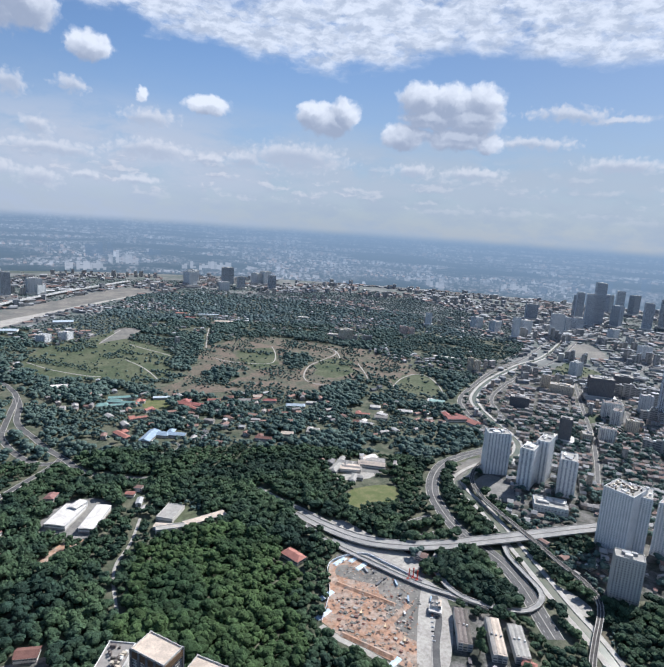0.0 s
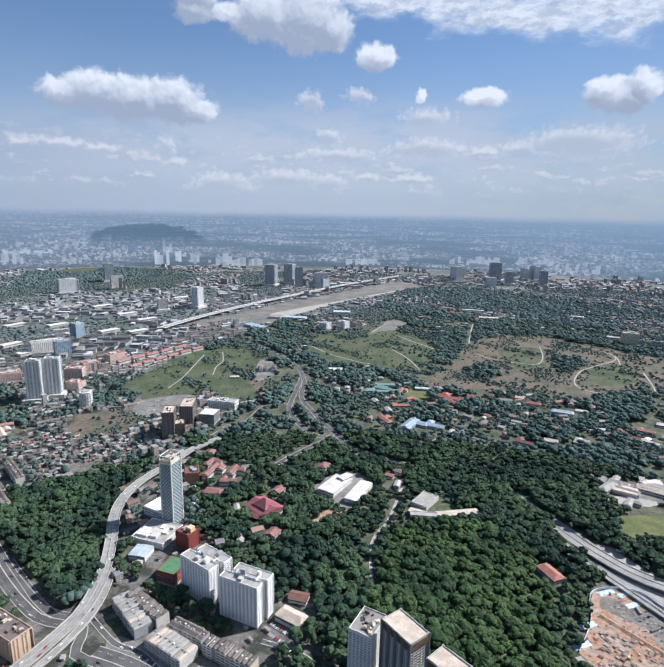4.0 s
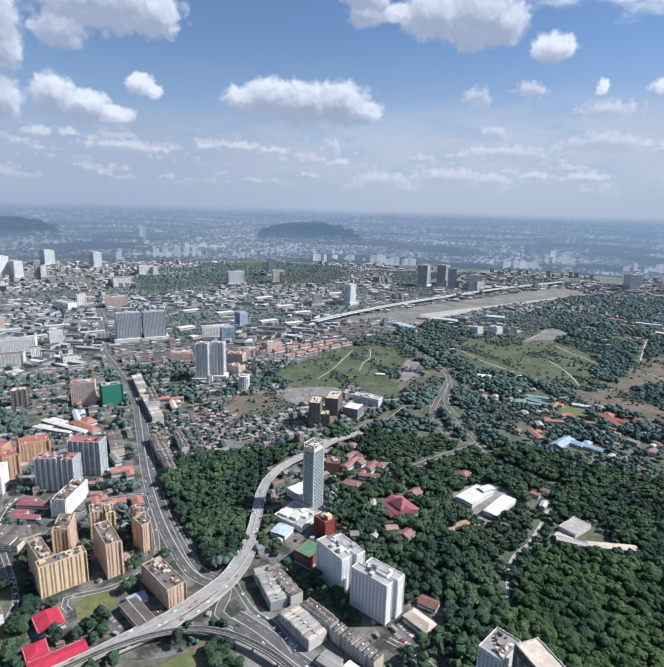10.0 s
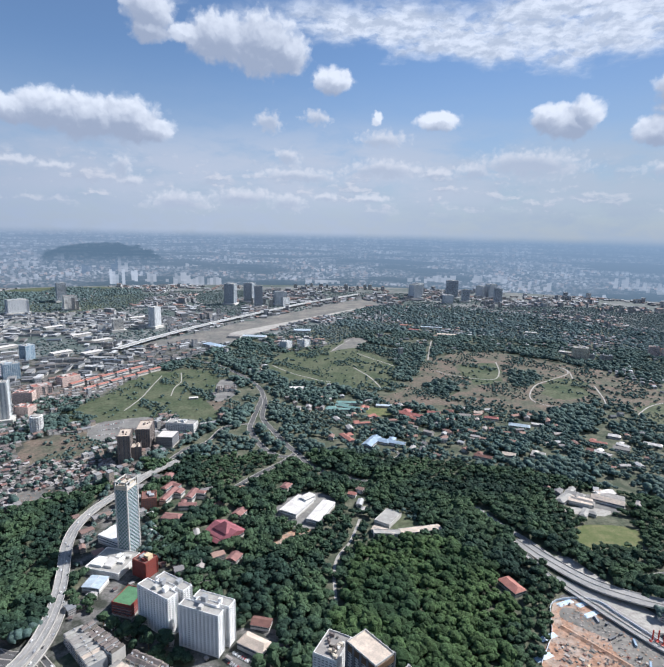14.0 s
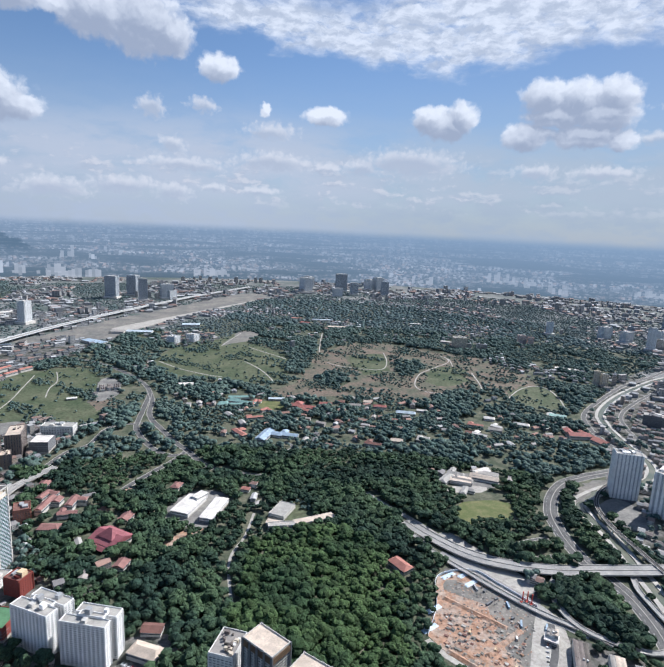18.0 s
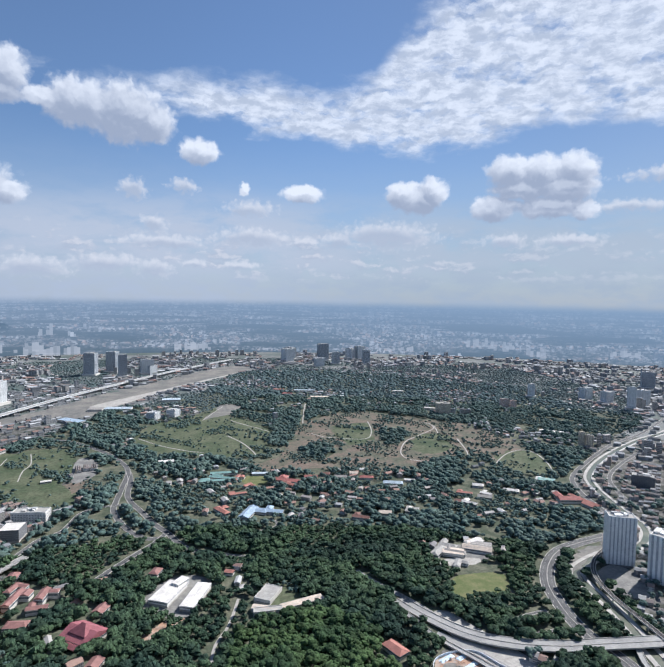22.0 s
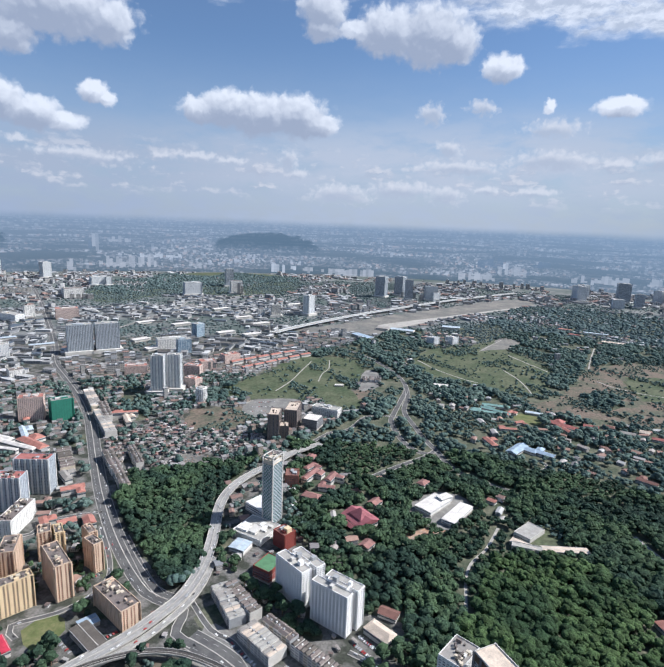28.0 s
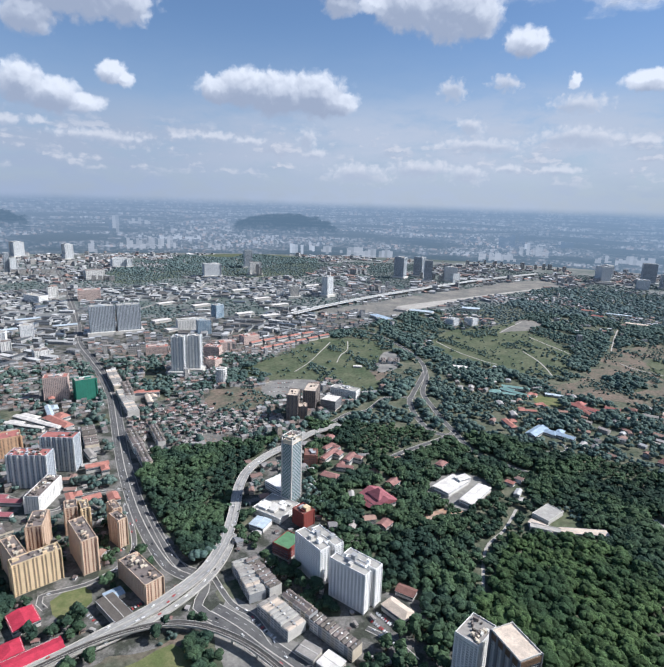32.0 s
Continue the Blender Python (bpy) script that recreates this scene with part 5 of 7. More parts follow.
viaduct('runway_viaduct', [(-690, 2180), (-585, 2436), (-403, 2794), (-173, 3176), (135, 3656), (549, 4195)], 28, 14)
road('highway', [(-1708, 1429), (-1677, 1628), (-1610, 1832), (-1543, 1910), (-1374, 2038), (-1375, 2597), (-1325, 3052), (-1153, 3348), (-901, 3371)], 16, 0.4)
road('highway', [(-2364, 2264), (-2561, 2948), (-3029, 3964), (-3195, 5187)], 14, 0.4)
road('highway', [(-211, 4218), (-40, 4560), (100, 4880)], 16, 0.4)
road('highway', [(-523, 2112), (-387, 2058), (-274, 1976), (-195, 1873), (-132, 1768), (-92, 1664), (-80, 1588), (-88, 1475), (-96, 1379), (-99, 1320), (-85, 1260), (-65, 1205), (-43, 1166), (-16, 1139), (13, 1141)], 13, 0.4)
road('highway', [(-80, 1609), (-70, 1521), (-73, 1423), (-63, 1363), (-38, 1296), (-8, 1214), (21, 1153), (43, 1096), (64, 1064), (101, 1041), (130, 1022), (160, 1009)], 13, 0.45)
road('road', [(-260, 1127), (-230, 1198), (-194, 1226), (-171, 1311), (-143, 1344), (-111, 1347), (-77, 1348)], 9, 0.5)
road('road', [(17, 1161), (-6, 1120), (-46, 1072), (-84, 1024), (-102, 999)], 11, 0.5)
road('street', [(197, 1116), (232, 1120), (253, 1143), (240, 1173)], 7, 0.4)
road('cemetery_path', [(-65, 1971), (4, 1862), (65, 1797), (112, 1756), (140, 1744)], 4, 0.5)
road('cemetery_path', [(237, 1937), (272, 1837), (289, 1750), (297, 1673)], 4, 0.5)
road('cemetery_path', [(281, 2170), (328, 2080), (367, 2013), (394, 1959)], 4, 0.5)
road('cemetery_path', [(173, 2202), (226, 2331), (283, 2464)], 4, 0.5)
road('cemetery_path', [(664, 2437), (600, 2231), (550, 2055)], 5, 0.5)
road('cemetery_path', [(815, 2024), (775, 1884), (719, 1779), (655, 1782), (576, 1831), (538, 1891)], 4, 0.5)
road('cemetery_path', [(1047, 1936), (1021, 1851), (912, 1765), (827, 1697), (752, 1571), (756, 1499), (811, 1469)], 4, 0.5)
road('cemetery_path', [(1032, 1955), (1043, 1891), (1004, 1784)], 4, 0.5)
road('cemetery_path', [(1031, 1691), (982, 1553), (948, 1482)], 4, 0.5)
road('cemetery_path', [(997, 1403), (1079, 1473), (1159, 1507), (1188, 1471), (1158, 1373), (1101, 1270)], 4, 0.5)
road('cemetery_path', [(-354, 1590), (-361, 1679), (-354, 1747), (-376, 1859)], 3, 0.5)
road('cemetery_path', [(-452, 1459), (-437, 1566), (-435, 1686), (-433, 1823)], 3, 0.5)
viaduct('site_ramp', [(368, 781), (388, 690), (416, 629), (443, 575), (467, 535), (494, 502), (521, 463)], 8, 3)
# towers and landmark buildings
tower('apartment_slab', -501, 502, 57.2, 16.3, 44.3, 55.5, YELLOW)
tower('apartment_slab', -539, 507, 53.0, 16.7, 44, -30.6, TAN)
tower('apartment_block', -552, 564, 20.3, 40.9, 48, 29.2, TAN)
tower('apartment_block', -473, 557, 19.2, 59.6, 51.1, 53.7, TAN)
tower('apartment_block', -453, 607, 12.8, 26.3, 44.2, 63.3, TAN)
tower('apartment_block', -476, 631, 10.4, 26.3, 44, 54.7, TAN)
tower('apartment_block', -538, 614, 16.8, 23.5, 44, 41.1, TAN)
tower('apartment_block', -521, 622, 11.0, 25.5, 42, 45.8, YELLOW)
tower('apartment_low_block', -370, 534, 24.8, 68.4, 27.6, 60.9, TAN)
tower('red_top_tower', -694, 709, 66.2, 26.9, 60.8, 15.2, STRIPE)
tower('red_top_tower', -687, 774, 59.4, 25.4, 65.6, 13.9, STRIPE)
tower('white_apartment', -633, 666, 68.5, 23.2, 30.2, -77.3, WHITE)
plain_block('windowless_hall', -807, 652, 76.7, 44.5, 42.9, 32.2, 'white')
tower('orange_block', -876, 734, 68.1, 26.4, 45, 13.1, ORANGE)
tower('orange_block', -810, 716, 25.0, 35.1, 45, 55.1, ORANGE)
tower('orange_block', -823, 786, 50.9, 32.0, 40, 49.0, ORANGE)
tower('white_condo', -103, 580, 54.0, 12.1, 55.3, -24.5, CONDO)
tower('white_condo', -163, 618, 53.8, 15.2, 54.5, -35.7, CONDO)
screen_tower('patterned_tower', -248, 791, 19.8, 27.3, 107.5, -18.1)
tower('brick_hotel', -208, 730, 25.1, 22.4, 25.0, -31.7, HOTEL)
plain_block('green_roof_hall', -209, 655, 28.7, 35.3, 19.1, -19.7, 'brickred', 'green_roof')
tower('white_mall', -261, 750, 56.1, 53.7, 9.0, -17.8, LOWWHITE)
plain_block('canopy_roof_hall', -269, 701, 25.5, 25.7, 9, -11.1, 'white', 'pale_metal')
plain_block('angular_hall', -274, 816, 45.7, 35.5, 14, -30.2, 'white', 'white')
tower('brick_apartment', -250, 922, 24.0, 28.9, 25, 12.6, REDB)
hip_house('maroon_roof_hall', -103, 828, 53.5, 46.1, 10, -42.0, 'maroon', True)
hip_house('maroon_roof_block', -215, 952, 28.4, 50.8, 14, -16.6, 'rose_roof')
hip_house('rose_roof_block', -225, 988, 26.7, 33.1, 12, -23.4, 'rose_roof')
hip_house('rose_roof_block', -181, 922, 32.1, 25.4, 12, 0.1, 'rose_roof')
hip_house('rose_roof_block', -202, 881, 34.1, 20.1, 8, -11.8, 'rose_roof')
hip_house('rose_roof_block', -86, 889, 19.6, 24.7, 9, -26.5, 'rose_roof')
hip_house('rose_roof_block', -242, 1042, 19.6, 23.7, 7, -10.5, 'rose_roof')
hip_house('rose_roof_block', -4, 989, 17.7, 24.1, 8, -26.7, 'rose_roof')
hip_house('rose_roof_block', -82, 757, 19.0, 22.4, 8, -23.4, 'rose_roof')
hip_house('maroon_roof_block', -172, 949, 30.7, 35.1, 16, -12.6, 'rose_roof')
plain_block('white_roof_hall', 16, 909, 34.2, 63.8, 9, -32.1, 'white', 'white_roof')
plain_block('white_roof_hall', 59, 886, 23.8, 72.9, 9, -26.7, 'white', 'white_roof')
plain_block('white_roof_annex', 36, 931, 15.8, 25.8, 13, -46.0, 'white', 'white_roof')
plain_block('school_hall', 175, 862, 29.3, 47.2, 7, -37.1, 'offwhite', 'flat_roof')
plain_block('school_wing', 160, 820, 39.1, 12.6, 7, -28.9, 'offwhite', 'beige_roof')
plain_block('school_wing', 165, 814, 45.8, 13.3, 7, -5.7, 'offwhite', 'flat_roof')
plain_block('school_wing', 223, 821, 72.2, 14.4, 7, 9.4, 'offwhite', 'beige_roof')
hip_house('pink_roof_block', -39, 575, 39.6, 21.9, 12, -32.9, 'beige_roof')
hip_house('rust_roof_house', -33, 614, 26.0, 17.9, 8, -16.1, 'rust')
shop_row('shop_row', -238, 576, 69.9, 22.8, 14, -47.8)
shop_row('shop_row', -175, 525, 60.7, 27.0, 14, -33.5)
shop_row('walkup_row', -222, 586, 68.9, 18.0, 15, -39.8, roof='dark_roof')
shop_row('walkup_row', -159, 546, 49.3, 15.3, 15, -28.1, roof='dark_roof')
shop_row('walkup_row', -105, 513, 67.5, 16.6, 15, -29.2, roof='dark_roof')
shop_row('shop_row', -578, 452, 122.5, 23.0, 12, -34.1, roof='dark_roof')
shop_row('shop_row', -510, 393, 55.6, 22.2, 12, -34.6, roof='rust')
shop_row('shop_row', -664, 554, 90.1, 49.2, 12, 12.2, roof='brown_roof')
shop_row('shop_row', -625, 570, 28.9, 27.1, 12, 54.6, roof='brown_roof')
hip_house('market_hall', -672, 615, 46.5, 26.9, 9, 12.8, 'maroon')
hip_house('market_hall', -689, 650, 55.5, 26.5, 9, 13.6, 'maroon')
shop_row('walkup_row', -618, 899, 90.2, 21.2, 16, -45.3, roof='dark_roof')
shop_row('walkup_row', -562, 842, 88.6, 17.7, 16, -46.6, roof='dark_roof')
shop_row('walkup_row', -586, 932, 92.2, 15.6, 16, -47.5, roof='dark_roof')
shop_row('walkup_row', -710, 881, 102.3, 26.0, 16, -47.3, roof='dark_roof')
shop_row('walkup_row', -801, 1148, 110.0, 21.6, 16, -49.0, roof='dark_roof')
hip_house('low_block', -880, 898, 97.9, 22.1, 13, 0.2, 'white_roof')
hip_house('low_block', -868, 925, 140.3, 28.9, 13, -9.9, 'white_roof')
hip_house('low_block', -823, 942, 90.2, 47.1, 13, -20.6, 'tile')
hip_house('low_block', -964, 1079, 103.6, 29.4, 13, -44.9, 'tile')
hip_house('low_block', -881, 979, 73.6, 27.8, 13, -42.9, 'pale_metal')
hip_house('low_block', -713, 1118, 56.1, 27.9, 13, -49.6, 'beige_roof')
hip_house('low_block', -661, 829, 44.1, 28.9, 13, -36.8, 'grey_roof')
plain_block('workshop', -129, 487, 23.9, 17.4, 7, -19.3, 'concrete', 'grey_roof')
plain_block('workshop', -101, 478, 24.2, 21.6, 7, -24.9, 'concrete', 'white_roof')
tower('grey_tower', 47, 490, 26.1, 36.5, 75, -29.8, GREYT)
tower('timber_tone_tower', 82, 462, 40.0, 25.2, 95, -53.7, BRONZE)
tower('timber_tone_tower', 120, 414, 42.4, 23.3, 95, -48.8, BRONZE)
hip_house('red_roof_school', -415, 398, 60.0, 22.3, 12, 53.7, 'red', one=True)
hip_house('red_roof_school', -446, 399, 25.6, 24.8, 11, -36.1, 'red', one=True)
hip_house('red_roof_school', -467, 440, 32.9, 30.8, 11, -32.8, 'red', one=True)
plain_block('long_school', -375, 483, 49.3, 21.0, 10, -28.5, 'concrete', 'dark_roof')
plain_block('blue_roof_shed', -392, 507, 16.4, 21.9, 6, -35.2, 'concrete', 'blue_roof')
hip_house('tile_roof_school', -615, 778, 35.8, 40.7, 14, -47.4, 'tile')
hip_house('tile_roof_school', -562, 691, 18.4, 28.9, 10, -41.4, 'tile')
hip_house('tile_roof_school', -585, 679, 45.0, 26.6, 12, -43.7, 'tile')
hip_house('tile_roof_school', -526, 698, 25.6, 18.2, 14, -43.4, 'tile')
tower('green_net_tower', -878, 1089, 47.4, 28.8, 52.2, 50.2, GREENNET)
tower('striped_condo', -1238, 1652, 81.3, 36.8, 104.2, 41.5, STRIPEFAR)
tower('striped_condo', -1169, 1709, 78.2, 36.8, 104.6, 41.6, STRIPEFAR)
round_tower('round_tower', -613, 1302, 15.0, 41.2)
tower('brown_office', -352, 1133, 23.4, 44.2, 61.8, 8.4, BRONZE2)
tower('brown_office', -334, 1141, 23.5, 24.3, 29.3, 15.2, BRONZE2)
tower('brown_office', -330, 1210, 28.9, 58.6, 50.5, 4.3, BRONZE2)
plain_block('grey_box_hall', -282, 1218, 38.5, 42.0, 24.8, -8.6, 'darkgrey', 'white_roof')
tower('long_white_office', -266, 1307, 71.4, 28.0, 22.6, -12.6, LOWWHITE)
tower('mid_rise_block', -1479, 1391, 110.0, 36.4, 43.8, 36.5, SLAB)
tower('mid_rise_block', -1430, 1509, 40.5, 36.9, 48.9, 42.7, SLAB)
tower('mid_rise_block', -1381, 1251, 98.5, 34.4, 37.6, 37.1, WHITE)
tower('mid_rise_block', -1225, 1337, 39.6, 33.8, 26.1, 52.5, WHITE)
tower('mid_rise_block', -1882, 2058, 110.0, 45.5, 31.4, -14.4, SLAB)
tower('mid_rise_block', -1699, 2187, 95.4, 45.2, 49.4, 40.7, PINK)
tower('mid_rise_block', -982, 1836, 110.0, 37.0, 38.6, 40.4, LOWWHITE)
tower('mid_rise_block', -744, 1525, 49.6, 32.4, 34.8, 5.4, PINK)
tower('mid_rise_block', -941, 1066, 53.5, 29.1, 58.5, 32.7, PINK)
tower('mid_rise_block', -1124, 949, 32.1, 29.7, 45.1, 63.6, BRONZE2)
tower('mid_rise_block', -1066, 992, 30.5, 25.4, 46.9, 40.2, BRONZE2)
tower('mid_rise_block', -925, 1494, 66.3, 33.1, 25.6, 31.9, PINK)
tower('mid_rise_block', -1817, 1625, 41.9, 41.3, 47.5, 61.0, PINK)
tower('mid_rise_block', -1353, 1339, 26.8, 30.1, 40.6, 46.8, WHITE)
plain_block('airfield_shed', -319, 2286, 110.0, 39.7, 10, -42.4, 'offwhite', 'blue_roof')
plain_block('airfield_shed', -161, 2486, 110.0, 41.9, 10, -9.4, 'offwhite', 'pale_metal')
plain_block('airfield_shed', -251, 2494, 60.2, 42.1, 10, -13.6, 'offwhite', 'grey_roof')
plain_block('airfield_shed', 63, 2648, 83.2, 43.8, 10, -2.5, 'offwhite', 'pale_metal')
tower('high_rise', -672, 2734, 37.3, 45.8, 105.2, -26.1, FAR)
tower('high_rise', -391, 3610, 67.1, 55.6, 138.4, -16.7, FARDARK)
tower('high_rise', -274, 3727, 62.0, 56.8, 133.0, -23.8, FARDARK)
tower('high_rise', 954, 4043, 89.9, 61.9, 106.1, -74.3, FAR)
tower('high_rise', -2955, 2715, 110.0, 60.2, 140.5, -19.0, FAR)
tower('high_rise', -2883, 2748, 110.0, 59.8, 109.4, -16.0, FAR)
tower('high_rise', -3269, 3436, 89.4, 68.9, 113.6, -27.0, FAR)
tower('high_rise', -2635, 2722, 54.3, 36.9, 94.5, -31.0, FAR)
tower('high_rise', -2850, 3466, 80.1, 53.6, 114.6, -33.2, FAR)
tower('high_rise', -35, 3591, 37.6, 54.5, 54.6, -48.7, FAR)
tower('high_rise', -980, 2057, 35.0, 39.3, 54.4, -27.1, BLUEGLASS)
tower('high_rise', -15, 2278, 36.6, 39.3, 27.9, -33.7, FAR)
tower('high_rise', 63, 2313, 36.1, 39.8, 27.9, -35.2, FAR)
tower('riverside_tower', 848, 793, 47.0, 27.4, 92.5, -30.6, CONDO2)
tower('riverside_tower', 868, 721, 24.4, 44.0, 85.2, -63.1, CONDO2)
tower('riverside_tower', 920, 728, 22.2, 46.9, 93.0, -64.1, CONDO2)
tower('riverside_tower', 919, 666, 30.1, 45.1, 77.9, -51.5, CONDO2)
tower('riverside_podium', 835, 631, 59.4, 40.8, 12.8, -44.6, LOWWHITE)
tower('slab_condo', 843, 499, 47.4, 50.4, 104.5, -79.1, SLAB)
tower('slab_condo', 873, 488, 30.6, 46.9, 97.2, -58.2, SLAB)
tower('slab_condo', 900, 448, 33.5, 45.7, 93.3, -74.8, SLAB)
tower('dark_tower', 1152, 860, 27.3, 29.2, 65.1, -51.2, DARKT)
tower('beige_block', 1216, 842, 24.7, 29.8, 23.5, -46.3, BEIGE)
tower('long_beige_block', 1513, 1167, 73.5, 34.9, 32.5, -55.5, BEIGE)
tower('dark_office', 1258, 1110, 53.7, 32.1, 33.2, -47.9, DARKT)
tower('dark_office', 1797, 1141, 58.7, 37.5, 48.5, -53.9, DARKT)
tower('beige_block', 1424, 904, 22.0, 32.2, 42.0, -70.1, WHITE)
tower('high_rise', 3220, 2458, 42.8, 60.6, 149.7, -74.5, CITY)
tower('high_rise', 2950, 2162, 51.0, 55.9, 196.3, -46.9, CITY)
tower('high_rise', 3704, 2572, 46.0, 66.1, 132.0, -77.7, CITY)
tower('high_rise', 3121, 2095, 51.2, 57.1, 133.0, -79.9, CITY)
tower('high_rise', 2593, 2044, 41.8, 51.6, 82.5, -82.8, CITY)
tower('high_rise', 2726, 2065, 41.9, 53.0, 72.8, -100.9, CITY)
tower('high_rise', 2119, 2241, 40.3, 49.0, 58.3, -89.3, FAR)
tower('high_rise', 2122, 2102, 37.7, 47.8, 60.5, -85.5, FAR)
tower('high_rise', 2245, 2012, 49.4, 48.2, 79.8, -96.3, FAR)
tower('high_rise', 2379, 1436, 34.5, 45.3, 62.5, -111.1, FAR)
tower('high_rise', 1020, 4230, 70.0, 50.0, 100.0, -59.3, FAR)
tower('high_rise', 1531, 4195, 67.9, 65.6, 88.0, -61.3, FAR)
tower('high_rise', 1598, 4176, 66.3, 65.7, 105.6, -79.3, FAR)
tower('high_rise', 1784, 1327, 26.8, 38.7, 53.2, -85.2, FAR)
tower('high_rise', 2736, 1840, 36.2, 51.6, 50.0, -85.6, FAR)
tower('high_rise', 3823, 2446, 44.3, 66.5, 145.9, -92.6, FARDARK)
tower('high_rise', 3475, 2003, 38.8, 60.1, 179.4, -112.0, FARDARK)
hip_house('estate_hall', 148, 1240, 51.4, 33.0, 9, -65.1, 'tile')
hip_house('estate_hall', 228, 1385, 27.1, 28.8, 9, -51.0, 'tile')
hip_house('estate_hall', 339, 1377, 50.4, 29.0, 9, -63.1, 'tile')
hip_house('estate_hall', 209, 1203, 52.8, 67.0, 9, -31.6, 'blue_roof')
hip_house('estate_hall', 258, 1210, 48.4, 38.7, 9, -27.4, 'blue_roof')
hip_house('estate_hall', 175, 1471, 84.0, 29.8, 9, -28.3, 'teal_roof')
hip_house('estate_hall', 442, 1122, 39.8, 31.3, 9, -33.3, 'rust')
hip_house('estate_hall', 320, 670, 36.3, 21.2, 9, -68.8, 'tile')
hip_house('estate_hall', 570, 1123, 31.0, 34.6, 9, -33.7, 'concrete')
hip_house('estate_hall', 1007, 1060, 89.5, 29.5, 9, 97.8, 'tile')
hip_house('estate_hall', 731, 1130, 41.0, 28.1, 9, -53.7, 'white_roof')
hip_house('estate_hall', 808, 1173, 29.9, 29.1, 9, -51.0, 'white_roof')
hip_house('estate_hall', 532, 912, 37.6, 46.3, 9, -51.0, 'flat_roof')
hip_house('estate_hall', 613, 916, 58.5, 41.6, 9, -36.4, 'beige_roof')
hip_house('estate_hall', 542, 860, 25.6, 34.4, 9, -41.0, 'flat_roof')
hip_house('estate_hall', 560, 913, 44.2, 34.1, 9, -35.7, 'grey_roof')
hip_house('estate_hall', 616, 935, 39.4, 21.3, 9, 13.6, 'white_roof')
hip_house('estate_hall', 562, 941, 37.2, 32.3, 9, -42.9, 'flat_roof')
hip_house('estate_hall', 1026, 1221, 49.2, 31.1, 9, -40.1, 'white_roof')
shop_row('workshop_row', 458, 445, 18.0, 64.5, 10, -34.9, roof='brown_roof')
shop_row('workshop_row', 485, 414, 17.5, 65.8, 10, -34.9, roof='beige_roof')
shop_row('workshop_row', 507, 397, 18.4, 57.2, 10, -34.4, roof='flat_roof')
shop_row('workshop_row', 453, 493, 14.1, 14.0, 10, -40.5, roof='grey_roof')
tower('pink_flat_block', -692, 1416, 41.6, 30.9, 30, -15.6, PINK)
tower('pink_flat_block', -736, 1609, 50.8, 33.2, 30, 41.5, PINK)
tower('pink_flat_block', -699, 1715, 59.9, 34.2, 30, 52.9, PINK)
tower('high_rise', 1249, 4080, 84.0, 50.0, 138.0, -5.0, FARDARK)
tower('high_rise', 1290, 3874, 52.0, 40.0, 92.0, -6.2, FARDARK)
tower('high_rise', 1517, 3825, 52.0, 40.0, 108.0, -9.6, FARDARK)
tower('high_rise', 1140, 3801, 66.0, 44.0, 58.0, -4.3, FAR)
tower('high_rise', -61, 3600, 75.1, 45.0, 92.2, 13.0, FAR)
tower('high_rise', 3063, 2187, 58.0, 50.0, 262.0, -42.5, CITY)
tower('high_rise', 2408, 1946, 60.8, 36.5, 122.2, -39.1, FAR)
tower('high_rise', 3330, 2230, 46.0, 34.1, 205.0, -43.9, CITY)
tower('high_rise', 3260, 1985, 48.0, 39.8, 165.0, -45.1, CITY)
tower('high_rise', 2115, 1950, 31.7, 19.0, 108.6, -35.3, FAR)
tower('high_rise', 3150, 2390, 44.0, 37.6, 176.0, -40.8, CITY)
tower('high_rise', 1607, 1094, 73.8, 44.3, 70.4, -43.7, DARKT)
tower('high_rise', 1513, 1235, 27.2, 16.3, 47.6, -38.8, BEIGE)
tower('high_rise', 1625, 891, 33.6, 20.1, 182.1, -49.3, CITY)
tower('high_rise', 1457, 945, 48.3, 29.0, 48.0, -45.0, WHITE)
tower('high_rise', 1402, 1490, 18.3, 11.0, 50.3, -31.3, BEIGE)
tower('high_rise', 1416, 1469, 20.9, 12.5, 43.7, -31.9, BEIGE)
tower('high_rise', 1853, 2333, 27.1, 16.3, 70.3, -26.5, FAR)
tower('high_rise', 1199, 2091, 59.3, 35.6, 47.0, -17.8, BEIGE)
tower('high_rise', 1549, 2137, 37.5, 22.5, 42.2, -23.9, PINK)
tower('high_rise', 1577, 2108, 26.1, 15.7, 37.9, -24.8, PINK)
tower('high_rise', 2730, 2413, 69.0, 41.4, 99.6, -36.5, FARDARK)
tower('high_rise', 1273, 826, 35.7, 21.4, 35.8, -45.0, WHITE)
tower('high_rise', 1401, 842, 29.5, 17.7, 35.4, -47.0, BEIGE)
tower('high_rise', 1617, 943, 30.8, 18.5, 55.5, -47.7, FAR)
tower('high_rise', -2068, 1798, 29.5, 17.7, 56.9, 61.0, FAR)
tower('high_rise', -2094, 2756, 105.8, 63.5, 51.6, 49.2, WHITE)
tower('high_rise', -1869, 2149, 40.2, 24.1, 54.7, 53.0, WHITE)
tower('high_rise', -1522, 3125, 102.0, 61.2, 81.2, 38.0, FAR)
tower('high_rise', -1485, 3630, 55.6, 33.4, 125.4, 34.3, FARDARK)
tower('high_rise', -1307, 3311, 73.4, 44.0, 83.9, 33.5, WHITE)
tower('high_rise', -906, 1783, 48.6, 29.1, 52.3, 38.9, BLUEGLASS)
tower('high_rise', -818, 2616, 45.4, 27.3, 61.6, 29.4, OFFICE)
tower('high_rise', -891, 2604, 31.8, 19.1, 35.5, 30.9, WHITE)
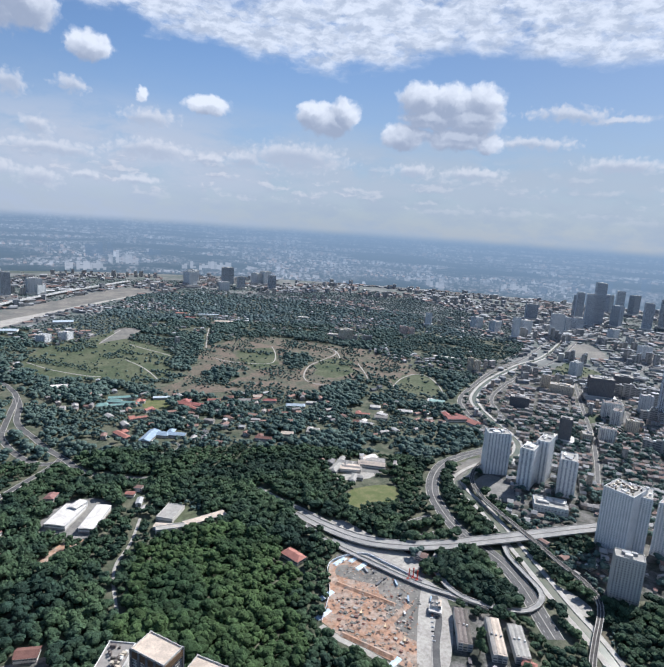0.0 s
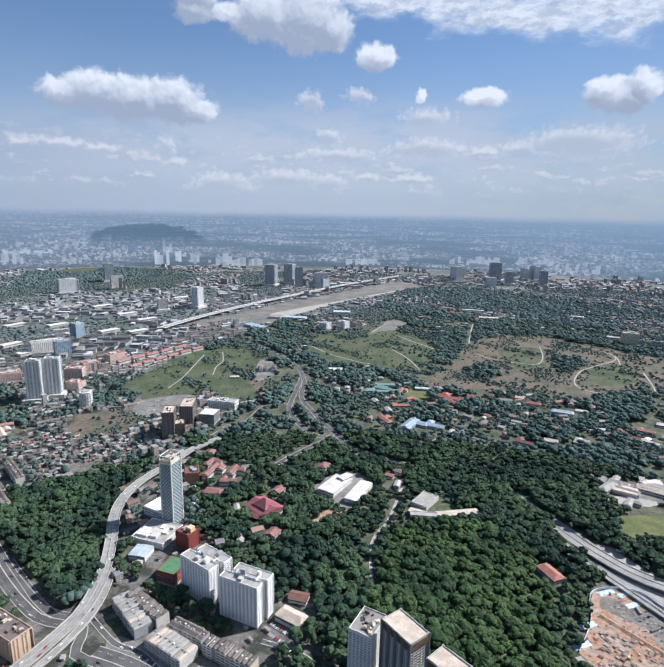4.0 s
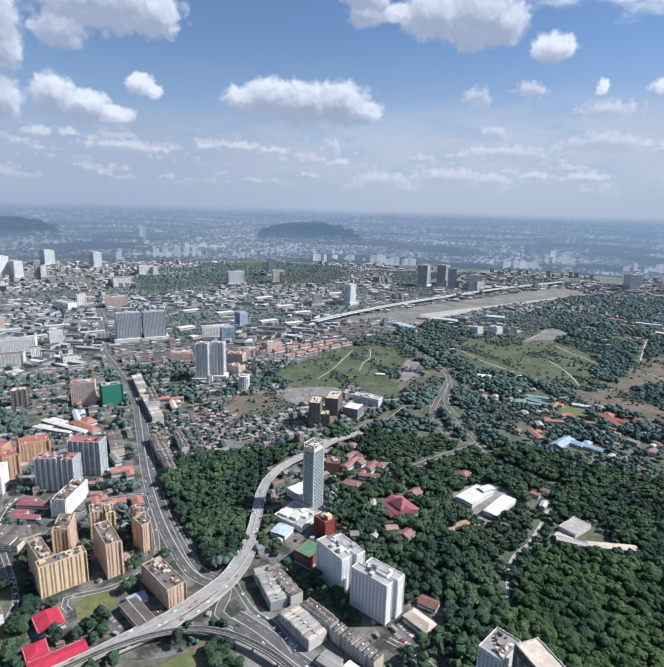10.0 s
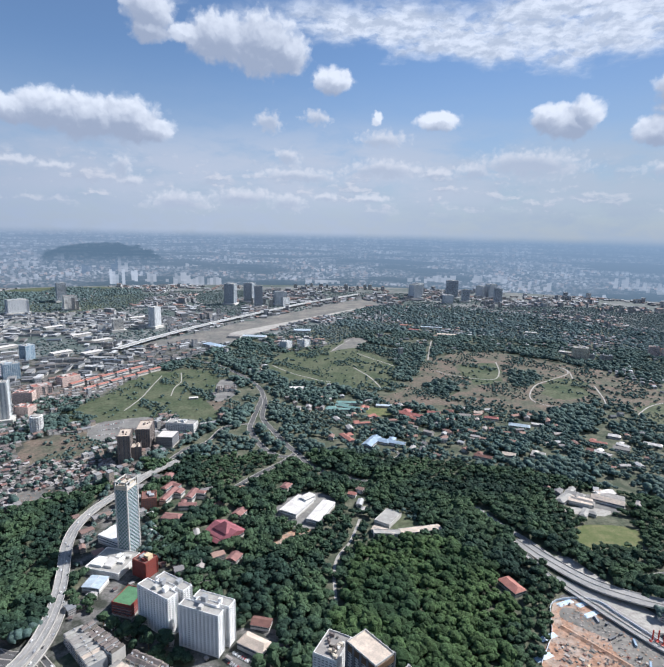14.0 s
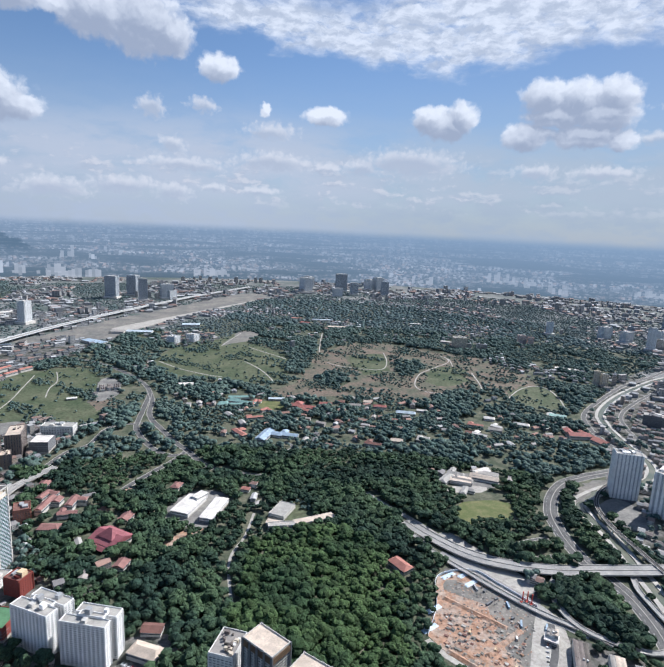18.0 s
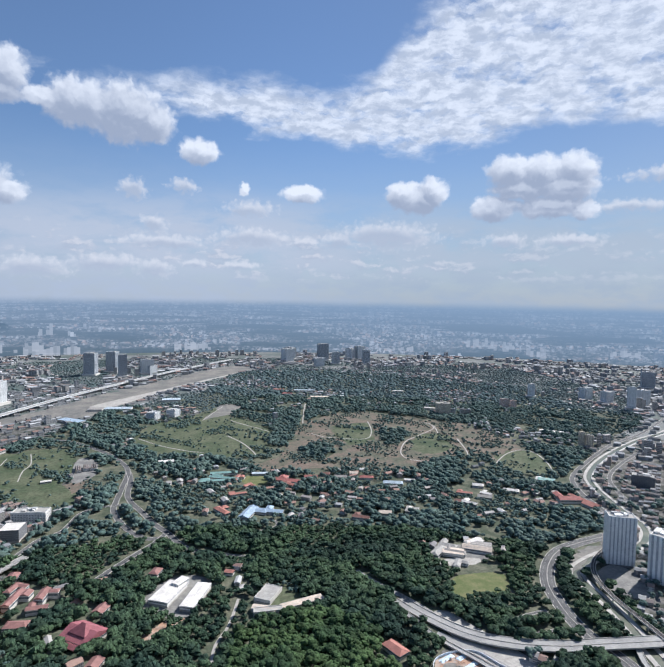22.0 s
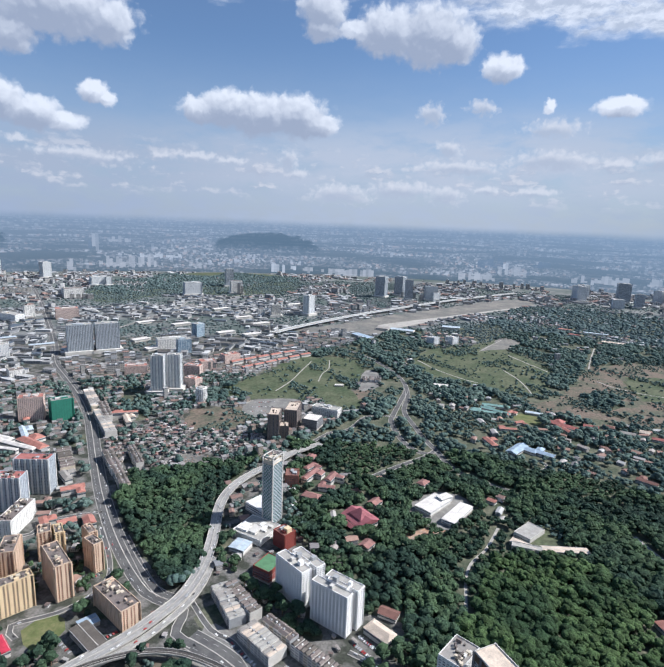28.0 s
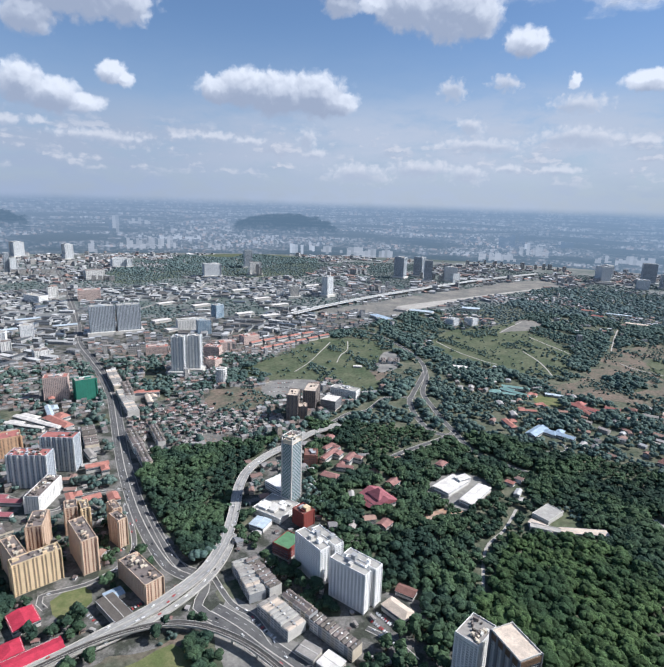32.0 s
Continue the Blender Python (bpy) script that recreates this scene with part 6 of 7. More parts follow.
tower('high_rise', -201, 3484, 46.8, 28.1, 138.0, 15.3, FARDARK)
tower('high_rise', -2649, 2697, 30.5, 18.3, 127.6, 56.5, FARDARK)
tower('high_rise', -3308, 2847, 68.5, 41.1, 72.8, 61.3, PINK)
tower('high_rise', -2269, 3256, 103.5, 62.1, 62.4, 46.9, FAR)
tower('high_rise', -2202, 3268, 33.9, 20.3, 62.6, 46.0, FAR)
tower('white_tower', -758, 1335, 32.2, 25.8, 110.8, 15.6, WHITETALL)
tower('white_tower', -729, 1374, 35.1, 28.0, 107.3, 14.0, WHITETALL)
tower('old_office', 722, 404, 37.5, 22.2, 68.8, -50.8, OFFICE)
hip_house('estate_hall', 404, 1415, 37.1, 18.0, 8, -15.9, 'redtop')
hip_house('estate_hall', 449, 1428, 29.8, 20.0, 8, -17.5, 'rust')
hip_house('estate_hall', 484, 1391, 35.5, 18.0, 9, -19.2, 'grey_roof')
hip_house('estate_hall', 527, 1405, 24.3, 20.0, 12, -20.6, 'beige_roof')
hip_house('estate_hall', 552, 1370, 38.5, 18.0, 8, -21.9, 'redtop')
hip_house('estate_hall', 177, 1509, 76.3, 16.0, 8, -6.7, 'teal_roof')
hip_house('estate_hall', 142, 1457, 77.8, 30.0, 8, -5.6, 'teal_roof')
hip_house('estate_hall', 340, 1408, 69.5, 45.0, 10, -33.6, 'redtop')
hip_house('estate_hall', 190, 1343, 44.9, 25.0, 8, 6.9, 'tile')
hip_house('estate_hall', 212, 1454, 23.7, 45.0, 9, -23.3, 'tile')
plain_block('estate_hall', 274, 1480, 45.1, 14.0, 6, -10.5, 'offwhite', 'pale_metal')
plain_block('estate_hall', 24, 1657, 43.3, 22.0, 7, -0.8, 'offwhite', 'white_roof')
hip_house('estate_hall', 605, 1309, 54.5, 22.0, 8, -24.8, 'pale_metal')
hip_house('estate_hall', 503, 1127, 30.7, 20.0, 8, -24.1, 'beige_roof')
hip_house('estate_hall', 659, 1319, 30.3, 14.0, 7, -26.5, 'white_roof')
hip_house('estate_hall', 756, 1196, 40.8, 25.0, 8, -32.3, 'tile')
hip_house('estate_hall', 819, 1231, 30.2, 20.0, 8, -33.6, 'white_roof')
hip_house('estate_hall', 709, 1144, 22.2, 18.0, 8, -31.8, 'rust')
hip_house('estate_hall', 788, 1152, 36.6, 20.0, 8, -34.4, 'grey_roof')
hip_house('estate_hall', 883, 1175, 41.6, 18.0, 7, -36.9, 'white_roof')
hip_house('estate_hall', 985, 1089, 55.2, 55.0, 12, -17.1, 'redtop')
plain_block('market_hall', 1023, 1209, 43.7, 25.0, 10, -40.2, 'offwhite', 'teal_roof')
hip_house('estate_hall', 623, 2836, 60.2, 30.0, 8, -12.4, 'tile')
plain_block('estate_hall', 750, 2770, 108.9, 22.0, 8, -15.2, 'offwhite', 'pale_metal')
plain_block('estate_hall', 774, 2572, 88.9, 30.0, 7, -16.7, 'offwhite', 'beige_roof')
plain_block('estate_hall', 1241, 2649, 58.2, 20.0, 6, -25.1, 'offwhite', 'white_roof')
plain_block('estate_hall', 1438, 1684, 85.5, 22.0, 6, -40.5, 'offwhite', 'white_roof')
hip_house('estate_hall', 1181, 2172, 59.6, 24.0, 14, -28.5, 'white_roof')
hip_house('estate_hall', 641, 2708, 52.0, 26.0, 8, -13.3, 'redtop')
plain_block('school_wing', 553, 908, 40.3, 26.0, 8, -31.3, 'offwhite', 'beige_roof')
plain_block('school_hall', 615, 915, 50.6, 30.0, 9, -33.9, 'offwhite', 'grey_roof')
hip_house('estate_hall', 122, 952, 17.0, 12.0, 8, -28.0, 'tile')
hip_house('estate_hall', 492, 366, 18.0, 12.0, 8, -52.4, 'tile')
plain_block('workshop', 449, 489, 16.0, 14.0, 6, -42.5, 'offwhite', 'white_roof')
shop_row('walkup_row', -215, 1647, 15.9, 44.0, 8, 7.4, roof='dark_roof')
shop_row('walkup_row', -195, 1655, 15.8, 44.0, 8, 6.7, roof='brown_roof')
shop_row('walkup_row', -175, 1654, 15.7, 40.0, 8, 6.0, roof='dark_roof')
plain_block('workshop', 21, 1650, 36.8, 18.0, 6, -0.7, 'offwhite', 'white_roof')
plain_block('workshop', -282, 1563, 25.7, 12.0, 5, 10.2, 'offwhite', 'white_roof')
hip_house('orange_terrace', -613, 1651, 41.7, 16.0, 13, 58.4, 'tile')
hip_house('orange_terrace', -586, 1694, 42.4, 16.0, 13, 57.1, 'tile')
hip_house('orange_terrace', -559, 1738, 43.2, 16.0, 13, 55.8, 'tile')
hip_house('orange_terrace', -531, 1784, 43.9, 16.0, 13, 54.6, 'tile')
hip_house('orange_terrace', -502, 1832, 44.7, 16.0, 13, 53.3, 'tile')
hip_house('orange_terrace', -472, 1881, 45.5, 16.0, 13, 52.1, 'tile')
hip_house('orange_terrace', -668, 1699, 47.5, 18.0, 16, 59.5, 'tile')
hip_house('orange_terrace', -637, 1743, 48.3, 18.0, 16, 58.1, 'tile')
hip_house('orange_terrace', -604, 1789, 49.2, 18.0, 16, 56.7, 'tile')
hip_house('orange_terrace', -571, 1836, 50.0, 18.0, 16, 55.3, 'tile')
hip_house('orange_terrace', -536, 1885, 50.9, 18.0, 16, 53.9, 'tile')
plain_block('factory_shed', -1568, 1556, 78.5, 26.0, 9, 53.2, 'offwhite', 'pale_metal')
plain_block('factory_shed', -1734, 1599, 80.4, 26.0, 9, 55.3, 'offwhite', 'pale_metal')
plain_block('factory_shed', -1627, 1730, 86.7, 26.0, 9, 51.2, 'offwhite', 'pale_metal')
plain_block('factory_shed', -1429, 1692, 84.9, 26.0, 9, 48.2, 'offwhite', 'pale_metal')
plain_block('factory_shed', -1272, 1801, 89.7, 26.0, 9, 43.2, 'offwhite', 'pale_metal')
plain_block('factory_shed', -1149, 1897, 71.4, 34.0, 9, 61.2, 'offwhite', 'white_roof')
plain_block('factory_shed', -1029, 1789, 67.4, 34.0, 9, 59.9, 'offwhite', 'white_roof')
plain_block('factory_shed', -1151, 2700, 97.5, 34.0, 9, 53.1, 'offwhite', 'white_roof')
plain_block('factory_shed', -955, 2511, 90.0, 34.0, 9, 50.8, 'offwhite', 'white_roof')
plain_block('factory_shed', -822, 2391, 85.1, 34.0, 9, 49.0, 'offwhite', 'white_roof')
plain_block('factory_shed', -829, 3017, 104.2, 34.0, 9, 45.4, 'offwhite', 'white_roof')
plain_block('factory_shed', -1150, 2241, 82.8, 34.0, 9, 57.2, 'offwhite', 'white_roof')
plain_block('factory_shed', -895, 2147, 78.1, 34.0, 9, 52.6, 'offwhite', 'white_roof')
plain_block('factory_shed', -778, 2151, 77.3, 34.0, 9, 49.9, 'offwhite', 'white_roof')
plain_block('factory_shed', -1319, 2221, 82.9, 34.0, 9, 60.7, 'offwhite', 'white_roof')
shop_row('shop_row', -883, 1214, 156.3, 26.0, 14, -46.8, roof='white_roof')
shop_row('shop_row', -758, 1082, 162.7, 26.0, 14, -46.0, roof='flat_roof')
hip_house('low_block', -743, 1145, 62.0, 24.0, 20, 28.0, 'tile')
# clusters of flats in the distance
flats_cluster(-2517, 2744, 10, 110, 30, 43)
flats_cluster(-2442, 2228, 9, 116, 20, 48)
flats_cluster(-1937, 2185, 7, 91, 22, 42)
flats_cluster(-1995, 2712, 5, 58, 24, 36)
flats_cluster(-1753, 2274, 4, 34, 26, 38)
flats_cluster(-1562, 3248, 4, 62, 22, 26)
flats_cluster(-1277, 3286, 2, 22, 60, 21)
flats_cluster(193, 4677, 7, 164, 38, -2)
flats_cluster(-70, 3635, 3, 40, 45, 1)
flats_cluster(-1039, 1957, 4, 43, 24, 28)
flats_cluster(-759, 2271, 3, 34, 28, 18)
flats_cluster(-996, 1490, 4, 28, 22, 34)
flats_cluster(-1516, 1447, 5, 65, 22, 46)
flats_cluster(-727, 1604, 3, 19, 28, 24)
flats_cluster(2635, 3064, 8, 142, 40, -40)
flats_cluster(2190, 1965, 4, 57, 55, -47)
flats_cluster(2246, 3453, 6, 144, 32, -32)
flats_cluster(2311, 1834, 5, 57, 50, -50)
flats_cluster(2487, 1649, 6, 93, 36, -55)
flats_cluster(1264, 2055, 3, 34, 24, -31)
flats_cluster(1463, 1512, 3, 29, 28, -43)
flats_cluster(2301, 1396, 5, 63, 38, -58)
flats_cluster(1580, 1244, 4, 39, 30, -51)
flats_cluster(1747, 1068, 5, 48, 34, -57)
flats_cluster(1577, 889, 5, 35, 30, -59)
flats_cluster(1901, 2372, 3, 47, 30, -38)
flats_cluster(1421, 3587, 5, 105, 34, -21)
flats_cluster(1622, 1106, 5, 46, 30, -55)
flats_cluster(1600, 1381, 3, 30, 30, -48)
flats_cluster(1987, 1476, 4, 48, 40, -52)
flats_cluster(1340, 731, 4, 30, 30, -60)
flats_cluster(-126, 3600, 5, 126, 40, 2)
flats_cluster(589, 4562, 6, 154, 40, -7)
flats_cluster(1724, 3366, 6, 177, 22, -27)

# ---- glowing backdrop wall: hazy far land painted on, leaned to cast no shadow ----


def backdrop():
    ob = tagged(new("backdrop"), "hazy blue distance of a wide city plain", "backdrop", kind="structure")
    for mid in range(-176, 184, 16):
        s = Shape()
        edge = [radians(mid - 8 + k) for k in range(17)]
        a = s.ring([(RIM * math.sin(q), RIM * math.cos(q), 0) for q in edge])
        b = s.ring([(RIM * LEAN * math.sin(q), RIM * LEAN * math.cos(q), EYE - (EYE - WALL_TOP) * LEAN) for q in edge])
        s.f += [(a[k], b[k], b[k + 1], a[k + 1]) for k in range(16)]
        m = bpy.data.materials.new("far_haze")
        m.use_nodes = True
        t = m.node_tree
        t.nodes.clear()
        sp = t.nodes.new("ShaderNodeSeparateXYZ")
        t.links.new(t.nodes.new("ShaderNodeNewGeometry").outputs["Position"], sp.inputs[0])
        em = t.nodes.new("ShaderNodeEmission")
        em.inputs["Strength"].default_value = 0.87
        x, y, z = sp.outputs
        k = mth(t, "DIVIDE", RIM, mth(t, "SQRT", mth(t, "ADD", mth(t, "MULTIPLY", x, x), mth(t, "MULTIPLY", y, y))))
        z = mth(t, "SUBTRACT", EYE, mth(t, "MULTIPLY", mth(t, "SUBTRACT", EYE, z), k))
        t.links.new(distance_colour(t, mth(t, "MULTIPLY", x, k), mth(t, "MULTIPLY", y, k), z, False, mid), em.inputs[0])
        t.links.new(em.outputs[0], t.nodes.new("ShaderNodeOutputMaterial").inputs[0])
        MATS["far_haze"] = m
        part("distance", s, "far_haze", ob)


backdrop()

# ---- trees and roofs that fill the land-use map ----
RND = np.random.RandomState(3)


def scatter(codes, spacing, rmin, rmax, keep=1.0, clump=0.0, big=False, flip=False):
    """Jittered points on the cells of those codes, between two distances from the foot of the deck."""
    nx, ny = int(NX * CELL / spacing), int(NY * CELL / spacing)
    px, py = np.meshgrid(np.arange(nx), np.arange(ny))
    px = X0 + spacing * (px.ravel() + RND.uniform(0.05, 0.95, nx * ny))
    py = Y0 + spacing * (py.ravel() + RND.uniform(0.05, 0.95, nx * ny))
    r = np.hypot(px, py)
    ang = np.degrees(np.arctan2(px, py))
    ok = (r > rmin) & (r < rmax) & (ang > -62) & (ang < 72) & (RND.rand(nx * ny) < keep)
    px, py = px[ok], py[ok]
    if clump:
        f = np.sin(px / 37 + 2 * np.sin(py / 61)) + np.sin(py / 43 + 2 * np.sin(px / 53)) + 0.8 * np.sin((px + py) / 19)
        if big:
            f = np.sin(px / 190 + 2 * np.sin(py / 260)) + np.sin(py / 170 + 2 * np.sin(px / 230)) + 0.8 * np.sin((px + py) / 90)
        ok = (f + RND.uniform(-0.7, 0.7, len(px)) > clump) != flip
        px, py = px[ok], py[ok]
    i, j = np.clip(((px - X0) / CELL).astype(int), 0, NX - 1), np.clip(((py - Y0) / CELL).astype(int), 0, NY - 1)
    hit = np.isin(USE[j, i], [CODES[c] for c in codes])
    return px[hit], py[hit]


def ico(sub):
    bm = bmesh.new()
    bmesh.ops.create_icosphere(bm, subdivisions=sub, radius=1)
    v = np.array([q.co[:] for q in bm.verts])
    f = np.array([[q.index for q in p.verts] for p in bm.faces])
    bm.free()
    return v, f


def joined(name, v, f, mat, label, category, smooth=False):
    me = bpy.data.meshes.new(name)
    nv, nf, k = len(v), len(f), f.shape[1]
    me.vertices.add(nv), me.loops.add(nf * k), me.polygons.add(nf)
    me.vertices.foreach_set("co", v.astype(np.float32).ravel())
    me.loops.foreach_set("vertex_index", f.astype(np.int32).ravel())
    me.polygons.foreach_set("loop_start", np.arange(0, nf * k, k, dtype=np.int32))
    if smooth:
        me.polygons.foreach_set("use_smooth", np.ones(nf, bool))
    else:
        me.polygons.foreach_set("use_smooth", np.zeros(nf, bool))
    me.update(calc_edges=True)
    me.materials.append(MATS[mat])
    return tagged(new(name, me), label, category, kind="stuff")


def canopy(name, px, py, size, lumps, sub, mat, label, height=1.0, smooth=True, rough=0.22, flat=1.0):
    """Crowns of several uneven lumps each."""
    v0, f0 = ico(sub)
    keep = (v0[f0].mean(1)[:, 2] > -0.45)
    f0 = f0[keep]
    n = len(px)
    rad = size * RND.uniform(0.65, 1.3, n) * (1 + 0.28 * np.sin(px / 71) * np.sin(py / 83 + 1))
    top = rad * RND.uniform(1.1, 1.9, n) * height
    vs, fs = [], []
    for k in range(lumps):
        a = RND.uniform(0, math.tau, n)
        off = rad * (0.0 if k == 0 else 1.0) * RND.uniform(0.35, 0.75, n)
        rr = rad * (0.72 if k == 0 else 1.0) * (RND.uniform(0.75, 1.0, n) if k == 0 else RND.uniform(0.34, 0.6, n))
        z = top - rr * 0.6 - (0 if k == 0 else 1) * RND.uniform(0.0, 0.45, n) * rad
        ctr = np.stack([px + off * np.cos(a), py + off * np.sin(a), z], 1)
        q = v0[None] * (1 + RND.uniform(-rough, rough, (n, len(v0), 1))) * rr[:, None, None]
        q[:, :, 2] *= RND.uniform(0.65, 0.95, (n, 1)) * flat
        base = (np.arange(n) * len(v0))[:, None, None] + k * n * len(v0)
        vs.append((q + ctr[:, None]).reshape(-1, 3))
        fs.append((f0[None] + base).reshape(-1, 3))
    joined(name, np.concatenate(vs), np.concatenate(fs), mat, label, "trees", smooth)


def clear_round(px, py, reach):
    """Keeps trees off the houses that stand there."""
    for x, y in zip(px, py):
        k = window((x, x), (y, y), reach)
        USE[k][np.hypot(GX[k] - x, GY[k] - y) < reach] = 20


wx, wy = scatter(["trees"], 25.0, 1750, 4200, 0.62, 1.05, True)
wx2, wy2 = scatter(["trees"], 60.0, 1500, 4600, 0.16)
wx, wy = np.concatenate([wx, wx2]), np.concatenate([wy, wy2])
clear_round(wx, wy, 13.0)
px, py = scatter(["trees"], 10.5, 0, 700)
canopy("near_forest", px, py, 7.6, 9, 2, "leaf_near", "dense dark green tropical forest canopy", 1.0, False, 0.15)
px, py = scatter(["trees"], 10.5, 700, 1150)
canopy("forest", px, py, 7.6, 11, 1, "leaf_near", "dense dark green tropical forest canopy", 1.0, False, 0.3)
px, py = scatter(["grove"], 10.5, 0, 1400)
canopy("hill_grove", px, py, 8.0, 10, 2, "leaf_bright", "bright green wood on a low hill", 1.05, False, 0.15)
# far crowns flattened so fewer shaded sides show, as through haze
px, py = scatter(["trees"], 13.5, 1150, 2700, 0.94, -1.0)
canopy("woodland", px, py, 9.8, 5, 1, "leaf_mid_hazed", "dark green woodland between houses", 0.75, flat=0.85)
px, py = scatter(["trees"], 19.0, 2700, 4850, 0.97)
canopy("distant_woods", px, py, 14.5, 2, 1, "leaf_woods_hazed", "distant woods tinted blue-green for haze", 0.45, flat=0.7)


hx, hy = scatter(["houses"], 26.0, 0, 2600, 0.30)
ex, ey = scatter(["estate"], 26.0, 0, 4850, 0.45, 1.0, True)
clear_round(hx, hy, 10.0)
clear_round(ex, ey, 13.0)
px, py = scatter(["houses"], 10.5, 0, 1150, 0.95, -0.75)
canopy("garden_woods", px, py, 7.6, 9, 1, "leaf_near", "dark green garden trees round red roofs", 1.0, False, 0.28)
px, py = scatter(["houses"], 10.5, 1150, 2400, 0.95, -0.75)
px2, py2 = scatter(["village"], 16.0, 0, 2400, 0.35)
px3, py3 = scatter(["town"], 14.0, 0, 1700, 0.55)
px4, py4 = scatter(["yard"], 11.0, 780, 1700, 0.7, -0.2)
px3, py3 = np.concatenate([px3, px4]), np.concatenate([py3, py4])
canopy("garden_trees", np.concatenate([px, px2, px3]), np.concatenate([py, py2, py3]), 7.8, 5, 1, "leaf_mid_hazed", "garden and street trees among roofs")
px, py = scatter(["dry"], 11.0, 0, 3600, 0.72, -0.05)
px5, py5 = scatter(["lawn"], 10.0, 0, 3600, 0.75, 1.0)
px, py = np.concatenate([px, px5]), np.concatenate([py, py5])
px2, py2 = scatter(["dry", "lawn"], 15.0, 0, 3600, 0.10)
px, py = np.concatenate([px, px2]), np.concatenate([py, py2])
canopy("scrub", px, py, 5.4, 3, 1, "leaf_mid_hazed", "scattered bushes on open grass", 0.7)
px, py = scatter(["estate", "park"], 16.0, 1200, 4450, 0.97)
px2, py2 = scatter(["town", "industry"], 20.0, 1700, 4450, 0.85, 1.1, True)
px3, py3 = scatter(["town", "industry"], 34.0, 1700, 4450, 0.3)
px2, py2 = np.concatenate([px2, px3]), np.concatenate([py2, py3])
# flattest crowns: their dark sides are shaped away in place of haze
canopy("distant_street_trees", np.concatenate([px, px2]), np.concatenate([py, py2]), 11.0, 2, 1, "leaf_far_hazed", "distant street trees among buildings", 0.34, flat=0.5)


def roofscape(name, px, py, wlo, whi, dlo, dhi, hlo, hhi, roof_mat, label, pitch=0.18, turn=0.0, jitter=10.0, tall=0.0, wall_mat="town_walls", grid=False):
    """Many small buildings: walls in one mesh, roofs in another under it."""
    n = len(px)
    w, d, h = RND.uniform(wlo, whi, n), RND.uniform(dlo, dhi, n), RND.uniform(hlo, hhi, n)
    if tall:
        h = np.where(RND.rand(n) < tall, h * RND.uniform(2.0, 4.0, n), h)
    yaw = np.full(n, radians(turn)) if grid else np.radians(turn + 38 * np.sin(px / 260.0) * np.cos(py / 310.0) + RND.uniform(-jitter, jitter, n) + 90 * (RND.rand(n) < 0.4))
    c, s = np.cos(yaw), np.sin(yaw)

    def at(ux, uy, z):
        return np.stack([px + c * ux - s * uy, py + s * ux + c * uy, z], 1)

    o = np.zeros(n)
    v = np.stack([at(-w / 2, -d / 2, o), at(w / 2, -d / 2, o), at(w / 2, d / 2, o), at(-w / 2, d / 2, o), at(-w / 2, -d / 2, h), at(w / 2, -d / 2, h), at(w / 2, d / 2, h), at(-w / 2, d / 2, h)], 1)
    f = np.array([(0, 1, 5, 4), (1, 2, 6, 5), (2, 3, 7, 6), (3, 0, 4, 7)])
    walls = joined(name, v.reshape(-1, 3), (f[None] + 8 * np.arange(n)[:, None, None]).reshape(-1, 4), wall_mat, label, "buildings")
    e = 0.6
    hr = h + np.where(h > 14, 0.02, pitch) * d
    v = np.stack([at(-w / 2 - e, -d / 2 - e, h), at(w / 2 + e, -d / 2 - e, h), at(w / 2 + e, d / 2 + e, h), at(-w / 2 - e, d / 2 + e, h), at(-w / 2 - e, o, hr), at(w / 2 + e, o, hr)], 1)
    f = np.array([(0, 1, 5, 4), (2, 3, 4, 5), (1, 2, 5, 5), (3, 0, 4, 4)])
    tri = np.array([(0, 1, 5), (0, 5, 4), (2, 3, 4), (2, 4, 5), (1, 2, 5), (3, 0, 4)])
    roofs = joined("roofs", v.reshape(-1, 3), (tri[None] + 6 * np.arange(n)[:, None, None]).reshape(-1, 3), roof_mat, "", "")
    del roofs["kind"]
    roofs["kind"] = "stuff"
    roofs.parent = walls


roofscape("houses_in_woods", wx, wy, 9, 22, 9, 15, 4, 9, "hazed_roofs", "pale houses and low flats among far woods", tall=0.05, wall_mat="hazed_walls")

px, py = scatter(["yard"], 22.0, 700, 1500, 0.13)
roofscape("low_houses", px, py, 8, 20, 8, 14, 4, 8, "house_roofs", "small low houses with mixed roofs")

px, py = scatter(["yard"], 13.0, 450, 1500, 0.22)
roofscape("sheds_and_awnings", px, py, 3, 9, 2.5, 6, 2.4, 4.0, "shack_roofs", "small sheds, awnings and lean-to roofs", 0.15, 20, 30)

px, py = scatter(["site"], 4.5, 0, 760, 0.42)
px2, py2 = scatter(["soil"], 4.5, 400, 1100, 0.6)
px, py = np.concatenate([px, px2]), np.concatenate([py, py2])
roofscape("building_materials", px, py, 0.4, 2.2, 0.3, 1.1, 0.3, 1.3, "clutter", "stacked timber, steel and rubble on bare earth", 0.02, 25, 20, wall_mat="clutter")


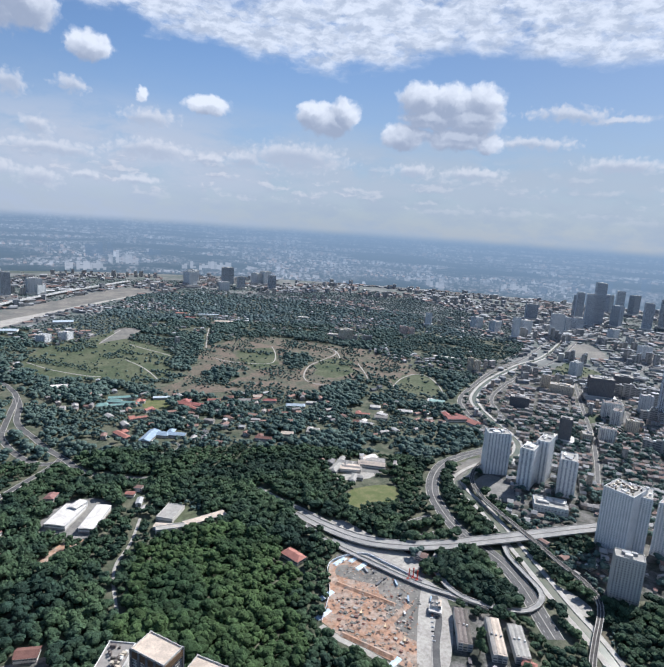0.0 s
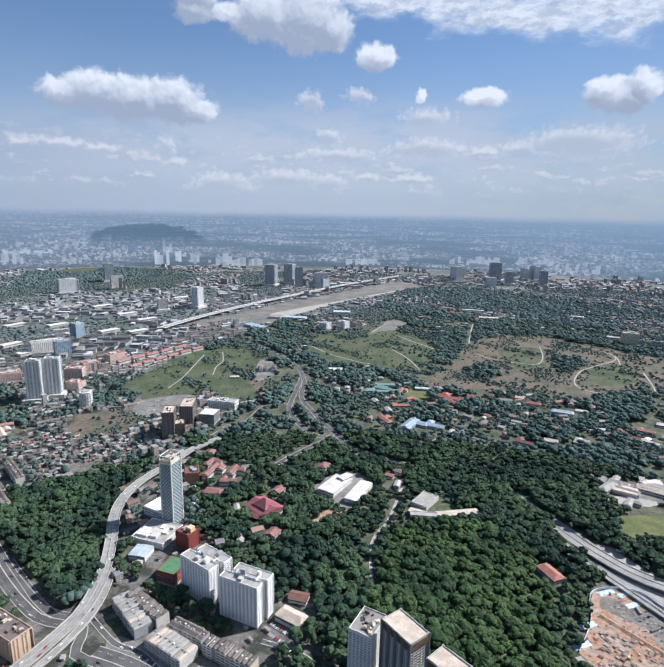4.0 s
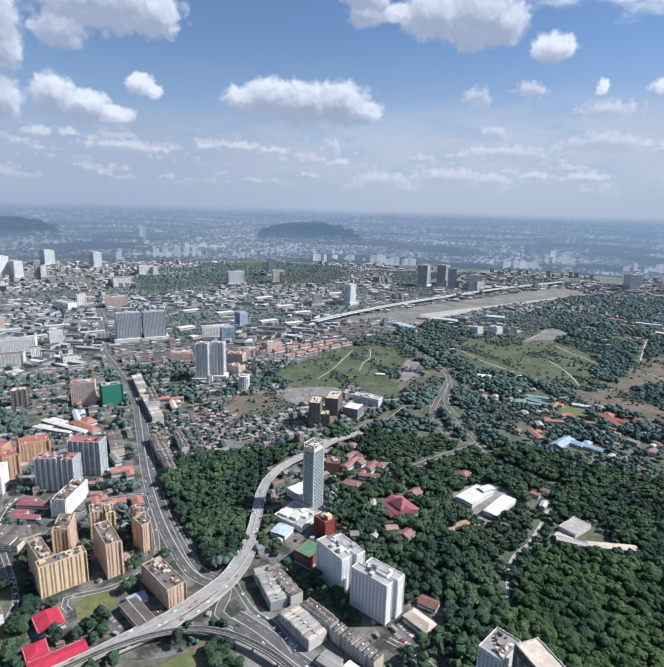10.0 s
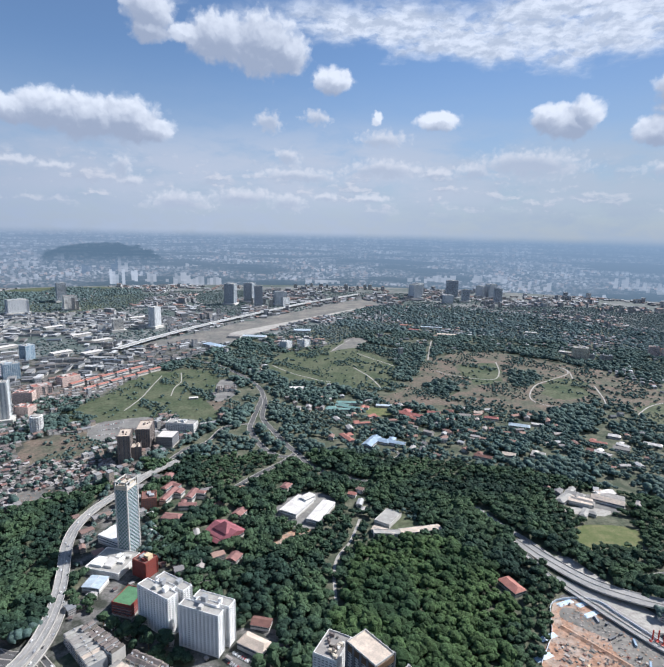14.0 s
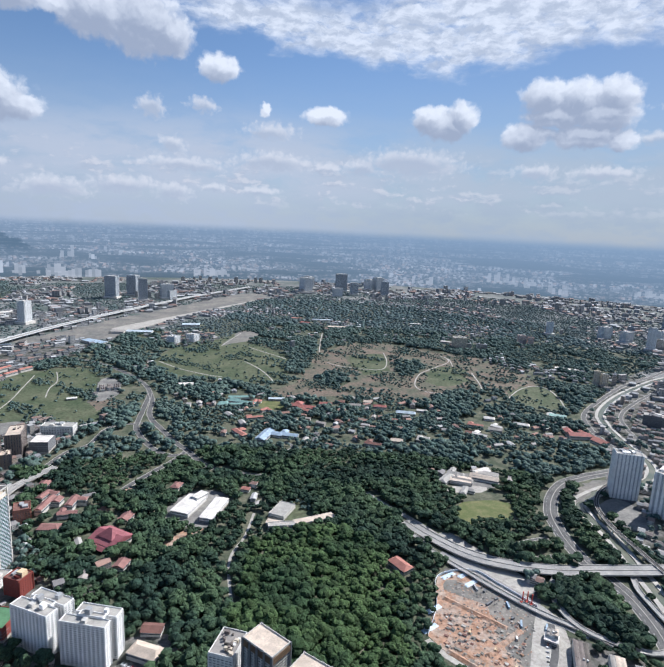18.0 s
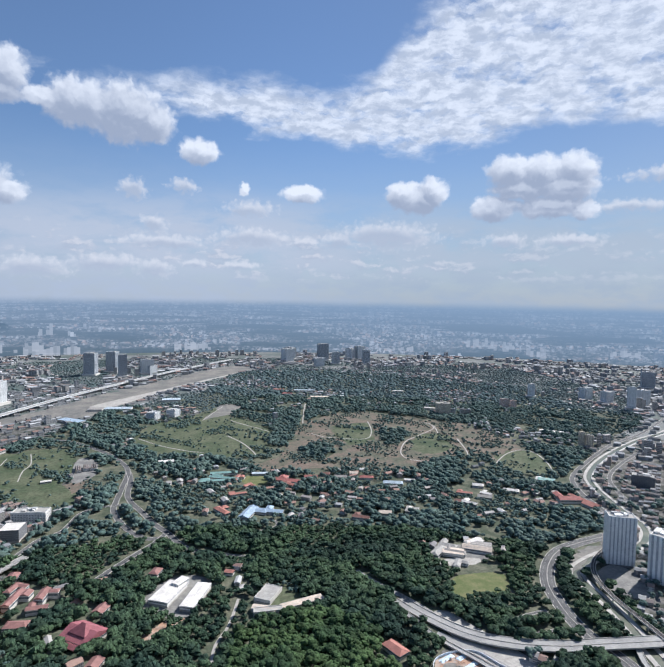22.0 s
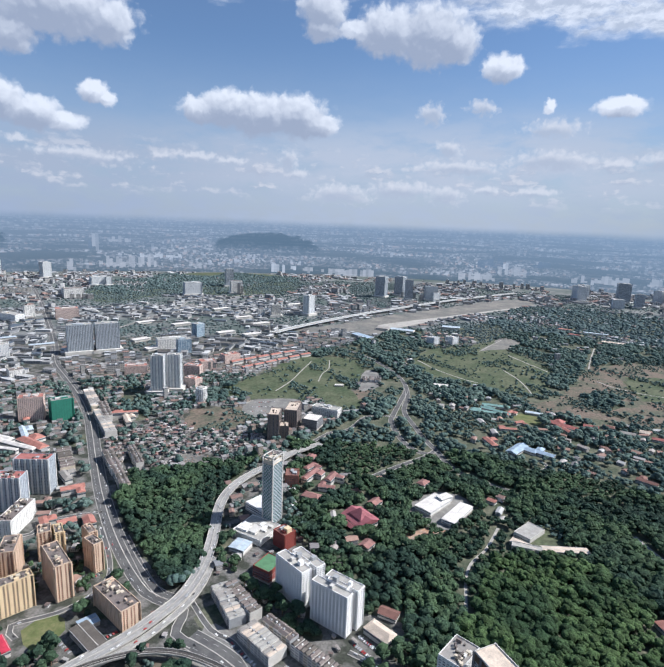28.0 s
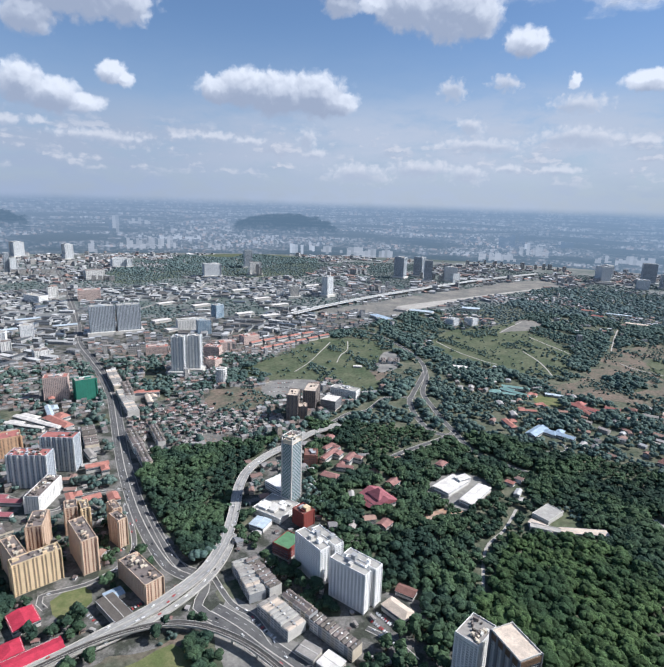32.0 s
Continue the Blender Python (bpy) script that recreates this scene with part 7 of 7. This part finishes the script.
def terraces(name, yaw, side, rmin, rmax, unit, deep, street, label, hlo=6.0, hhi=11.0, keep=0.9, mats=("row_roofs", "town_walls")):
    """Shophouse terraces on a street grid; each unit has its own roof and height."""
    c, s = math.cos(radians(yaw)), math.sin(radians(yaw))
    u, v = np.meshgrid(np.arange(-5000, 5000, unit), np.arange(-5000, 5000, street))
    u, v = u.ravel(), v.ravel()
    gap = (np.floor(u / (unit * 9)) * 7 + np.floor(v / street) * 13) % 5
    ok = ((u / unit) % 9 > 0.9) & (RND.rand(len(u)) < keep) & (gap != 2)
    u, v = u[ok], v[ok]
    wob = 14 * np.sin(u / 170)
    x, y = c * u - s * (v + wob), s * u + c * (v + wob)
    r = np.hypot(x, y)
    a = np.degrees(np.arctan2(x, y))
    ok = (r > rmin) & (r < rmax) & (a > -62) & (a < 72) & (x * side > 0) & (y > Y0)
    x, y = x[ok], y[ok]
    i, j = np.clip(((x - X0) / CELL).astype(int), 0, NX - 1), np.clip(((y - Y0) / CELL).astype(int), 0, NY - 1)
    ok = np.isin(USE[j, i], [CODES["town"]])
    roofscape(name, x[ok], y[ok], unit * 0.9, unit * 1.02, deep * 0.8, deep, hlo, hhi, mats[0], label, 0.16, yaw, 1.0, 0.02, mats[1], grid=True)


terraces("shophouse_terraces", -50, 1, 600, 1900, 11.0, 15.0, 27.0, "rows of shophouses with worn tiled roofs")
terraces("shophouse_streets", 43, -1, 600, 1900, 11.0, 15.0, 28.0, "dense shophouse streets with mixed roofs")
terraces("town_terraces", -42, 1, 1900, 3100, 20.0, 19.0, 38.0, "distant terraces of town houses", 6, 13, 0.75, ("hazed_roofs", "hazed_walls"))
terraces("town_streets", 35, -1, 1900, 3100, 20.0, 19.0, 38.0, "distant streets of town houses", 6, 13, 0.75, ("hazed_roofs", "hazed_walls"))
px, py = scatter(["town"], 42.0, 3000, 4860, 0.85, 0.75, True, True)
roofscape("far_town", px, py, 18, 50, 16, 30, 5, 11, "hazed_roofs", "pale distant town blocks", tall=0.12, wall_mat="hazed_walls")
px, py = scatter(["industry"], 37.0, 0, 4800, 0.8, 0.7, True, True)
roofscape("factory_sheds", px, py, 20, 62, 13, 24, 6, 13, "shed_roofs", "factory sheds with grey metal roofs", 0.05, 8, 3, wall_mat="hazed_walls")
px, py = scatter(["village"], 11.0, 0, 2400, 0.75)
roofscape("village_houses", px, py, 5, 11, 5, 9, 3, 5, "shack_roofs", "crowded small houses with rusty roofs", 0.2, 0, 25)
roofscape("hillside_houses", hx, hy, 10, 27, 8, 15, 5, 9, "house_roofs", "scattered houses with tiled roofs among trees", 0.22, 0, 25)
roofscape("housing_estate", ex, ey, 12, 34, 9, 16, 5, 12, "house_roofs", "rows of distant estate houses", 0.2, 20, 12, tall=0.06, wall_mat="hazed_walls")

# ---- single trees near the deck's foot ----


def crown_mesh(seed):
    r = np.random.RandomState(seed)
    v0, f0 = ico(1)
    vs, fs = [], []
    for k in range(14):
        a, off = r.uniform(0, math.tau), (0 if k == 0 else r.uniform(2.0, 4.2))
        rr = 3.6 if k == 0 else r.uniform(1.3, 2.6)
        q = v0 * (1 + r.uniform(-0.3, 0.3, (len(v0), 1))) * rr * np.array([1, 1, 0.8])
        vs.append(q + np.array([off * math.cos(a), off * math.sin(a), 8.0 + (1.5 if k == 0 else r.uniform(-1.8, 1.2))]))
        fs.append(f0 + k * len(v0))
    ob = joined("crown", np.concatenate(vs), np.concatenate(fs), "leaf_near", "", "")
    me = ob.data
    bpy.data.objects.remove(ob)
    return me


def make_tree(seed):
    ob = thing("tree", 0, 0, 0, "broad leafy green tree with a short trunk", "tree", "trees between buildings and roads")
    bm = bmesh.new()
    bmesh.ops.create_cone(bm, cap_ends=True, segments=7, radius1=0.55, radius2=0.28, depth=7.0, matrix=Matrix.Translation((0, 0, 3.5)))
    for a in (0.3, 2.4, 4.5):
        bmesh.ops.create_cone(bm, cap_ends=True, segments=5, radius1=0.24, radius2=0.1, depth=4.0, matrix=Matrix.Translation((1.2 * math.cos(a), 1.2 * math.sin(a), 6.6)) @ Euler((0, 0.7, a)).to_matrix().to_4x4())
    me = bpy.data.meshes.new("trunk")
    bm.to_mesh(me)
    bm.free()
    me.materials.append(MATS["bark"])
    part("trunk", me, None, ob)
    part("crown", crown_mesh(seed), None, ob)
    return ob


px, py = scatter(["yard"], 10.0, 0, 820, 0.75, -0.5)
order = np.argsort(np.hypot(px, py))
px, py = px[order], py[order]
stock = [make_tree(k) for k in (11, 12, 13)]
for k, (x, y) in enumerate(list(zip(px, py))[:230]):
    sc = RND.uniform(0.9, 1.9)
    if k < 3:
        stock[k].matrix_world = pose(x, y, 0, 0, 0, 70 * k)
    else:
        stock[k % 3].scale = (sc, sc, sc * RND.uniform(0.85, 1.1))
        copy_thing(stock[k % 3], pose(x, y, 0, 0, 0, RND.uniform(0, 360)))
        stock[k % 3].scale = (1, 1, 1)

canopy("roadside_trees", px[230:], py[230:], 6.0, 9, 1, "leaf_near", "leafy trees between flats and roads", 1.1, False, 0.28)

# ---- traffic and parked cars ----


def make_car(paint, label):
    ob = thing("car", 0, 0, 0, label, "car", "cars on the roads")
    part("body", Shape().box(0, 0, 0.35, 0.95, 4.4, 1.8, 0, True), paint, ob)
    s = Shape()
    a = s.ring([(-1.5, -0.8, 0.95), (1.3, -0.8, 0.95), (1.3, 0.8, 0.95), (-1.5, 0.8, 0.95), (-1.0, -0.7, 1.5), (0.6, -0.7, 1.5), (0.6, 0.7, 1.5), (-1.0, 0.7, 1.5)])
    s.f += [(a[i], a[(i + 1) % 4], a[4 + (i + 1) % 4], a[4 + i]) for i in range(4)] + [tuple(a[4:])]
    part("cabin", s, paint, ob)
    part("windscreen", Shape().box(1.0, 0, 0.97, 1.35, 0.5, 1.4), "glass_dark", ob)
    return ob


for nm, c in (("car_white", (0.75, 0.75, 0.74)), ("car_silver", (0.42, 0.43, 0.45)), ("car_black", (0.03, 0.03, 0.035)), ("car_red", (0.35, 0.04, 0.04))):
    material(nm, ((c[0] * 0.9, c[1] * 0.9, c[2] * 0.9), c), 1.0, 0.35, spec=0.5)
cars = [make_car(m, l) for m, l in (("car_white", "white car on the road"), ("car_silver", "silver grey car on the road"), ("car_black", "black car on the road"), ("car_red", "dark red car on the road"))]
rc = random.Random(21)
first = [True] * 4
count = 0
for line, w, z in TRAFFIC:
    lanes = [-0.36, -0.16, 0.16, 0.36] if w > 12 else [-0.2, 0.2]
    for i in range(len(line) - 1):
        if math.hypot(*line[i]) > 1050 or rc.random() > 0.6 or count > 110:
            continue
        (x1, y1), (x2, y2) = line[i], line[i + 1]
        o, u = rc.choice(lanes) * w, rc.random()
        dx, dy = x2 - x1, y2 - y1
        L = math.hypot(dx, dy) + 1e-6
        yaw = math.degrees(math.atan2(dy, dx)) + (180 if o > 0 else 0)
        k = rc.choice((0, 0, 0, 1, 1, 2, 3))
        m = pose(x1 + dx * u - dy / L * o, y1 + dy * u + dx / L * o, z, 0, 0, yaw)
        if first[k]:
            cars[k].matrix_world, first[k] = m, False
        else:
            copy_thing(cars[k], m)
        count += 1


def park_row(a, b, n):
    yaw = math.degrees(math.atan2(b[1] - a[1], b[0] - a[0])) + 90
    for i in range(n):
        u = i / max(1, n - 1)
        c = copy_thing(cars[rc.choice((0, 0, 1, 1, 2, 3))], pose(a[0] + (b[0] - a[0]) * u, a[1] + (b[1] - a[1]) * u, 0.15, 0, 0, yaw))
        tagged(c, "parked car in a yard", group="parked cars")


park_row((-231, 625), (-207, 608), 7)
park_row((-228, 634), (-205, 617), 7)
park_row((-68, 555), (-49, 542), 8)
park_row((-63, 568), (-43, 554), 8)
park_row((-474, 1340), (-427, 1366), 10)
park_row((-468, 1306), (-420, 1325), 10)
park_row((-462, 1273), (-425, 1287), 8)
park_row((447, 495), (414, 447), 8)
park_row((-414, 476), (-386, 464), 6)
park_row((-208, 518), (-174, 499), 8)
park_row((-664, 565), (-635, 531), 9)
park_row((-705, 588), (-719, 644), 10)
park_row((-461, 573), (-442, 607), 10)
park_row((-454, 564), (-436, 598), 10)
park_row((-583, 499), (-542, 466), 8)
park_row((-494, 376), (-467, 374), 6)
park_row((-476, 365), (-450, 367), 6)
park_row((-68, 573), (-35, 550), 10)
park_row((-53, 537), (-21, 517), 10)
park_row((-362, 489), (-353, 505), 6)
park_row((-476, 388), (-454, 372), 6)
# ---- the building site ----
material("hoarding", ((0.62, 0.66, 0.70), (0.72, 0.76, 0.80)), 0.05, 0.7)
material("rig_red", ((0.42, 0.06, 0.04), (0.5, 0.08, 0.05)), 0.5, 0.6)
material("tarp", ((0.42, 0.55, 0.66), (0.62, 0.70, 0.76)), 0.06, 0.6, fine=0.3)


def hoarding(pts):
    line = smooth_path(pts, 8.0)
    ob = thing("site_hoarding", *line[0], 0, "pale blue metal hoarding round a building site", "fence")
    ob.matrix_world = Matrix()
    for i in range(len(line) - 1):
        (x1, y1), (x2, y2) = line[i], line[i + 1]
        part("panel", Shape().box((x1 + x2) / 2, (y1 + y2) / 2, 0, 3.2, math.hypot(x2 - x1, y2 - y1) - 0.2, 0.5, math.degrees(math.atan2(y2 - y1, x2 - x1))), "hoarding", ob)


def pile_rows(a, b, c, d):
    """Pile caps and formwork in a loose grid between four corners."""
    r = random.Random(5)
    for i in range(13):
        for j in range(9):
            if r.random() < 0.25:
                continue
            u, v = (i + r.uniform(0.2, 0.8)) / 13, (j + r.uniform(0.2, 0.8)) / 9
            x = (a[0] * (1 - u) + b[0] * u) * (1 - v) + (c[0] * (1 - u) + d[0] * u) * v
            y = (a[1] * (1 - u) + b[1] * u) * (1 - v) + (c[1] * (1 - u) + d[1] * u) * v
            ob = thing("pile_cap", x, y, r.uniform(20, 40), "square concrete pile cap in bare earth", "pile cap", "pile caps on the building site", 0.2)
            w = r.uniform(1.6, 4.0)
            part("cap", Shape().box(0, 0, 0, r.uniform(0.8, 1.6), w, w * r.uniform(0.7, 1.6)), r.choice(("concrete", "soil", "soil", "site", "rust")), ob)
            part("trench", Shape().box(0, 0, 0, 0.3, w + 3, w + 2.5), r.choice(("rust", "soil", "site")), ob, "dug earth round the cap")


def tarp(p):
    ob = thing("tarpaulin_heap", *p, 20, "pale blue tarpaulin over a heap of earth", "tarpaulin", "", 0.2)
    part("sheet", Shape().hip(0, 0, 0, 1.0, 26, 8, 0, 0.5), "tarp", ob)


def rig(p):
    ob = thing("piling_rig", *p, 30, "red piling rig with a tall mast", "piling rig", "", 0.2)
    part("mast", Shape().box(0, 0, 0, 17, 1.3, 1.3), "rig_red", ob)
    part("cab", Shape().box(-3, 0, 0.8, 3.6, 5, 3), "rig_red", ob)
    for e in (-1, 1):
        part("crawler_track", Shape().box(-2.5, e * 1.6, 0, 0.9, 6, 0.8), "darkgrey", ob)


def container(p):
    r = random.Random(p[0] * 31 + p[1])
    ob = thing("site_cabin", *p, r.uniform(0, 90), "steel site cabin standing on the earth", "container", "site cabins", 0.2)
    part("shell", Shape().box(0, 0, 0, 2.8, r.choice((6, 12)), 2.5), r.choice(("white", "blue_roof", "grey", "rust", "darkgrey")), ob)
    part("door", Shape().box(1, -1.26, 0.1, 2.3, 1.6, 0.08), "grey", ob)


def digger(p):
    ob = thing("excavator", *p, 50, "yellow excavator with its arm bent", "excavator", "", 0.2)
    part("cab", Shape().box(0, 0, 1.0, 3.0, 3.4, 2.6), "yellow", ob)
    for e in (-1, 1):
        part("crawler_track", Shape().box(0, e * 1.2, 0, 1.0, 4.2, 0.7), "darkgrey", ob)
    part("boom", Shape().box(3.6, 0, 2.4, 3.0, 4.6, 0.6), "yellow", ob)
    part("dipper", Shape().box(5.8, 0, 0.2, 2.6, 0.5, 0.5), "yellow", ob)


def berm(a, b):
    L = math.hypot(b[0] - a[0], b[1] - a[1])
    ob = tagged(part("earth_bank", Shape().hip(0, 0, 0, 2.2, L, 9, 0, 0.8), "site"), "pale bank of piled earth across the site", "earth bank")
    ob.matrix_world = pose((a[0] + b[0]) / 2, (a[1] + b[1]) / 2, 0.2, 0, 0, math.degrees(math.atan2(b[1] - a[1], b[0] - a[0])))


hoarding([(300, 533), (336, 581), (366, 638), (424, 640), (445, 605), (472, 548)])
pile_rows((337, 570), (444, 528), (309, 500), (371, 441))
tarp((383, 637))
tarp((408, 634))
tarp((408, 614))
tarp((329, 576))
tarp((308, 544))
tarp((347, 438))
rig((457, 561))
rig((464, 560))
rig((466, 553))
container((417, 593))
container((424, 574))
container((433, 559))
container((408, 602))
container((424, 535))
container((429, 523))
container((458, 510))
container((443, 487))
container((408, 502))
container((409, 568))
digger((370, 491))
digger((379, 461))
digger((354, 525))
berm((353, 595), (407, 521))
berm((356, 486), (424, 515))
berm((312, 506), (354, 443))
